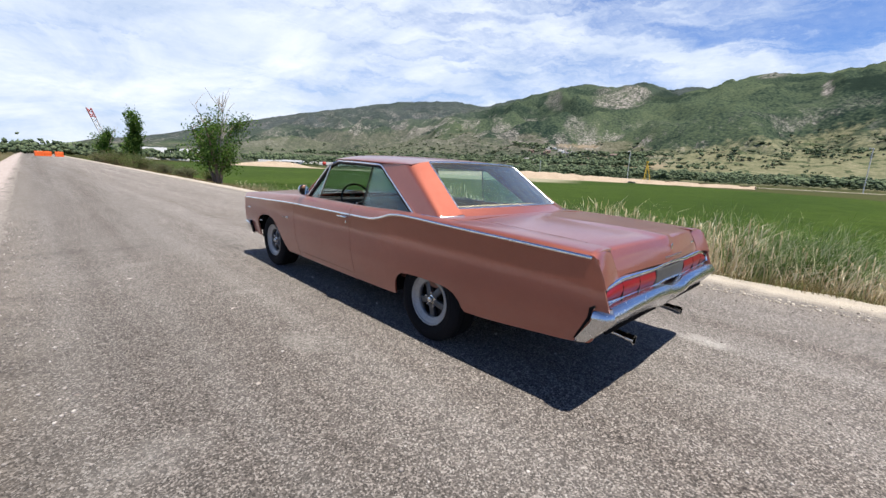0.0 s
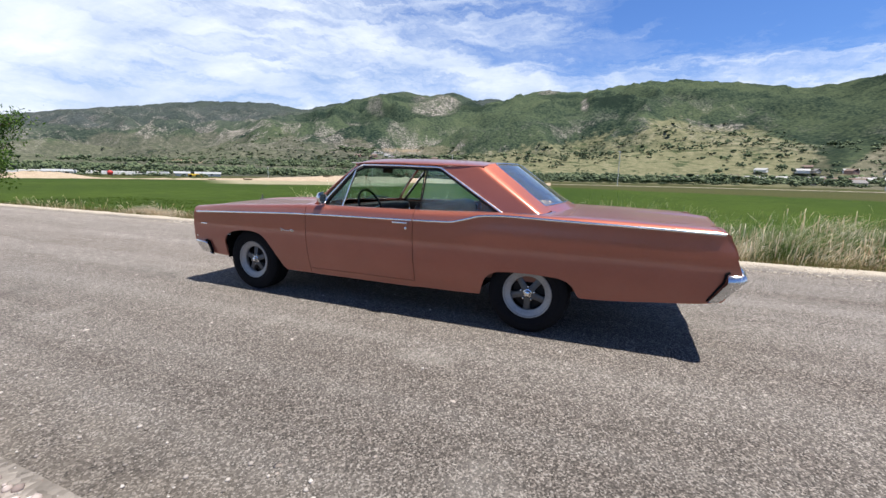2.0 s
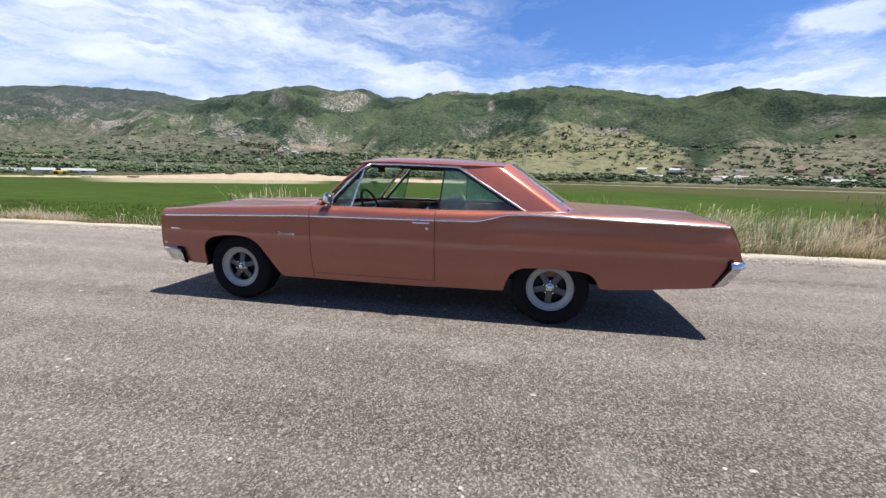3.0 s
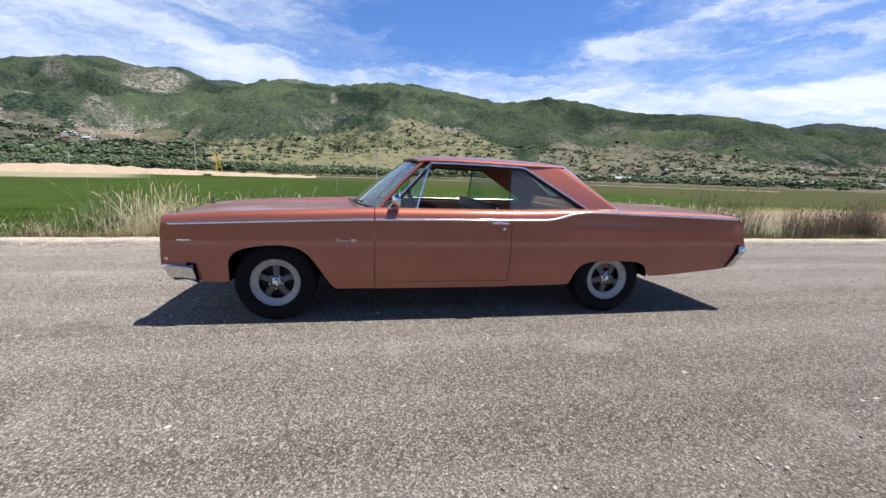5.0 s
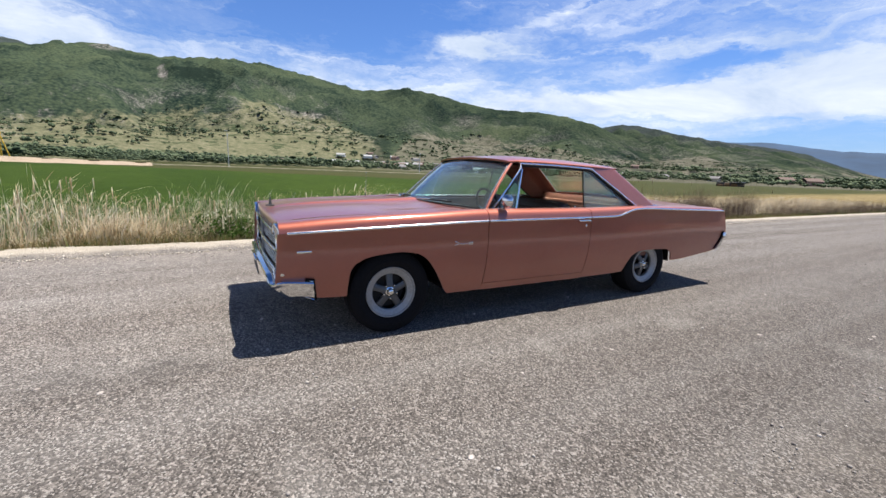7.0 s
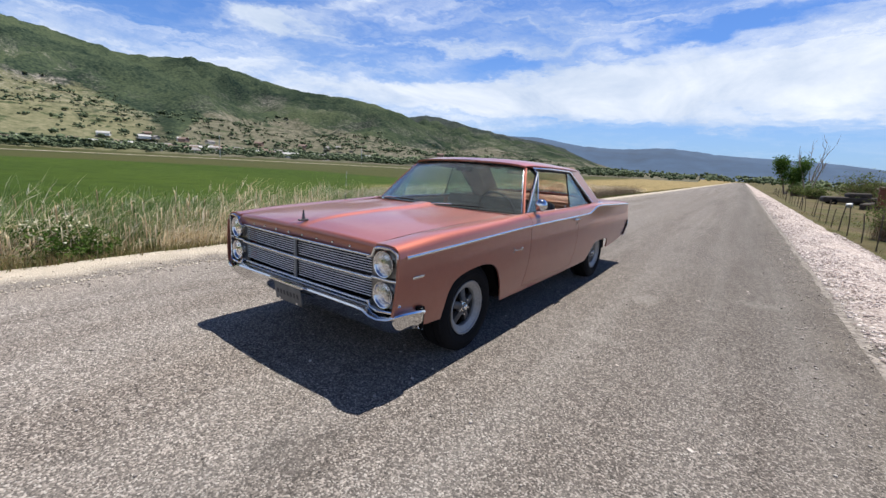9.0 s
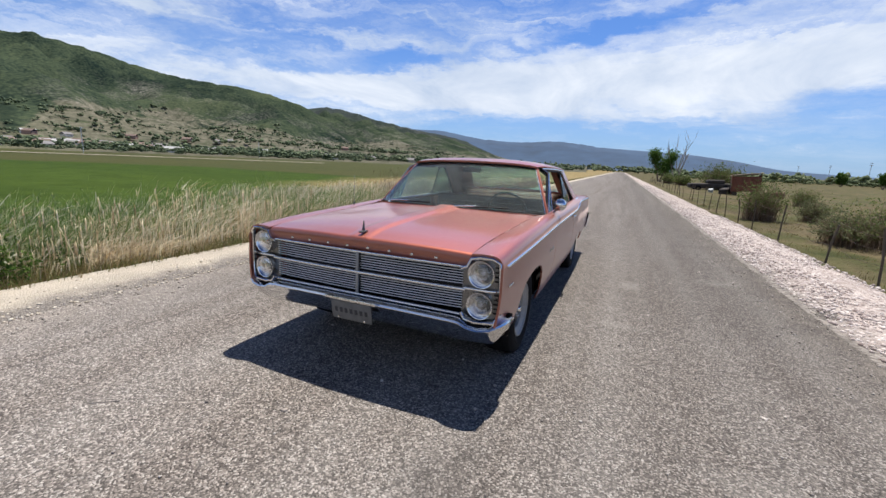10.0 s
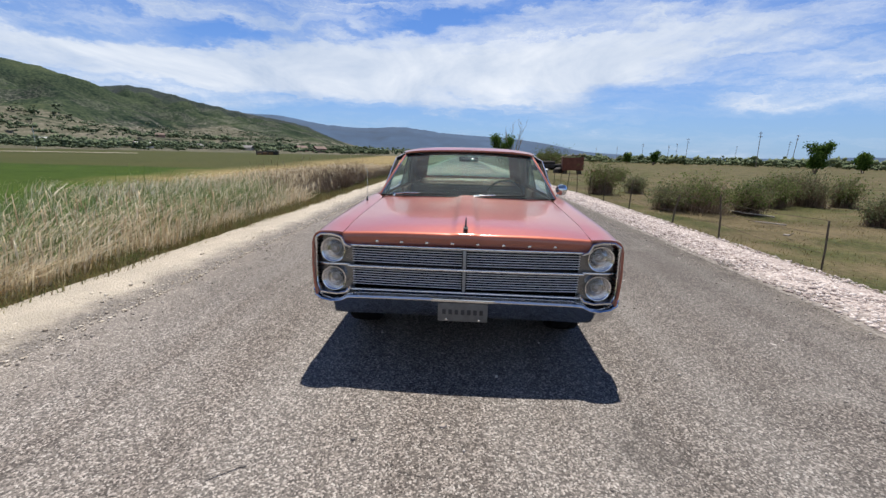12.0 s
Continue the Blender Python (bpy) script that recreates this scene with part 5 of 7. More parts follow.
DEAD = simple("dead_wood", (0.36, 0.32, 0.28), 0.9, 0, 0.2, 8, 0.3)
LEAF = by_island("tree_leaf", (0.1, (0.035, 0.075, 0.018)), (0.5, (0.075, 0.14, 0.03)), (0.9, (0.15, 0.23, 0.06)), translucent=0.35)
SAGE = by_island("sage_twig", (0.1, (0.080, 0.095, 0.045)), (0.5, (0.15, 0.17, 0.085)), (0.9, (0.27, 0.285, 0.16)), translucent=0.45)
WILLOW = by_island("willow_leaf", (0.1, (0.055, 0.085, 0.026)), (0.5, (0.115, 0.155, 0.050)), (0.9, (0.22, 0.25, 0.10)), translucent=0.45)
DARKTWIG = by_island("dark_twig", (0.1, (0.10, 0.070, 0.050)), (0.9, (0.27, 0.20, 0.145)), translucent=0.3)


def limb(p0, d, length, r0, r1, rr, segs=5, wander=0.18):
    pts, p, q = [Vector(p0)], Vector(p0), Vector(d).normalized()
    for _ in range(segs):
        q = (q + Vector((rr.gauss(0, wander), rr.gauss(0, wander), rr.gauss(0.05, wander * 0.5)))).normalized()
        p = p + q * length / segs
        pts.append(p.copy())
    verts, faces = sweep(pts, ring(1.0, 6), (0.31, 0.95, 0.05))
    out = []
    for i, c in enumerate(pts):
        r = lerp(r0, r1, i / segs)
        out += [c + (verts[i * 6 + k] - c) * r for k in range(6)]
    return out, faces, pts


def leaf_cloud(centres, n, spread, size, rg):
    """Small bent leaves round given centres."""
    c = np.array([tuple(q) for q in centres])[rg.integers(0, len(centres), n)]
    p = c + rg.normal(0, 1, (n, 3)) * np.asarray(spread)
    a, b = rg.normal(0, 1, (n, 3)), rg.normal(0, 1, (n, 3))
    a /= np.linalg.norm(a, axis=1, keepdims=True)
    b = np.cross(a, b)
    b /= np.linalg.norm(b, axis=1, keepdims=True)
    s = size * (0.6 + 0.8 * rg.random((n, 1)))
    vs = np.stack([p - a * s, p + b * s * 0.45, p + a * s, p - b * s * 0.45], 1).reshape(-1, 3)
    ts = (np.array([(0, 1, 2), (0, 2, 3)])[None] + 4 * np.arange(n)[:, None, None]).reshape(-1, 3)
    return vs, ts


def tree(name, at, h_, spread, seed, label, leaves=5000, leaf=0.09, bare=0, stems=3, crown_from=0.3, leaf_mat=None):
    """Trunk, limbs and a crown of leaves; bare: dead limbs that stand above the crown."""
    rr, rg = random.Random(seed), np.random.default_rng(seed)
    top = tagged(new(name), label, "tree")
    tv, tf, dv, df, tips = [], [], [], [], []

    def add(vl, fl, res):
        o = len(vl)
        vl += res[0]
        fl += [tuple(i + o for i in q) for q in res[1]]
        return res[2]

    for s in range(stems):
        a = 6.283 * s / stems + rr.uniform(-0.5, 0.5)
        main = add(tv, tf, limb((0.1 * math.cos(a), 0.1 * math.sin(a), -0.1), (0.28 * math.cos(a), 0.28 * math.sin(a), 1), h_ * rr.uniform(0.6, 0.8), h_ * 0.022, h_ * 0.006, rr, 6, 0.10))
        for k in range(9):
            i = rr.randint(2, 6)
            b = rr.uniform(0, 6.283)
            sub = add(tv, tf, limb(main[i], (math.cos(b) * spread, math.sin(b) * spread, h_ * 0.28), rr.uniform(0.25, 0.5) * h_ * 0.6, h_ * 0.007, h_ * 0.002, rr, 4))
            tips += [q for q in sub[1:] if q.z > crown_from * h_]
        tips += [q for q in main[3:]]
    for s in range(bare):
        a = rr.uniform(0, 6.283)
        main = add(dv, df, limb((0.15 * math.cos(a), 0.15 * math.sin(a), h_ * 0.3), (0.22 * math.cos(a), 0.22 * math.sin(a), 1), h_ * rr.uniform(0.6, 0.85), h_ * 0.010, h_ * 0.002, rr, 6, 0.09))
        for k in range(6):
            b = rr.uniform(0, 6.283)
            add(dv, df, limb(main[rr.randint(3, 6)], (math.cos(b) * 0.5, math.sin(b) * 0.5, 1), h_ * rr.uniform(0.12, 0.28), h_ * 0.004, h_ * 0.0012, rr, 3))
    if tv:
        link_mesh("trunk", tv, tf, BARK if leaves else DEAD, top)
    if dv:
        link_mesh("dead_crown", dv, df, DEAD, top, "bare grey dead limbs")
    if leaves:
        pick = [q for q in tips if rr.random() < 0.75] or tips
        v_, t_ = leaf_cloud(pick, leaves, (h_ * 0.055, h_ * 0.055, h_ * 0.05), leaf, rg)
        big_mesh("crown", v_, t_, leaf_mat or LEAF, "", "", parent=top)
    top.matrix_basis = pose(*at)
    return top


def on_ground(x, y):
    return (x, y, ground_height(x + LEAN * y, y))


tree("tree", on_ground(4.8, 24.5), 4.9, 2.4, 3, "small leafy tree with bare dead limbs beside the road", 7000, 0.075, 5, 4, 0.12)
tree("tree", on_ground(4.5, 58.0), 6.2, 0.55, 5, "slim leafy tree beside the road", 5000, 0.13, 0, 1, 0.2)
tree("tree", on_ground(5.8, 95.0), 6.0, 0.9, 6, "leafy tree far up the road", 4000, 0.17, 2, 3)
tree("tree", (-6.6, -84.0, -0.4), 7.4, 1.2, 7, "leafy tree by the pasture fence", 5000, 0.16, 0, 2, 0.3)
tree("tree", (-9.4, -84.0, -0.4), 7.6, 0.8, 8, "bare dead tree by the pasture fence", 0, 0.1, 3, 2)
tree("tree", (*polar(-140.2, 95), -0.5), 5.8, 1.4, 9, "broad leafy tree in the pasture", 6000, 0.17, 0, 3, 0.25)
tree("tree", (*polar(-156.3, 150), -0.5), 4.6, 1.0, 10, "round leafy tree at the pasture's end", 4000, 0.18, 0, 3, 0.15)
tree("tree", (*polar(-159.4, 165), -0.5), 4.0, 1.0, 11, "round leafy tree at the pasture's end", 3000, 0.18, 0, 3, 0.15)
tree("tree", (*polar(-137.0, 120), -0.5), 4.5, 1.3, 12, "leafy tree at the pasture's end", 4000, 0.2, 0, 3, 0.12)


def bush(at, h_, wide, seed, label, mat, n=900, twigs=None, leafy=0.0):
    """A fan of many thin stems from one root, with small leaves."""
    rg = np.random.default_rng(seed)
    root = np.zeros((n, 3))
    root[:, :2] = rg.normal(0, wide * 0.13, (n, 2))
    ang, out = rg.random(n) * 6.283, rg.random(n) ** 0.7
    lean = np.stack([np.cos(ang) * out * wide / h_ * 0.95, np.sin(ang) * out * wide / h_ * 0.95, np.zeros(n)], 1)
    hs = h_ * (0.42 + 0.52 * rg.random(n)) * (1.10 - 0.50 * out**2)
    v_, t_ = blades(root - (0, 0, 0.05), hs, np.full(n, 0.006 + h_ * 0.003), lean, rg, 0.0, 0.35)
    top = tagged(new("bush"), label, "bush")
    big_mesh("twig_fan", v_, t_, twigs or DARKTWIG, "", "", parent=top)
    k = int(n * 4.5)
    idx = rg.integers(0, n, k)
    f_ = 0.95 * rg.random((k, 1))
    tipv = v_.reshape(n, 5, 3)
    p_ = tipv[idx, 2] * (1 - f_) + tipv[idx, 4] * f_ + rg.normal(0, 0.03 * h_, (k, 3))
    v2, t2 = leaf_cloud(p_, k, (0.02, 0.02, 0.02), 0.011 + 0.006 * h_ + leafy, rg)
    big_mesh("foliage", v2, t2, mat, "", "", parent=top)
    top.matrix_basis = pose(*at)
    return top


for i, (x, y, h_, w_) in enumerate(((-8.0, -9.9, 1.35, 2.3), (-7.0, -10.0, 1.0, 1.2), (-6.5, -16.0, 1.7, 1.5), (-8.6, -17.2, 1.0, 0.9), (-9.4, -9.6, 1.1, 1.0), (-10.8, -11.6, 1.1, 1.0), (-13.0, -13.6, 1.35, 1.3), (-14.2, -13.4, 1.5, 1.6), (-15.8, -13.6, 1.4, 1.0), (-12.0, -7.8, 1.0, 0.9), (-12.2, -12.6, 1.2, 1.0), (-17.5, -19, 1.4, 1.6), (-11.9, -29.3, 1.2, 1.2))):
    bush(on_ground(x, y), h_ * 1.15, w_ * 1.35, 60 + i, "grey-green willowy bush in dry pasture", SAGE if i % 2 else WILLOW, 900, None, 0.013)
for i, (x, y, h_, w_) in enumerate(((-11.6, -56.5, 3.9, 5.2), (-8.6, -66, 2.0, 3.0), (-7.6, -76, 2.0, 2.6), (-15.5, -58, 1.8, 2.4))):
    bush((x, y, -0.45), h_, w_, 80 + i, "dense green bush beside the fence", WILLOW, 1100, None, 0.05)
for i, (x, y, h_, w_) in enumerate(((4.9, 46, 2.0, 2.6), (5.6, 41, 1.5, 2.4), (5.2, 52, 2.2, 3.0), (6.2, 36, 1.2, 2.0), (5.4, 66, 2.6, 4.0), (5.0, 78, 2.4, 3.4), (7.4, 33, 1.0, 1.8), (-7.4, 62, 2.0, 4.0), (-8.4, 82, 2.6, 5.0))):
    bush((road_x(x, y), y, -0.45), h_, w_, 90 + i, "brownish green shrub along the ditch", SAGE if i % 2 else WILLOW, 900, None, 0.03)
shrub = bush(on_ground(5.35, 2.6), 0.85, 1.35, 110, "low bright green shrub with pale flowers", LEAF, 1200, None, 0.014)
rg = np.random.default_rng(113)
ang, out = rg.random(70) * 6.283, rg.random(70) ** 0.5
v, t = lumps(np.stack([np.cos(ang) * out * 0.55, np.sin(ang) * out * 0.55, 0.72 - 0.30 * out**2 + 0.06 * rg.random(70)], 1), 0.012 + 0.012 * rg.random(70), rg, (1, 1, 0.6), 0.4)
tagged(big_mesh("flowers", v, t, by_island("pale_petal", (0.1, (0.62, 0.60, 0.40)), (0.9, (0.80, 0.78, 0.62))), "", "", parent=shrub), kind="stuff")
for i, (x, y, h_, w_) in enumerate(((4.45, 4.6, 0.22, 0.4), (4.4, 2.0, 0.16, 0.3), (4.5, -0.4, 0.25, 0.4), (4.45, 6.3, 0.2, 0.35), (4.5, -3.2, 0.22, 0.4))):
    bush(on_ground(x, y), h_, w_, 120 + i, "small yellowish green weed on bare earth", WILLOW, 120, None, 0.006)
bush(on_ground(5.0, 7.4), 0.72, 0.8, 111, "dry weed clump with yellowish heads", WILLOW, 160)
bush(on_ground(5.4, -13.5), 1.5, 0.9, 112, "tall dead brown weed clump", BROWN, 300)

# pasture fence
WIRE = simple("rusty_wire", (0.10, 0.07, 0.055), 0.7, 0.5, 0.3, 20)
OLD = simple("old_post", (0.10, 0.08, 0.06), 0.95, 0, 0.35, 12, 0.4)
fence = tagged(new("fence"), "old leaning pasture fence of wooden posts and wire", "fence")
rf = random.Random(4)
heads = []
yy, k = -1.55, 0
while yy > -80:
    h_ = rf.choice((0.98, 1.05, 0.95, 0.55)) if k % 3 == 1 else rf.uniform(0.75, 1.05)
    x = -5.33 - LEAN * yy * 0.2 + rf.uniform(-0.07, 0.07)
    z = ground_height(x + LEAN * yy, yy)
    tx, ty = rf.uniform(-0.10, 0.14), rf.uniform(-0.12, 0.16)
    r = rf.uniform(0.013, 0.022)
    v, f = sweep([(x, yy, z - 0.3), (x + tx * 0.4, yy + ty * 0.4, z + h_ * 0.5), (x + tx, yy + ty, z + h_)], ring(r, 7), (0.2, 1, 0))
    link_mesh("post", v, f, OLD, fence, sharp=50)
    heads.append((x + tx, yy + ty, z, h_))
    yy -= 2.1 + rf.uniform(-0.5, 0.7) + (0.35 if k < 3 else 0)
    k += 1
tall = [q for q in heads if q[3] > 0.8]
for level in (0.38, 0.66, 0.88):
    pts = []
    for i, (x, y, z, h_) in enumerate(tall):
        pts.append((x, y, z + level * 0.95 + rf.uniform(-0.03, 0.03)))
        if i < len(tall) - 1:
            nx = tall[i + 1]
            pts.append(((x + nx[0]) / 2, (y + nx[1]) / 2, (z + nx[2]) / 2 + level * 0.95 - 0.05))
    v, f = sweep(pts, ring(0.0028, 4))
    link_mesh("wire", v, f, WIRE, fence)

# wrecked truck bodies and junk in the pasture
RUST = simple("rusty_sheet", (0.15, 0.055, 0.035), 0.85, 0.1, 0.45, 5, 0.3)
wreck = tagged(new("rusty_truck_box"), "rusty red-brown truck box, open and dented, in dry pasture", "wreck")
part("floor", box_bm((1.75, 2.2, 0.08), (0, 0, 0.36), 0.02), RUST, wreck)
for x in (-0.85, 0.85):
    part("side_panel", box_bm((0.05, 2.2, 1.15), (x, 0, 0.95), 0.015), RUST, wreck)
part("front_panel", box_bm((1.7, 0.05, 1.05), (0, 1.08, 0.90), 0.015), RUST, wreck)
part("back_panel", box_bm((1.7, 0.05, 0.7), (0, -1.08, 0.72), 0.015), RUST, wreck)
bm_ = box_bm((1.85, 2.3, 0.06), (0, 0, 0), 0.02)
part("roof_sheet", bm_, simple("pale_rust", (0.42, 0.34, 0.26), 0.8, 0.1, 0.35, 4), wreck, "bent pale roof sheet", at=pose(0, 0, 1.56, 2, 5, 3))
for x, y in ((-0.6, 0.7), (0.6, 0.7), (-0.6, -0.7), (0.6, -0.7)):
    part("block", box_bm((0.3, 0.3, 0.36), (x, y, 0.18), 0.03), OLD, wreck)
wreck.matrix_basis = pose(-11.5, -42.8, -0.42, 0, 2, -8) @ Matrix.Diagonal((1.25, 1.0, 1.25, 1))
heap = tagged(new("wrecked_pickup"), "dark rusted wrecked car hulk lying in weeds", "wreck")
HULK = simple("burnt_sheet", (0.045, 0.038, 0.036), 0.85, 0.2, 0.5, 4, 0.3)
part("body", box_bm((4.4, 1.7, 0.55), (0, 0, 0.55), 0.14, 3), HULK, heap)
part("cab", box_bm((1.7, 1.5, 0.5), (-0.5, 0, 1.0), 0.18, 3), HULK, heap)
for x in (-1.4, 1.4):
    for y in (-0.8, 0.8):
        v, f = lathe([(-0.1, 0.1), (-0.1, 0.3), (0.1, 0.3), (0.1, 0.1)], 16, "y")
        link_mesh("wheel", v, f, RUBBER, heap, at=pose(x, y, 0.3))
heap.matrix_basis = pose(-10.3, -53.5, -0.45, 0, 2, 6)
JUNK = [(-10.0, -43.0, 0.7, HULK, "dark rusted drum lying in grass"), (-9.3, -46.0, 0.45, SHED_ROOF, "pale crumpled sheet on the grass"), (-13.6, -41.0, 0.6, RUST, "rusty metal scrap on the grass"), (-10.6, -44.5, 0.4, RUST, "small rusty metal scrap on the grass")]
for x, y, s, m, label in JUNK:
    ob = part("scrap", box_bm((s * 1.6, s, s * 0.9), (0, 0, s * 0.4), s * 0.2, 3), m, None, label, at=pose(x, y, -0.42, 4, 8, 30 * x))
    tagged(ob, label, "scrap")
# fallen branches and litter
for i, (x, y, ln, turn) in enumerate(((-9.0, -7.3, 1.1, 20), (-7.6, -5.4, 0.7, 70), (-9.8, -8.9, 1.3, -15))):
    v, f, _ = limb((0, 0, 0.03), (1, 0, 0.08), ln, 0.025, 0.008, random.Random(i), 5, 0.12)
    tagged(link_mesh("branch", v, f, DEAD, None, at=pose(x, y, ground_height(x, y) + 0.02, 0, 0, turn)), "grey fallen branch on dry grass", "branch")
for x, y, w_, turn, tip in ((5.16, 13.3, 1.25, -62, 4), (4.98, 12.6, 0.9, -70, -3), (5.25, 13.9, 0.8, -40, 9)):
    bm_ = box_bm((w_, 0.10, 0.035), (0, 0, 0.06), 0.004)
    tagged(part("plank", bm_, DEAD, None, at=pose(*on_ground(x, y), 0, tip, turn)), "weathered pale plank lying in dead grass", "plank", "wood scraps on the verge")
v, f, _ = limb((0, 0, 0.006), (1, 0.6, 0), 0.16, 0.004, 0.003, random.Random(5), 4, 0.2)
tagged(link_mesh("twig", v, f, DEAD, None, at=pose(0.93, 3.27, 0.002)), "small pale twig on the asphalt", "twig")
# pale scuffs and flat stones pressed into the asphalt
rg = np.random.default_rng(77)
spots = [(-2.15, -1.37), (-1.84, 0.10), (-1.86, 0.97), (0.08, 2.91), (-2.6, -2.2), (-1.5, -2.9), (-2.9, 0.6), (-2.4, 1.7), (-1.2, 3.2), (1.5, 2.6), (-0.9, 3.6), (-3.0, -0.9), (2.2, -1.2)]
pts = np.array([(x, y, 0.0015) for x, y in spots] + [(rg.uniform(-3.4, 2.8), rg.uniform(-7, 6), 0.0015) for _ in range(25)])
v, t = lumps(pts, 0.008 + 0.012 * rg.random(len(pts)), rg, (1.15, 0.95, 0.06), 0.45)
big_mesh("asphalt_scuff", v, t, STONE, "small pale flat stones pressed into the asphalt", "stones")

# the car: nose towards +y, its left side towards -x, middle of the wheelbase at the origin
car = tagged(new("car"), "copper metallic two-door hardtop coupe from the sixties, parked on asphalt", "car")
AXLE = 1.511

HALF = curve_through([(-2.98, 0.935), (-2.6, 0.955), (-1.6, 0.982), (-0.4, 0.988), (0.9, 0.985), (1.7, 0.975), (2.36, 0.955)])
TRIM = curve_through([(-2.86, 0.918), (-2.4, 0.934), (-1.78, 0.952), (-1.28, 0.966), (-1.12, 0.957), (-0.97, 0.918), (-0.84, 0.893), (-0.5, 0.888), (0.69, 0.880), (1.44, 0.858), (2.32, 0.826)])
TOP = curve_through([(-2.86, 0.945), (-2.5, 0.962), (-1.8, 0.982), (-1.2, 0.985), (-0.5, 0.972), (0.69, 0.972), (1.22, 0.952), (1.94, 0.922), (2.30, 0.893)])


def flank(y, z):
    """Half width of the body's side: gently convex, tucked under at the sill, with a faint crease."""
    t = TRIM(y)
    bulge = 0.082 * max(0.0, (0.80 - z) / 0.52) ** 2.5 + 0.011 * max(0.0, (z - 0.55) / 0.4) ** 2
    return HALF(y) - bulge - 0.0015 * math.exp(-((z - t + 0.06) / 0.05) ** 2)


def lean_end(y, z):
    """The tail slopes back towards the bumper, the nose slightly forward."""
    drop = TRIM(y) - z
    if y < -2.4:
        return y - min(drop, 0.28) * 0.34 * ((-2.4 - y) / 0.44) ** 1.5
    if y > 2.0:
        return y + drop * 0.06 * (y - 2.0) / 0.3
    return y


def flank_panel(name, ys, low, label, rows=16):
    """Both sides of a body panel between its lower edge and the trim line."""
    for side, word in ((-1, "left"), (1, "right")):
        g = []
        for k in range(rows + 1):
            t = k / rows
            row = []
            for y in ys:
                z = lerp(low(y), TRIM(y), t)
                row.append((side * flank(y, z), lean_end(y, z), z))
            g.append(row)
        v, f = sheet(g, (0, sum(ys) / len(ys), 0.6))
        link_mesh(name, v, f, PAINT, car, label, sharp=40, solid=0.014)


def steps(*stops):
    """Points in turn, each given as (end, count) after a start."""
    out = [stops[0]]
    for end, n in stops[1:]:
        out += linspace(out[-1], end, n + 1)[1:]
    return out


def shoulder_panel(name, ys, inner, label):
    """The top of a wing, from the trim line over the rounded shoulder to the inner line (x, z) at y."""
    for side in (-1, 1):
        g = []
        for y in ys:
            x0, z0 = flank(y, TRIM(y)), TRIM(y)
            x1, z1 = inner(y)
            zt = max(z0 + 0.012, TOP(y))
            pts = [(x0, z0), (x0 - 0.006, lerp(z0, zt, 0.4)), (x0 - 0.020, lerp(z0, zt, 0.72)), (x0 - 0.045, lerp(z0, zt, 0.92)), (x0 - 0.075, zt), (lerp(x0 - 0.075, x1, 0.5), lerp(zt, z1, 0.5) + 0.003), (x1, z1)]
            g.append([(side * x, lean_end(y, z), z) for x, z in pts])
        v, f = sheet(g, (0, sum(ys) / len(ys), 0.5))
        link_mesh(name, v, f, PAINT, car, label, sharp=40, solid=0.012)


# front wings, doors, rear quarters: 5 mm shut lines between them
ARCH_F = curve_through([(1.02, 0.272), (1.05, 0.30), (1.11, 0.40), (1.18, 0.51), (1.25, 0.595), (1.34, 0.645), (1.47, 0.662), (1.60, 0.655), (1.72, 0.635), (1.80, 0.60), (1.845, 0.545), (1.86, 0.48), (1.866, 0.345), (2.0, 0.350), (2.105, 0.362), (2.13, 0.475), (2.33, 0.490)])
ARCH_R = curve_through([(-2.86, 0.640), (-2.845, 0.63), (-2.77, 0.448), (-2.5, 0.402), (-1.925, 0.358), (-1.905, 0.375), (-1.87, 0.44), (-1.81, 0.488), (-1.73, 0.507), (-1.5, 0.516), (-1.29, 0.508), (-1.21, 0.48), (-1.16, 0.43), (-1.125, 0.34), (-1.11, 0.285), (-0.9, 0.278), (-0.4, 0.275)])
flank_panel("front_wing", steps(0.693, (1.02, 5), (1.34, 16), (1.72, 10), (1.866, 14), (2.105, 5), (2.13, 3), (2.330, 6)), ARCH_F, "")
flank_panel("door", steps(-0.497, (0.687, 18)), lambda y: 0.335, "")
flank_panel("rear_quarter", steps(-2.85, (-2.77, 6), (-2.4, 8), (-1.925, 5), (-1.73, 14), (-1.29, 8), (-1.11, 14), (-0.503, 12)), ARCH_R, "")
for side in (-1, 1):
    g = []
    for k in range(6):
        g.append([(side * (flank(y, lerp(0.268, 0.330, k / 5)) - 0.002), y, lerp(0.268, 0.330, k / 5)) for y in steps(-0.505, (0.69, 12))])
    v, f = sheet(g, (0, 0, 0.6))
    link_mesh("sill_panel", v, f, PAINT, car, solid=0.02)


# wing tops, cowl, bonnet, boot lid
def bonnet_edge(y):
    return lerp(0.755, 0.80, (2.3 - y) / 1.5), TOP(y) - 0.004


def window_sill(y):
    return 0.868, max(0.962, TOP(y)) if y > -1.2 else TOP(y)


shoulder_panel("wing_top", steps(0.693, (2.322, 24)), lambda y: (bonnet_edge(y)[0] + 0.004, bonnet_edge(y)[1]) if y > 0.9 else (lerp(0.868, 0.804, (y - 0.69) / 0.21), lerp(0.968, TOP(0.9) - 0.004, (y - 0.69) / 0.21)), "")
shoulder_panel("door_top", steps(-0.497, (0.687, 14)), window_sill, "")
shoulder_panel("quarter_top", steps(-2.83, (-1.72, 18), (-0.503, 22)), lambda y: (0.719, TOP(y) + 0.004) if y < -1.76 else (lerp(0.719, 0.868, min(1, (y + 1.76) / 0.12)), window_sill(y)[1]), "")


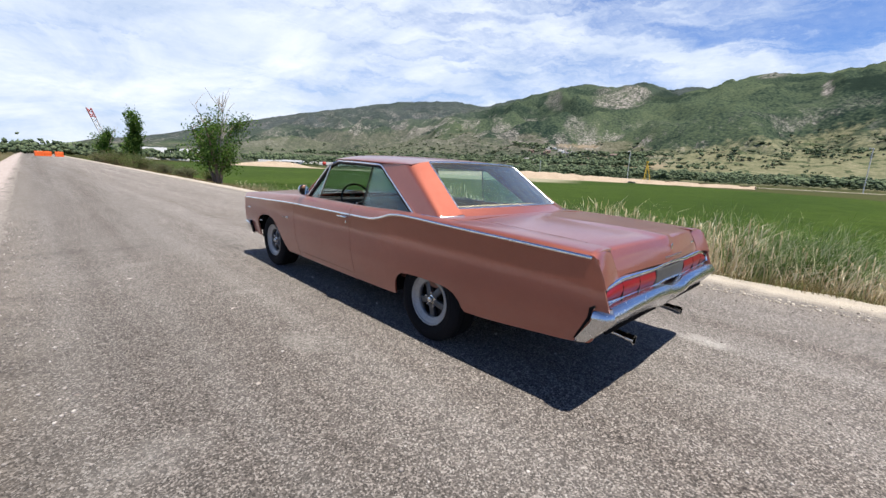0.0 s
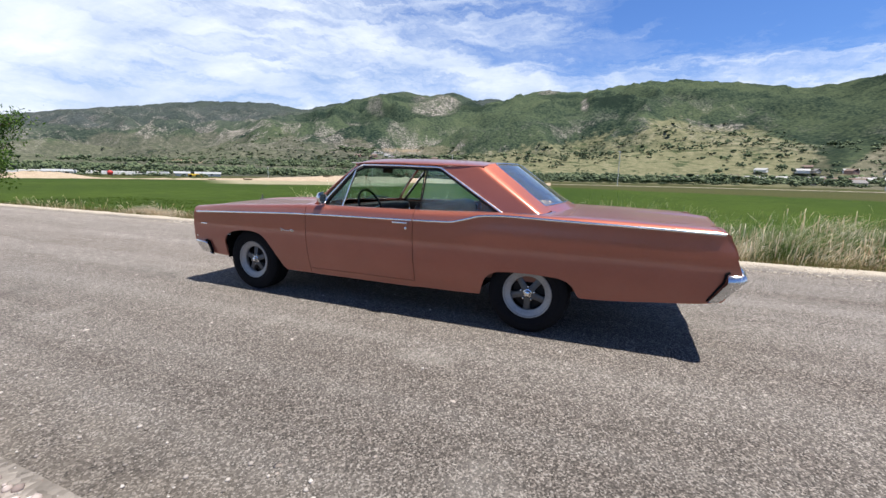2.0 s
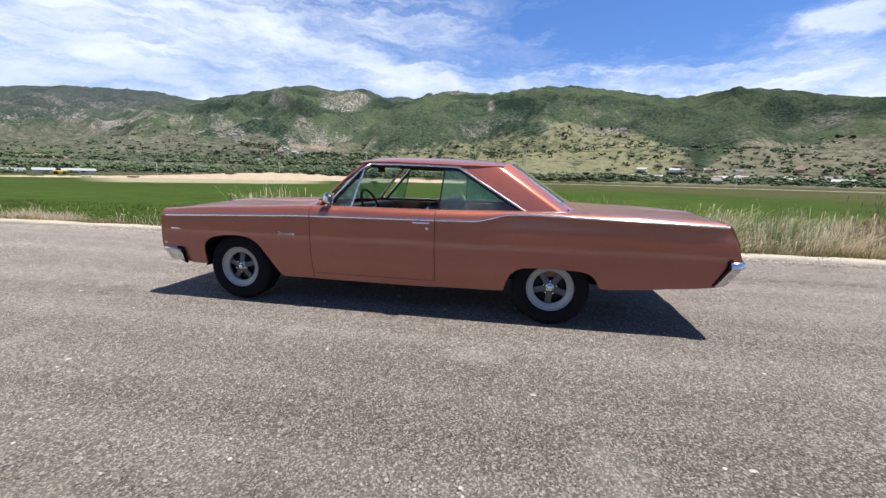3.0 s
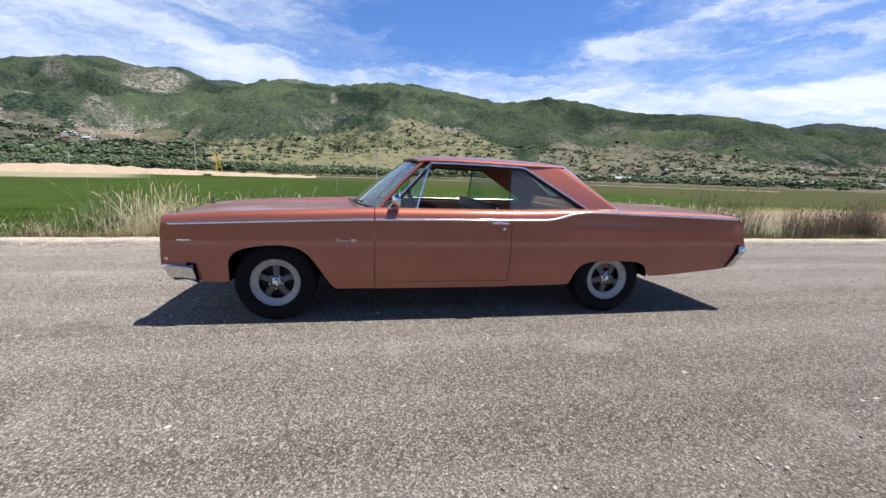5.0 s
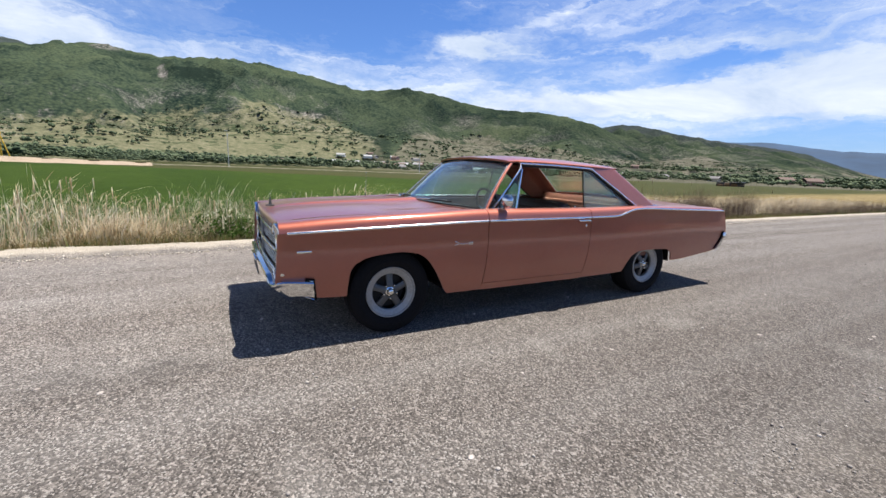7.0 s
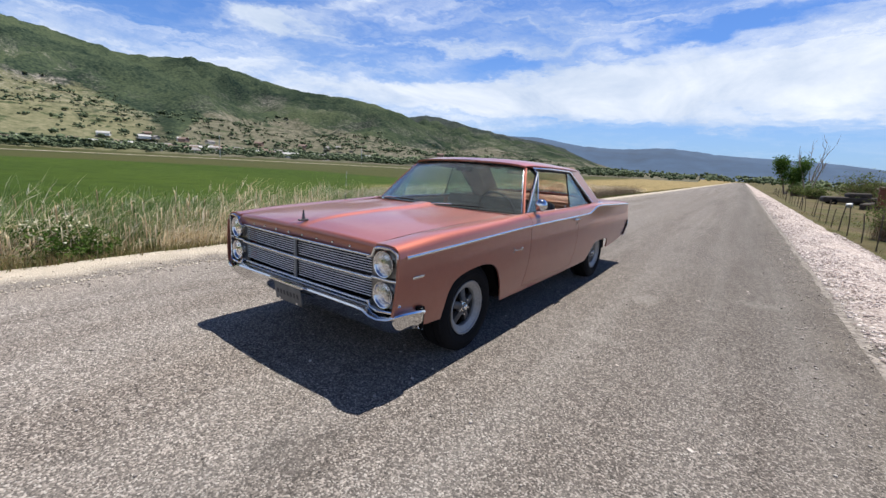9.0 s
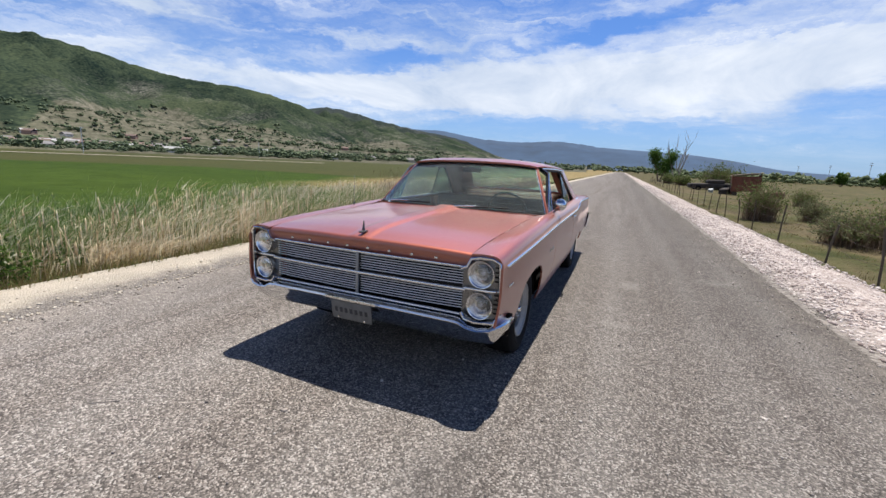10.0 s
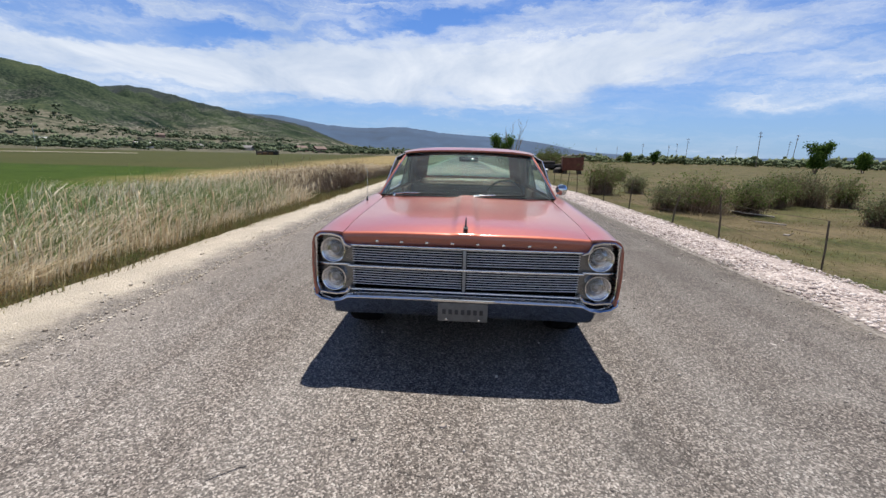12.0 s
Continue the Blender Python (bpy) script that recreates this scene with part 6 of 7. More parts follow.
def bonnet_z(x, y):
    t = (y - 0.80) / 1.5
    edge = TOP(y) - 0.004
    crown = 0.030 * (1 - (abs(x) / 0.78) ** 2)
    spine = 0.014 * max(0.0, min(1.0, (0.085 - abs(x)) / 0.03)) * (0.35 + 0.65 * min(1, (2.3 - y) / 0.3))
    dish = -0.010 * max(0.0, min(1.0, (abs(x) - 0.085) / 0.05)) * max(0.0, min(1.0, (0.70 - abs(x)) / 0.1)) * max(0, min(1, (1.75 - y) / 0.5))
    return edge + crown + spine + dish - 0.02 * max(0, t - 0.92) / 0.08 * (1 - abs(x))


def nose_y(x):
    return 2.345 - 0.035 * (x / 0.9) ** 2


XS = steps(-0.755, (-0.15, 12), (-0.05, 6), (0.05, 5), (0.15, 6), (0.755, 12))
g = []
for y in steps(0.94, (2.22, 26), (2.30, 5)):
    row = []
    for x in XS:
        xe = x * bonnet_edge(y)[0] / 0.755
        yy = y if y < 2.1 else 2.1 + (y - 2.1) * (nose_y(xe) - 0.02 - 2.1) / 0.2
        yy = yy if y > 1.05 else lerp(0.955 - 0.17 * (xe / 0.8) ** 2, 1.05, (y - 0.94) / 0.11)
        row.append((xe, yy, bonnet_z(xe, y)))
    g.append(row)
for k, (dy, dz) in enumerate(((0.013, -0.010), (0.018, -0.03), (0.012, -0.058), (0.0, -0.082))):
    row = []
    for x in XS:
        z0 = bonnet_z(x, 2.30)
        row.append((x, nose_y(x) - 0.02 + dy, z0 + dz * (1 + 0.1 * abs(x))))
    g.append(row)
v, f = sheet(g, (0, 1.6, 0.3))
link_mesh("bonnet", v, f, PAINT, car, "copper bonnet with a raised centre spine", sharp=50, solid=0.012)

# nose panels between bonnet edge and wing, over the lamps
for side in (-1, 1):
    g = []
    for k, (dy, z) in enumerate(((-0.045, None), (-0.012, -0.006), (0.0, -0.022))):
        row = []
        for i in range(7):
            x = lerp(0.757, 0.945, i / 6)
            top = lerp(TOP(2.30) - 0.003, TOP(2.30), min(1, i / 4)) - (0.0 if i < 5 else 0.02 * (i - 4))
            row.append((side * x, nose_y(x) + dy - 0.012 * i / 6, top + (z or 0)))
        g.append(row)
    v, f = sheet(g, (0, 2.1, 0.5))
    link_mesh("nose_panel", v, f, PAINT, car, solid=0.012)


def boot_z(x, y):
    fall = max(0.0, (-2.62 - y) / 0.21)
    hump = 0.016 * (1 - (abs(x) / 0.72) ** 2) + 0.010 * max(0, 1 - abs(x) / 0.10) * min(1, max(0, (-1.9 - y) / 0.6))
    return TOP(y) + 0.004 + hump - 0.012 * fall**2


XB = steps(-0.715, (-0.12, 12), (0.12, 8), (0.715, 12))
g = []
for y in steps(-1.80, (-2.62, 14), (-2.80, 6)):
    g.append([(x, y - 0.06 * (1 - (abs(x) / 0.715) ** 1.3) * (-1.8 - y) / 1.0, boot_z(x, y)) for x in XB])
for dy, dz in ((-0.012, -0.012), (-0.035, -0.055), (-0.06, -0.105), (-0.072, -0.145)):
    g.append([(x, -2.80 - 0.06 * (1 - (abs(x) / 0.715) ** 1.3) + dy, boot_z(x, -2.80) + dz + 0.0 * x) for x in XB])
v, f = sheet(g, (0, -2.3, 0.4))
link_mesh("boot_lid", v, f, PAINT, car, "copper boot lid with a falling rear face", sharp=50, solid=0.012)
# body corner beside the boot lid's rear face
for side in (-1, 1):
    g = []
    for i in range(7):
        x = lerp(0.719, 0.936, i / 6)
        zt = lerp(TOP(-2.8) + 0.004, TRIM(-2.84) + 0.012, (i / 6) ** 5)
        y0 = lerp(-2.80, -2.835, i / 6)
        g.append([(side * x, y0 + dy, zt + dz) for dy, dz in ((0.03, 0.004), (0.012, 0.001), (-0.004, -0.009), (-0.015, -0.024), (-0.032, -0.055), (-0.058, -0.105), (-0.078, -0.165))])
    v, f = sheet(g, (0, -2.5, 0.6))
    link_mesh("tail_corner", v, f, PAINT, car, sharp=75, solid=0.012)
# panel below the rear window
g = []
for y in steps(-1.50, (-1.795, 8)):
    g.append([(x, y, TOP(y) + 0.004 + 0.016 * (1 - (abs(x) / 0.86) ** 2)) for x in linspace(-0.865, 0.865, 19)])
v, f = sheet(g, (0, -1.6, 0.4))
link_mesh("rear_deck", v, f, PAINT, car, sharp=50, solid=0.01)
# cowl in front of the windscreen
g = []
for t in linspace(0, 1, 5):
    g.append([(x, lerp(0.70 + 0.22 * (1 - (x / 0.86) ** 2), 0.80 + 0.155 * (1 - (x / 0.86) ** 2), t) - 0.0, lerp(0.958, 0.966, t) + 0.020 * (1 - (x / 0.86) ** 2)) for x in linspace(-0.86, 0.86, 23)])
v, f = sheet(g, (0, 0.8, 0.4))
link_mesh("cowl_panel", v, f, PAINT, car, sharp=50, solid=0.01)

# roof and rear pillars
RAIL_X = curve_through([(-1.06, 0.735), (-0.7, 0.762), (-0.1, 0.748), (0.30, 0.672)])
RAIL_Z = curve_through([(-1.06, 1.362), (-0.7, 1.370), (-0.1, 1.386), (0.18, 1.388), (0.30, 1.380)])
CROWN = curve_through([(-1.16, 1.398), (-0.9, 1.424), (-0.4, 1.446), (0.0, 1.450), (0.25, 1.436), (0.40, 1.412)])
g = []
for y in steps(-1.06, (-0.7, 8), (0.30, 18)):
    xr, zr, zc = RAIL_X(y), RAIL_Z(y), CROWN(y + (0.08 if y > 0.2 else 0) - (0.08 * max(0, (-0.8 - y) / 0.26)))
    row = []
    for u in linspace(-1, 1, 33):
        s = math.sin(math.pi / 2 * u)
        q = abs(s)
        z = zr + (zc - zr) * (1 - q**3) ** 0.72
        bow = (1 - s * s) * (0.09 * max(0, (y - 0.0) / 0.3) ** 2 - 0.09 * max(0, (-0.75 - y) / 0.31) ** 2)
        row.append((xr * s, y + bow, z))
    g.append(row)
v, f = sheet(g, (0, -0.4, 0.6))
link_mesh("roof", v, f, PAINT, car, sharp=50, solid=0.018)
v, f = sheet([[(x * 0.94, y, z - 0.035) for x, y, z in row] for row in g], (0, -0.4, 3))
link_mesh("headliner", v, f, HEADLINER, car, "copper-brown cloth headliner", sharp=180)


def pillar_c(s):
    """Points of the rear pillar at s from roof (0) to body (1): window edge, corner, rear-window edge."""
    a = Vector((lerp(0.757, 0.872, s), lerp(-0.665, -1.275, s), lerp(1.352, 0.972, s)))
    b = Vector((lerp(0.735, 0.878, s), lerp(-1.03, -1.60, s), lerp(1.366, 0.978, s)))
    c = Vector((lerp(0.585, 0.690, s), lerp(-1.115, -1.635, s), lerp(1.392, 1.006, s)))
    return a, b, c


for side in (-1, 1):
    g = []
    for s in linspace(0, 1, 13):
        a, b, c = pillar_c(s)
        row = [lerp(a, b, t) for t in (0, 0.2, 0.4, 0.6, 0.78)]
        for t in linspace(0, 1, 7):
            row.append(lerp(lerp(lerp(a, b, 0.86), b, t), lerp(b, lerp(b, c, 0.3), t), t))
        row += [lerp(b, c, t) for t in (0.5, 0.75, 1.0)]
        g.append([(side * p.x, p.y, p.z) for p in row])
    v, f = sheet(g, (0, -1.0, 1.0))
    link_mesh("rear_pillar", v, f, PAINT, car, sharp=60, solid=0.02)
    inner = [[(x * 0.93, y + 0.03, z - 0.02) for x, y, z in row] for row in g]
    v, f = sheet(inner, (side * 3, -1.0, 1.0))
    link_mesh("pillar_lining", v, f, HEADLINER, car, "copper-brown pillar lining", sharp=180)

# glass, 4 mm panes
WS = []
for s in linspace(0, 1, 13):
    row = []
    for q in linspace(-1, 1, 21):
        xb, xt = 0.862 * q, 0.652 * q
        yb, yt = 0.90 - 0.235 * q * q, 0.365 - 0.095 * q * q
        bow = 0.013 * 4 * s * (1 - s)
        row.append((lerp(xb, xt, s), lerp(yb, yt, s) + 0.62 * bow, lerp(0.966 + 0.012 * (1 - q * q), 1.372 + 0.030 * (1 - q * q), s) + 0.78 * bow))
    WS.append(row)
v, f = sheet(WS, (0, 0, 1.0))
windscreen = link_mesh("windscreen", v, f, SCREEN, car, "dark green-tinted curved windscreen", sharp=180, solid=0.004)
BL = []
for s in linspace(0, 0.885, 8):
    a, b, c = pillar_c(s)
    BL.append([(c.x * q, c.y - 0.06 * (1 - q * q) * lerp(0.8, 1.6, s), c.z + 0.012 * (1 - q * q) - 0.008) for q in linspace(-1, 1, 19)])
v, f = sheet(BL, (0, -1, 1.0))
backlight = link_mesh("rear_window", v, f, GLASS, car, "wide sloping rear window", sharp=180, solid=0.004)
g = []
for s in linspace(0.885, 1.03, 5):
    a, b, c = pillar_c(s)
    k = (s - 0.885) / 0.145
    g.append([(c.x * q, c.y - 0.06 * (1 - q * q) * lerp(0.8, 1.6, s) - 0.02 * k * k, c.z + 0.012 * (1 - q * q) - 0.006 - 0.002 * k) for q in linspace(-1.0, 1.0, 19)])
v, f = sheet(g, (0, -1, 0.8))
link_mesh("rear_scuttle", v, f, PAINT, car, sharp=180, solid=0.008)
panes = [windscreen, backlight]


def side_x(z):
    return lerp(0.864, 0.766, (z - 0.962) / 0.39)


def side_pane(name, corners):
    for side in (-1, 1):
        a, b, c, d = corners
        g = []
        for i in linspace(0, 1, 5):
            g.append([(side * (side_x(lerp(lerp(a[1], b[1], j), lerp(d[1], c[1], j), i)) - 0.012), lerp(lerp(a[0], b[0], j), lerp(d[0], c[0], j), i), lerp(lerp(a[1], b[1], j), lerp(d[1], c[1], j), i)) for j in linspace(0, 1, 5)])
        v, f = sheet(g, (0, -0.3, 1.1))
        panes.append(link_mesh(name, v, f, GLASS, car, "", sharp=180, solid=0.004))


side_pane("vent_window", ((0.56, 0.958), (0.330, 0.958), (0.226, 1.314), (0.236, 1.318)))
side_pane("quarter_window", ((-0.512, 0.962), (-1.255, 0.970), (-0.675, 1.335), (-0.540, 1.338)))
for p_ in panes:
    p_.visible_shadow = False


def trim_strip(name, path, w_, h_, mat=None, both=True, up=(0, 0, 1), label="", closed=False, section=None):
    for side in ((-1, 1) if both else (1,)):
        u = [(side * q[0], q[1], q[2]) for q in up] if isinstance(up, list) else (side * up[0], up[1], up[2])
        v, f = sweep([(side * x, y, z) for x, y, z in path], section or rect(w_, h_), u, closed)
        bm = bmesh.new()
        vs = [bm.verts.new(q) for q in v]
        for q in f:
            bm.faces.new([vs[i] for i in q])
        bmesh.ops.recalc_face_normals(bm, faces=bm.faces)
        part(name, bm, mat or STAINLESS, car, label, sharp=40)


def belt(y0, y1, n):
    return [(flank(y, TRIM(y)) + 0.001, lean_end(y, TRIM(y)), TRIM(y)) for y in linspace(y0, y1, n)]


for y0, y1, n in ((0.697, 2.27, 20), (-0.494, 0.684, 14), (-2.82, -0.506, 44)):
    trim_strip("belt_moulding", belt(y0, y1, n), 0.014, 0.022, label="bright belt moulding", section=ring(0.0105, 12))
sill = [(side_x(0.965) + 0.004, y, 0.965) for y in linspace(-1.25, 0.56, 12)]
trim_strip("window_sill_trim", sill, 0.016, 0.012)
frame_path = [(side_x(z) + 0.006, y, z) for y, z in ((0.585, 0.965), (0.47, 1.085), (0.36, 1.20), (0.245, 1.32))] + [(RAIL_X(y) + 0.006, y, RAIL_Z(y) - 0.022) for y in (0.19, 0.05, -0.15, -0.35, -0.52, -0.63)] + [(lerp(0.760, 0.876, s), lerp(-0.672, -1.285, s), lerp(1.343, 0.972, s)) for s in (0.0, 0.25, 0.5, 0.75, 1.0)]
trim_strip("drip_moulding", frame_path, 0.016, 0.016, up=(1, 0, 0.3), label="bright drip moulding")
trim_strip("weather_seal", [(x - 0.012, y * 0.985 - 0.004, z - 0.018) for x, y, z in frame_path], 0.020, 0.030, BLACK, up=(1, 0, 0.3), label="black rubber seal")
trim_strip("vent_post", [(side_x(z) - 0.004, y, z) for y, z in ((0.330, 0.958), (0.278, 1.135), (0.224, 1.316))], 0.016, 0.016, up=(1, 0, 0))
trim_strip("quarter_window_edge", [(side_x(z) - 0.006, y, z) for y, z in ((-0.508, 0.962), (-0.522, 1.13), (-0.54, 1.336))], 0.012, 0.013, BLACK, up=(1, 0, 0))
pillar_path = [q[-1] for q in WS]
trim_strip("windscreen_pillar", [(x + 0.008, y - 0.014, z) for x, y, z in pillar_path], 0.022, 0.026, PAINT, up=(0.7, 0.7, 0.2))
trim_strip("windscreen_trim", [(x - 0.004, y + 0.002, z + 0.002) for x, y, z in pillar_path], 0.010, 0.010, up=(0.4, 0.8, 0.4), section=ring(0.0042, 10))
trim_strip("windscreen_top_trim", [(x, y + 0.004, z + 0.004) for x, y, z in WS[-1]], 0.034, 0.016, BLACK, both=False, up=(0, 0.7, 0.7))
trim_strip("windscreen_base_trim", [(x, y + 0.008, z + 0.002) for x, y, z in WS[0]], 0.012, 0.010, BLACK, both=False, up=(0, 0.6, 0.8), section=ring(0.005, 10))
trim_strip("rear_window_trim", [BL[i][-1] for i in range(8)], 0.018, 0.014, up=(0.3, -0.7, 0.5))
trim_strip("rear_window_top_trim", [(x, y, z + 0.004) for x, y, z in BL[0]], 0.016, 0.012, both=False, up=(0, -0.6, 0.8))
trim_strip("rear_window_base_trim", [(x, y - 0.004, z) for x, y, z in BL[-1]], 0.014, 0.010, both=False, up=(0, -0.5, 0.8))
trim_strip("rear_deck_trim", [(x, y - 0.008, z - 0.004) for x, y, z in g[-1]], 0.026, 0.012, both=False, up=(0, -0.2, 1))
trim_strip("pillar_base_trim", [(0.885, -1.27, 0.978), (0.888, -1.45, 0.983), (0.885, -1.60, 0.985), (0.80, -1.645, 0.992), (0.70, -1.665, 0.998)], 0.014, 0.012)

# front: lamp bezels, grille, headlamps
FY = 2.315
bez = [(0.705, 0.800), (0.742, 0.815), (0.765, 0.862), (0.82, 0.876), (0.89, 0.874), (0.928, 0.850), (0.938, 0.70), (0.936, 0.545), (0.912, 0.500), (0.80, 0.492), (0.74, 0.505), (0.715, 0.540)]
trim_strip("lamp_bezel", [(x, FY + 0.012 - 0.028 * (max(0, x - 0.85) / 0.1) ** 2, z) for x, z in bez], 0.018, 0.030, CHROME, up=(0, 1, 0), label="chrome lamp surround")
for side in (-1, 1):
    g = [[(side * x, FY - 0.024 - 0.03 * (max(0, x - 0.85) / 0.1) ** 2, z) for x in linspace(0.70, 0.936, 8)] for z in linspace(0.495, 0.874, 6)]
    v, f = sheet(g, (0, 1.5, 0.7))
    link_mesh("lamp_panel", v, f, LAMP_METAL, car, solid=0.01)
    for z in linspace(0.55, 0.845, 12):
        if abs(z - 0.69) > 0.03:
            bm = box_bm((0.034, 0.012, 0.009), (side * 0.911, FY - 0.030, z), 0.003)
            part("side_louvre", bm, BLACK, car)
    for z in (0.775, 0.590):
        shell = [(-0.09, 0.02), (-0.085, 0.055), (-0.05, 0.075), (0.0, 0.082), (0.014, 0.090), (0.022, 0.088), (0.020, 0.080), (0.004, 0.074)]
        v, f = lathe(shell, 40, "y")
        lamp = link_mesh("headlamp", v, f, CHROME, car, "round headlamp in a chrome ring", sharp=60, at=pose(side * 0.822, FY - 0.012, z) @ Matrix.Diagonal((0.89, 1, 0.89, 1)))
        v, f = lathe([(0.024, 0.0005), (0.022, 0.025), (0.016, 0.05), (0.004, 0.0745), (-0.002, 0.0745), (0.010, 0.05), (0.016, 0.025), (0.018, 0.0005)], 40, "y")
        lens = link_mesh("lens", v, f, LAMP_GLASS, lamp, "clear ribbed lamp glass", sharp=60)
        lens.visible_shadow = False
        v, f = lathe([(-0.016, 0.001), (-0.014, 0.03), (-0.006, 0.058), (0.004, 0.073)], 32, "y")
        link_mesh("reflector", v, f, REFLECTOR, lamp, "silver reflector", sharp=180)
        v, f = lathe([(-0.004, 0.001), (-0.006, 0.014), (-0.016, 0.016)], 16, "y")
        link_mesh("bulb_shield", v, f, CLEAR_LENS, lamp)

part("grille_shadow_box", box_bm((1.42, 0.02, 0.28), (0, FY - 0.10, 0.672), 0.004), BLACK, car, "black grille backing")
for x0, x1 in ((-0.705, -0.016), (0.016, 0.705)):
    for k in range(7):
        for base in (0.556, 0.703):
            z = base + k * 0.0158
            pts = [(x, FY - 0.018 + 0.028 * (1 - (x / 0.72) ** 2), z) for x in linspace(x0, x1, 7)]
            v, f = sweep(pts, [(-0.003, -0.0018), (-0.001, -0.0026), (0.003, -0.0018), (0.0035, 0.0014), (0.001, 0.0022), (-0.002, 0.0014)])
            link_mesh("grille_bar", v, f, GRILLE_SILVER, car, sharp=60)
for z, h_ in ((0.812, 0.016), (0.677, 0.020), (0.532, 0.016)):
    pts = [(x, FY - 0.004 + 0.028 * (1 - (x / 0.72) ** 2), z - (0.010 if z < 0.6 else 0.004) * (abs(x) / 0.72) ** 2) for x in linspace(-0.73, 0.73, 23)]
    v, f = sweep(pts, rect(0.026, h_))
    link_mesh("grille_rail", v, f, CHROME, car, "chrome grille rail", sharp=50)
part("grille_centre_bar", box_bm((0.022, 0.020, 0.27), (0, FY + 0.026, 0.672), 0.007), CAST, car, "grey cast grille bar")
for side in (-1, 1):
    pts = [(side * x, FY - 0.004 - 0.05 * (max(0, x - 0.85) / 0.1) ** 2, 0.682) for x in linspace(0.72, 0.934, 8)]
    v, f = sweep(pts, rect(0.02, 0.018))
    link_mesh("lamp_divider", v, f, CHROME, car, sharp=50)


# bumpers: a section carried round the end of the body
def bumper(name, rows, rake, label, rolled=False, metal=CHROME):
    """rows: (x, y, top, bottom, depth) from the middle outwards; mirrored. rake: how far the foot lies nearer the car."""
    full = [(-x, y, t, b, d) for x, y, t, b, d in reversed(rows[1:])] + list(rows)
    g = []
    n = len(full)
    for i, (x, y, t, b, d) in enumerate(full):
        xa, ya = full[max(0, i - 1)][:2]
        xb, yb = full[min(n - 1, i + 1)][:2]
        tang = Vector((xb - xa, yb - ya, 0)).normalized()
        out = Vector((tang.y, -tang.x, 0))
        if out.dot(Vector((x, y * 0.4, 0))) < 0:
            out = -out
        h = t - b
        pts = ((-d, t - 0.004), (-0.045, t), (-0.026, t - 0.004), (-0.008, t - 0.12 * h), (0.0, t - 0.22 * h), (0.0, t - 0.30 * h), (-0.006, t - 0.37 * h), (-0.010, t - 0.44 * h), (-0.012, t - 0.66 * h), (-0.018, b + 0.12 * h), (-0.03, b), (-d, b + 0.006))
        if rolled:
            # a narrow rolled lip over a face that turns under
            pts = ((-d, t - 0.004), (-0.045, t), (-0.022, t - 0.002), (-0.006, t - 0.05 * h), (0.0, t - 0.12 * h), (-0.003, t - 0.19 * h), (-0.013, t - 0.25 * h), (-0.017, t - 0.32 * h), (-0.026, t - 0.58 * h), (-0.044, b + 0.14 * h), (-0.062, b), (-d - 0.02, b + 0.006))
        s_ = -1 if y > 0 else 1
        lean = [s_ * rake * max(0.0, (t - z) / h - 0.3) / 0.7 for o, z in pts]
        g.append([(x + out.x * o, y + out.y * o + q, z) for (o, z), q in zip(pts, lean)])
    v, f = sheet(g, (0, 0, 0.5))
    return link_mesh(name, v, f, metal, car, label, sharp=38, solid=0.006)


bumper("front_bumper", [(0.0, 2.405, 0.520, 0.362, 0.12), (0.2, 2.403, 0.519, 0.362, 0.12), (0.45, 2.398, 0.516, 0.360, 0.12), (0.66, 2.392, 0.512, 0.356, 0.12), (0.72, 2.39, 0.507, 0.354, 0.12), (0.77, 2.385, 0.478, 0.352, 0.12), (0.83, 2.380, 0.470, 0.355, 0.12), (0.90, 2.365, 0.480, 0.355, 0.11), (0.945, 2.345, 0.505, 0.360, 0.10), (0.972, 2.30, 0.515, 0.368, 0.08), (0.982, 2.23, 0.510, 0.375, 0.05), (0.984, 2.15, 0.502, 0.360, 0.03), (0.980, 2.11, 0.494, 0.345, 0.02)], 0.03, "chrome front bumper with wrap-round ends", True)
bumper("rear_bumper", [(0.0, -3.005, 0.664, 0.470, 0.10), (0.10, -3.005, 0.667, 0.470, 0.10), (0.18, -3.00, 0.684, 0.480, 0.10), (0.4, -3.00, 0.694, 0.495, 0.10), (0.7, -2.995, 0.690, 0.490, 0.10), (0.85, -2.99, 0.682, 0.480, 0.10), (0.93, -2.975, 0.672, 0.465, 0.10), (0.956, -2.945, 0.662, 0.452, 0.07), (0.962, -2.90, 0.658, 0.442, 0.04), (0.963, -2.862, 0.654, 0.440, 0.02)], 0.10, "chrome rear bumper with wrap-round ends", metal=chrome_material("dull_chrome", 0.20, 0.66))
part("front_valance", box_bm((1.6, 0.08, 0.12), (0, 2.17, 0.42), 0.03), UNDER, car)

# tail: light panel, red lamps, mouldings, badges, exhausts
g = [[(x, -2.88 + 0.03 * (x / 0.93) ** 2 - 0.03 * (0.80 - z), z) for x in linspace(-0.925, 0.925, 15)] for z in linspace(0.60, 0.81, 5)]
v, f = sheet(g, (0, -2, 0.7))
link_mesh("tail_panel", v, f, PAINT, car, solid=0.01)
def tail_line(x):
    """Height of the moulding over the tail lamps."""
    return 0.786 + 0.012 * math.exp(-(x / 0.2) ** 4) - 0.048 * max(0.0, (abs(x) - 0.68) / 0.24) ** 1.6


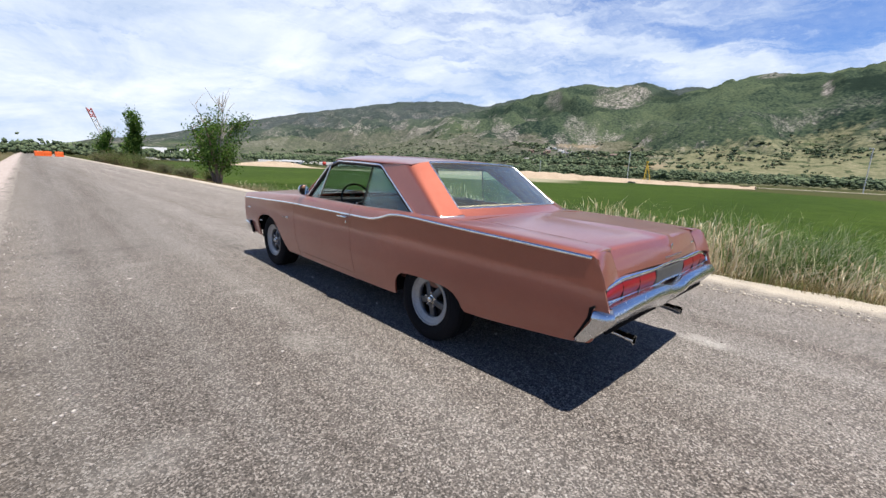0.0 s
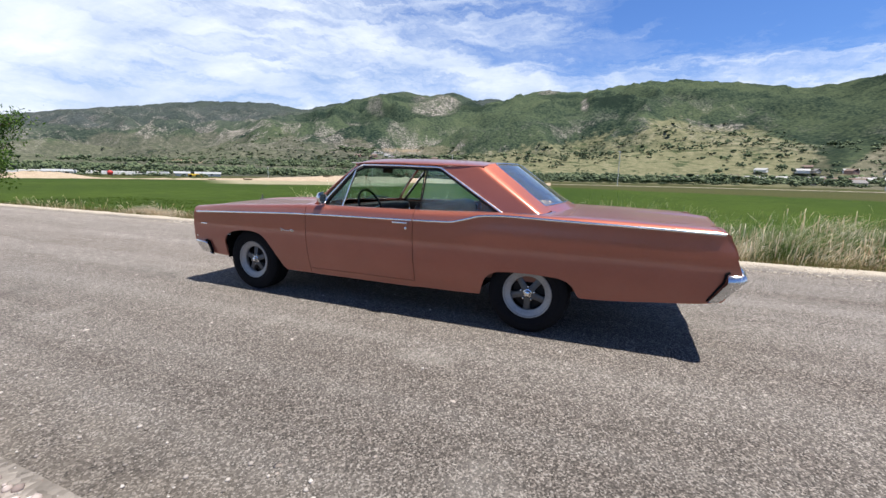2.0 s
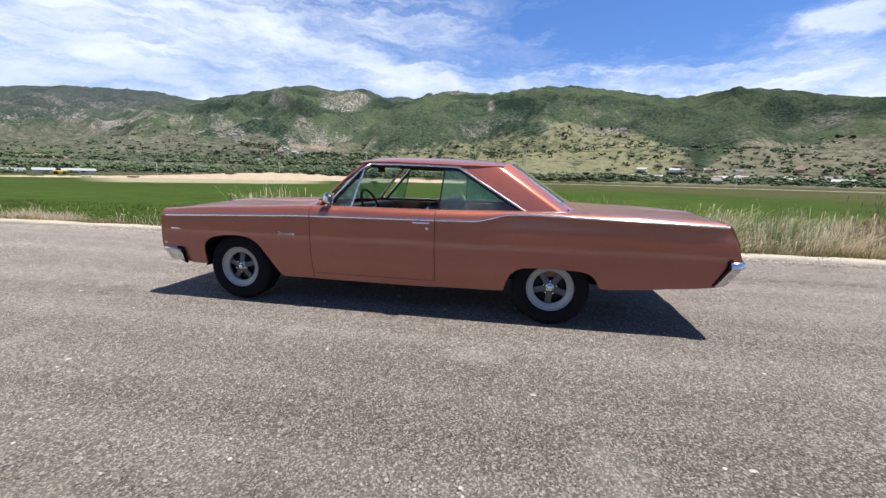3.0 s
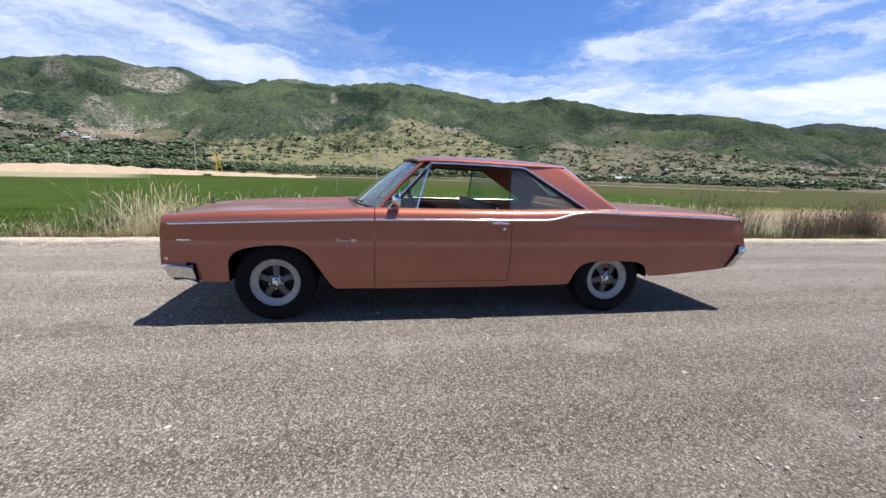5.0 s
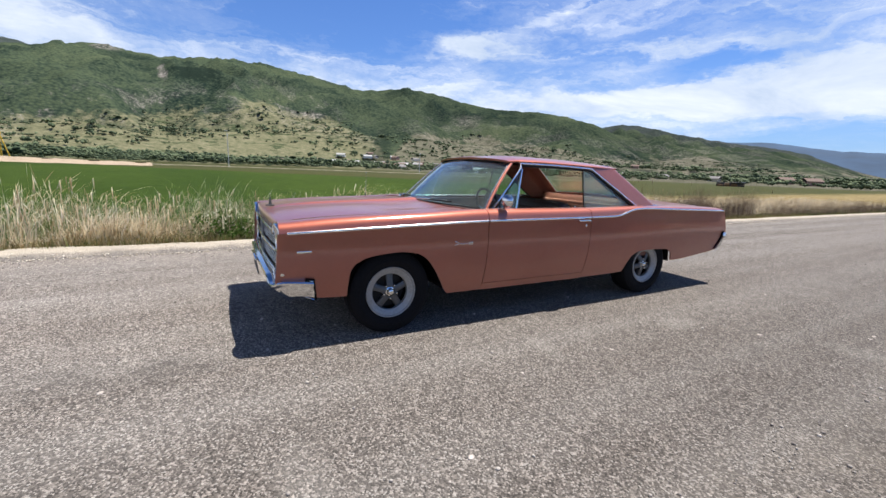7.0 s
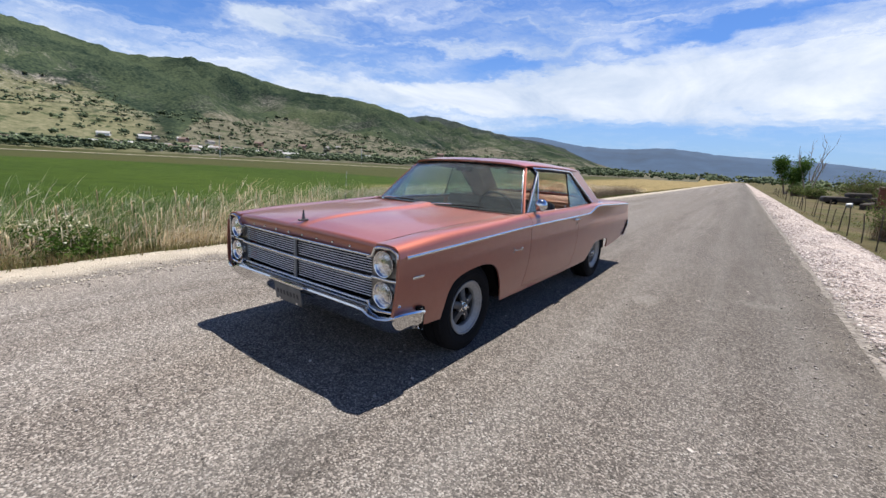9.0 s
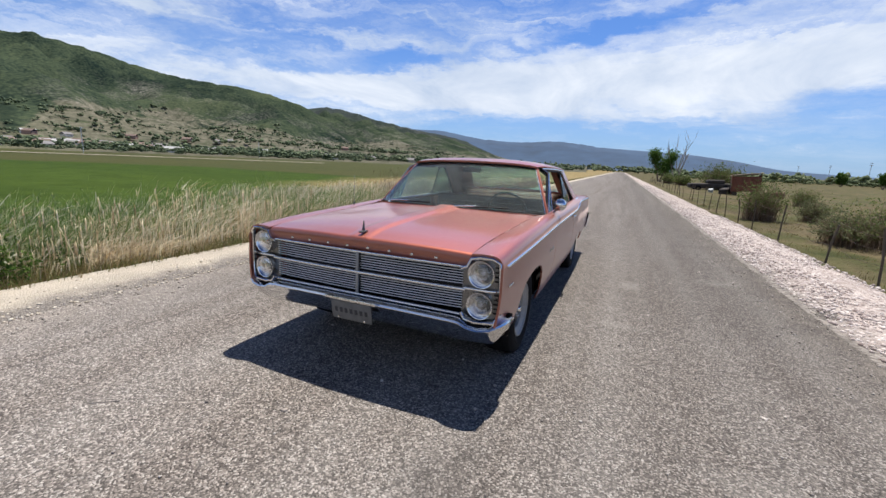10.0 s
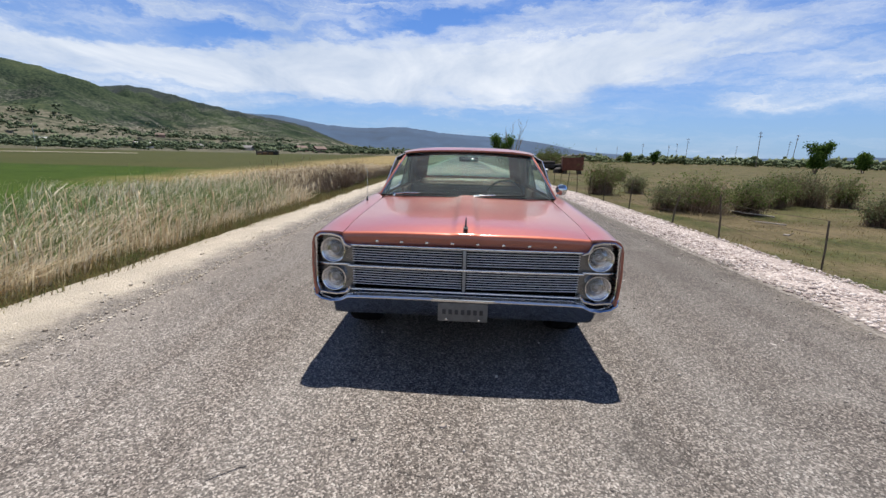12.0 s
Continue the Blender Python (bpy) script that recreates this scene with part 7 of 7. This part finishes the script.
for side in (-1, 1):
    for x0, x1 in ((0.27, 0.50), (0.505, 0.71), (0.715, 0.895)):
        rows = []
        for k in linspace(0, 1, 5):
            rows.append([(side * x, -2.916 + 0.03 * (x / 0.93) ** 2 - 0.012 * math.sin(math.pi * k), lerp(0.690, tail_line(x) - 0.012, k)) for x in linspace(x0, x1, 7)])
        v, f = sheet(rows, (0, -2, 0.73))
        ob = link_mesh("tail_lamp", v, f, RED_LENS, car, "red ribbed tail lamp lens", sharp=60, solid=0.012)
        part("lens_divider", box_bm((0.006, 0.020, 0.062), (side * x1, -2.918 + 0.03 * (x1 / 0.93) ** 2, 0.722), 0.002), BLACK, ob)
top_line = [(x, -2.905 + 0.03 * (x / 0.93) ** 2, tail_line(x)) for x in linspace(-0.92, 0.92, 41)]
v, f = sweep(top_line, rect(0.03, 0.028))
link_mesh("tail_moulding", v, f, STAINLESS, car, "chrome moulding over the tail lamps", sharp=50)
v, f = sweep([(x, y - 0.014, 0.684 + 0.012 * math.exp(-(x / 0.2) ** 4)) for x, y, z in top_line], rect(0.03, 0.016))
link_mesh("lower_moulding", v, f, STAINLESS, car, "chrome moulding under the tail lamps", sharp=50)
for side in (-1, 1):
    v, f = sweep([(side * 0.918, -2.905, 0.69), (side * 0.922, -2.895, 0.715), (side * 0.918, -2.89, 0.742)], rect(0.022, 0.022), (0, 1, 0))
    link_mesh("moulding_end", v, f, STAINLESS, car, sharp=50)
    # black strips stand in for the shaded gap at each bumper end
    v, f = sweep([(side * 0.944, -2.868, 0.668), (side * 0.946, -2.850, 0.658), (side * 0.940, -2.842, 0.60), (side * 0.908, -2.760, 0.452)], rect(0.014, 0.030), (side, 0, 0))
    link_mesh("bumper_gap_shade", v, f, UNDER, car, "black strip for the shaded gap behind the bumper end")
    v, f = sweep([(side * 0.948, 2.16, 0.508), (side * 0.952, 2.106, 0.500), (side * 0.934, 2.092, 0.355)], rect(0.014, 0.030), (side, 0, 0))
    link_mesh("bumper_gap_shade", v, f, UNDER, car, "black strip for the shaded gap behind the bumper end")
for side in (-1, 1):
    v, f = lathe([(-0.30, 0.026), (0.02, 0.026), (0.025, 0.031), (0.07, 0.031), (0.07, 0.027), (-0.02, 0.024)], 24, "y")
    v = [(x, -y, z) for x, y, z in v]
    link_mesh("exhaust_tip", v, [tuple(reversed(q)) for q in f], CHROME, car, "chrome exhaust tip", sharp=40, at=pose(side * 0.44, -2.84, 0.365, 6, 0, 0))
    part("exhaust_pipe", box_bm((0.045, 1.0, 0.045), (side * 0.44, -2.2, 0.36), 0.018), UNDER, car)
part("fuel_door", box_bm((0.50, 0.016, 0.084), (0, -2.916, 0.736), 0.005), CAST_DARK, car, "brushed metal fuel filler door")
for i in range(8):
    x = -0.135 + i * 0.038
    part("badge_letter", box_bm((0.016, 0.006, 0.015), (x, -2.925, 0.848), 0.002), CHROME, car, "small bright badge piece")
part("boot_emblem", box_bm((0.016, 0.010, 0.055), (0, -2.905, 0.898), 0.005), CHROME, car, "bright boot emblem")
part("boot_script", box_bm((0.075, 0.006, 0.012), (0.52, -2.885, 0.885), 0.003), CHROME, car)
for i in range(8):
    x = (i - 3.5) * 0.155
    part("badge_letter", box_bm((0.020, 0.006, 0.012), (x, nose_y(x) - 0.004, 0.842 - 0.004 * abs(x)), 0.002), CHROME, car, "small bright badge piece")
bm = bmesh.new()
bmesh.ops.create_cone(bm, cap_ends=True, segments=10, radius1=0.011, radius2=0.003, depth=0.062)
bmesh.ops.scale(bm, vec=(0.7, 1.3, 1), verts=bm.verts)
bmesh.ops.translate(bm, vec=(0, 2.272, 0.968), verts=bm.verts)
part("bonnet_ornament", bm, CAST_DARK, car, "upright dark metal bonnet ornament", sharp=60)
part("ornament_base", box_bm((0.028, 0.07, 0.012), (0, 2.275, 0.930), 0.005), CAST_DARK, car)

# number plate in front of the bumper, under a bright bracket
TILT = Matrix.Rotation(radians(-8), 3, "X")
part("plate_bracket", box_bm((0.385, 0.022, 0.020), (0, 2.414, 0.508), 0.005), CHROME, car)
plate = part("number_plate", box_bm((0.305, 0.008, 0.128), (0, 2.404, 0.428), 0.004, rot=TILT), PLATE, car, "weathered number plate, darkened for shade, with plain dark bars")
for x in (-0.10, 0.10):
    part("bolt", box_bm((0.014, 0.01, 0.014), (x, 2.402, 0.378), 0.003), STAINLESS, plate)
for i in range(7):
    part("plate_mark", box_bm((0.022, 0.004, 0.034), (-0.114 + 0.038 * i, 2.4085, 0.430), 0.002, rot=TILT), PLATE_MARK, plate, "plain worn dark bar")

# radio aerial on the wing
v, f = lathe([(0.0, 0.013), (0.006, 0.012), (0.014, 0.008), (0.026, 0.006), (0.042, 0.004), (0.044, 0.001)], 16, "z")
aerial = link_mesh("aerial_base", v, f, CAST_DARK, car, "dark metal aerial base", sharp=40, at=pose(AERIAL[0], AERIAL[1], 0.948))
v, f = sweep([(0, 0, 0.04), (-0.001, -0.004, 0.15), (-0.002, -0.008, 0.29)], ring(0.0024, 6), (0, 1, 0))
link_mesh("aerial_mast", v, f, STAINLESS, aerial, "thin steel aerial")

# side badges, handles, mirror, wipers
for side in (-1, 1):
    fx = lambda y, z: side * (flank(y, z) + 0.002)
    for turn_, dz in ((24, 0.009), (-20, -0.007)):
        part("wing_script", box_bm((0.005, 0.052, 0.006), (fx(1.00, 0.70), 0.990, 0.706 + dz), 0.002, rot=Matrix.Rotation(radians(turn_), 3, "X")), CHROME, car, "slim bright chevron badge")
    for k in range(4):
        part("script_piece", box_bm((0.005, 0.010, 0.012 - 0.002 * (k % 2)), (fx(0.95, 0.70), 0.955 - 0.017 * k, 0.700), 0.002), CHROME, car)
    for k in range(3):
        part("wing_numeral", box_bm((0.005, 0.009, 0.026), (fx(0.86, 0.70), 0.878 - 0.015 * k, 0.703), 0.002), CHROME, car)
    part("wing_marker", box_bm((0.006, 0.10, 0.016), (fx(2.18, 0.70), 2.165, 0.700), 0.003), CHROME, car, "slim bright wing badge")
    handle = part("door_handle", box_bm((0.03, 0.15, 0.016), (side * (flank(-0.38, 0.862) + 0.022), -0.385, 0.862), 0.006), CHROME, car, "chrome door handle")
    part("handle_post", box_bm((0.03, 0.022, 0.018), (side * (flank(-0.38, 0.862) + 0.008), -0.45, 0.860), 0.005), CHROME, handle)
    part("handle_post", box_bm((0.03, 0.018, 0.014), (side * (flank(-0.38, 0.862) + 0.008), -0.325, 0.860), 0.005), CHROME, handle)
    v, f = lathe([(-0.004, 0.001), (-0.004, 0.011), (0.006, 0.012), (0.008, 0.001)], 16, "x")
    link_mesh("door_lock", [(side * x, y, z) for x, y, z in v], f, CHROME, car, sharp=40, at=pose(side * flank(-0.43, 0.81), -0.432, 0.812))
v, f = lathe([(-0.05, 0.001), (-0.046, 0.030), (-0.02, 0.052), (0.012, 0.058), (0.02, 0.054), (0.014, 0.050), (0.014, 0.001)], 28, "y")
mirror = link_mesh("door_mirror", [(x, -y, z) for x, y, z in v], [tuple(reversed(q)) for q in f], CHROME, car, "round chrome door mirror", sharp=50, at=pose(-0.955, 0.50, 1.045))
v, f = sweep([(0.02, 0.0, -0.04), (0.05, 0.0, -0.075), (0.07, 0.0, -0.095)], ring(0.010, 8), (0, 1, 0))
link_mesh("mirror_arm", v, f, CHROME, mirror)
part("mirror_foot", box_bm((0.05, 0.085, 0.02), (0.075, 0, -0.094), 0.008), CHROME, mirror)
for x0, x1 in ((0.72, 0.20), (0.02, -0.55)):
    pts = []
    for t in linspace(0, 1, 8):
        x = lerp(x0, x1, t)
        q = x / 0.862
        pts.append((x, 0.92 - 0.235 * q * q - 0.02 * t, 0.985 + 0.010 * (1 - q * q) + 0.012 * t))
    v, f = sweep(pts, rect(0.014, 0.012))
    wiper = link_mesh("wiper_blade", v, f, BLACK, car, "black wiper blade on a silver arm", sharp=50)
    v, f = sweep([(lerp(x0, x1, 0.02), pts[0][1] + 0.035, 0.985), (lerp(x0, x1, 0.25), pts[2][1] + 0.018, 1.002), (lerp(x0, x1, 0.5), pts[4][1] + 0.003, 1.006)], rect(0.018, 0.012))
    link_mesh("wiper_arm", v, f, STAINLESS, wiper, sharp=50)
    v, f = lathe([(0, 0.02), (0.02, 0.018), (0.03, 0.008), (0.031, 0.001)], 16, "z")
    link_mesh("wiper_pivot", v, f, CHROME, wiper, at=pose(lerp(x0, x1, 0.02), pts[0][1] + 0.038, 0.968))

# underside and wheel wells
part("floor_pan", box_bm((1.74, 2.10, 0.05), (0, -0.02, 0.31), 0.02), UNDER, car)
part("front_pan", box_bm((1.0, 1.25, 0.04), (0, 1.60, 0.40), 0.01), UNDER, car)
# unseen sheet added to keep sun from leaking into the car's shadow
part("nose_light_stop", box_bm((1.74, 0.44, 0.03), (0, 2.12, 0.47), 0.01), UNDER, car)
part("rear_pan", box_bm((1.0, 0.9, 0.04), (0, -1.45, 0.42), 0.01), UNDER, car)
part("boot_floor", box_bm((1.70, 0.98, 0.06), (0, -2.42, 0.52), 0.02), UNDER, car)
part("gearbox_tunnel", box_bm((0.30, 2.6, 0.18), (0, 0.3, 0.37), 0.06), UNDER, car)
part("firewall", box_bm((1.70, 0.04, 0.62), (0, 0.80, 0.62), 0.01), UNDER, car)
part("engine_block", box_bm((0.9, 1.0, 0.35), (0, 1.45, 0.55), 0.05), UNDER, car)
for ya, arch in ((AXLE, ((1.00, 0.30), (1.16, 0.58), (1.32, 0.70), (1.52, 0.73), (1.74, 0.70), (1.89, 0.55), (1.90, 0.32))), (-AXLE, ((-1.08, 0.30), (-1.12, 0.50), (-1.25, 0.66), (-1.5, 0.70), (-1.75, 0.66), (-1.90, 0.52), (-1.93, 0.34)))):
    for side in (-1, 1):
        g = [[(side * x, y, z) for y, z in arch] for x in (0.50, 0.70, 0.885)]
        v, f = sheet(g, (side * 0.7, ya, 0.3))
        link_mesh("wheel_housing", v, [tuple(reversed(q)) for q in f], UNDER, car, "black wheel housing")
        part("inner_housing", box_bm((0.03, 0.96, 0.45), (side * 0.50, ya, 0.52), 0.01), UNDER, car)
    part("axle", box_bm((1.5, 0.08, 0.08), (0, ya, 0.32), 0.03), UNDER, car)

# wheels: five-spoke cast wheels on wide tyres
v, f = lathe([(-0.11, 0.10), (-0.10, 0.175), (0.02, 0.178), (0.06, 0.185), (0.06, 0.178), (-0.02, 0.168), (-0.05, 0.02)], 40, "x")
wheel = link_mesh("wheel", v, f, UNDER, car, "five-spoke grey cast wheel on a wide black tyre", at=pose(0, 0, 0))
tread = [(-0.10, 0.20), (-0.118, 0.235), (-0.122, 0.275), (-0.112, 0.312), (-0.095, 0.327), (-0.05, 0.331), (-0.048, 0.323), (-0.042, 0.323), (-0.040, 0.332), (0.0, 0.333), (0.040, 0.332), (0.042, 0.323), (0.048, 0.323), (0.05, 0.331), (0.095, 0.327), (0.112, 0.312), (0.122, 0.275), (0.120, 0.262), (0.123, 0.258), (0.118, 0.235), (0.103, 0.204), (0.095, 0.196)]
v, f = lathe(tread, 64, "x")
link_mesh("tyre", v, f, RUBBER, wheel, "black tyre", sharp=35)
v, f = lathe([(0.102, 0.200), (0.108, 0.203), (0.112, 0.200), (0.110, 0.193), (0.100, 0.187), (0.096, 0.174), (0.088, 0.160), (0.082, 0.146), (0.066, 0.142), (0.046, 0.150), (0.02, 0.17)], 56, "x")
link_mesh("rim", v, f, CAST, wheel, "grey cast rim", sharp=35)
for k in range(5):
    a = radians(90 + 72 * k)
    g = []
    for r, wd, d in ((0.035, 0.027, 0.084), (0.07, 0.025, 0.078), (0.11, 0.025, 0.068), (0.135, 0.029, 0.064), (0.154, 0.040, 0.062)):
        g.append([(d - 0.035, r, -wd), (d - 0.006, r, -wd), (d, r, -wd * 0.45), (d + 0.001, r, 0), (d, r, wd * 0.45), (d - 0.006, r, wd), (d - 0.035, r, wd)])
    m3 = Matrix.Rotation(a, 3, "X")
    v, f = sheet([[m3 @ Vector(q) for q in row] for row in g], (-0.05, 0, 0))
    link_mesh("spoke", v, f, CAST_DARK, wheel, sharp=35)
    b = a + radians(36)
    v, f = lathe([(0.04, 0.010), (0.080, 0.010), (0.090, 0.006), (0.091, 0.001)], 10, "x")
    link_mesh("lug_nut", v, f, CHROME, wheel, sharp=40, at=pose(0, 0.057 * math.cos(b), 0.057 * math.sin(b)))
v, f = lathe([(0.05, 0.042), (0.078, 0.038), (0.082, 0.027), (0.094, 0.025), (0.102, 0.021), (0.106, 0.013), (0.107, 0.001)], 32, "x")
link_mesh("centre_cap", v, f, CHROME, wheel, "chrome centre cap", sharp=35)
v, f = lathe([(-0.02, 0.14), (0.01, 0.14), (0.015, 0.12), (0.015, 0.01)], 32, "x")
link_mesh("brake_drum", v, f, simple("rusty_drum", (0.022, 0.018, 0.016), 0.8, 0.2, 0.4, 40), wheel)
HUB = 0.785
for x, y, turn, spin in ((HUB, AXLE, 0, 12), (HUB, -AXLE, 0, -20), (-HUB, -AXLE, 180, 33)):
    copy_thing(wheel, pose(x, y, 0.330, spin, 0, turn))
wheel.matrix_basis = pose(-HUB, AXLE, 0.330, 0, 0, 180)


# interior
def bench(name, y, z, tilt, label, light, cover):
    seat = part(name, box_bm((1.42, 0.54, 0.20), (0, y, z), 0.07, 4), cover, car, label)
    back = part("backrest", box_bm((1.42, 0.17, 0.46), (0, 0, 0), 0.06, 4), cover, seat, at=pose(0, y - 0.30, z + 0.25, tilt, 0, 0))
    for k in range(6):
        part("pleat", box_bm((1.26, 0.018, 0.030), (0, 0.088, -0.12 + k * 0.05), 0.008), VINYL_LIGHT if k % 2 == light else cover, back)
    part("piping", box_bm((1.36, 0.03, 0.025), (0, 0.06, 0.212), 0.01), VINYL_LIGHT if light == 1 else cover, back)


bench("front_bench", -0.10, 0.53, 12, "dark brown vinyl front bench seat", 7, VINYL_DARK)
bench("rear_bench", -1.05, 0.55, 20, "copper-brown pleated rear bench seat", 1, VINYL)
part("dashboard", box_bm((1.56, 0.26, 0.22), (0, 0.56, 0.83), 0.05, 3), DASH, car, "dark dashboard")
part("dash_trim", box_bm((1.40, 0.012, 0.05), (0, 0.425, 0.80), 0.004), DASH, car)
v, f = sweep([(-0.40 + 0.20 * math.cos(a), 0.30 + 0.075 * math.sin(a), 0.93 + 0.185 * math.sin(a)) for a in linspace(0, 2 * math.pi, 37)[:-1]], ring(0.012, 8), (0, 1, -0.4), True)
steer = link_mesh("steering_wheel", v, f, DASH, car, "dark steering wheel")
v, f = sweep([(-0.59, 0.305, 0.935), (-0.40, 0.345, 0.90), (-0.21, 0.305, 0.935)], rect(0.02, 0.012))
link_mesh("spoke_bar", v, f, STAINLESS, steer)
v, f = sweep([(-0.40, 0.33, 0.91), (-0.40, 0.60, 0.78)], ring(0.028, 10))
link_mesh("steering_column", v, f, DASH, steer)
part("parcel_shelf", box_bm((1.36, 0.34, 0.02), (0, -1.50, 0.965), 0.006), VINYL, car)
part("cabin_floor", box_bm((1.6, 2.2, 0.03), (0, -0.35, 0.40), 0.01), DASH, car)
part("rear_bulkhead", box_bm((1.60, 0.03, 0.55), (0, -1.62, 0.68), 0.01), DASH, car)
for side in (-1, 1):
    part("door_card", box_bm((0.03, 1.16, 0.52), (side * 0.855, 0.10, 0.68), 0.012), VINYL_DARK, car, "dark brown door lining")
    part("rear_side_card", box_bm((0.03, 1.05, 0.52), (side * 0.83, -1.06, 0.68), 0.012), VINYL, car)
    part("lock_knob", box_bm((0.012, 0.012, 0.03), (side * 0.845, -0.40, 0.975), 0.004), CHROME, car)
rear_mirror = part("inside_mirror", box_bm((0.20, 0.02, 0.055), (0, 0.33, 1.325), 0.008), BLACK, car, "inside rear-view mirror")
part("mirror_stalk", box_bm((0.012, 0.012, 0.07), (0, 0.34, 1.37), 0.004), STAINLESS, rear_mirror)
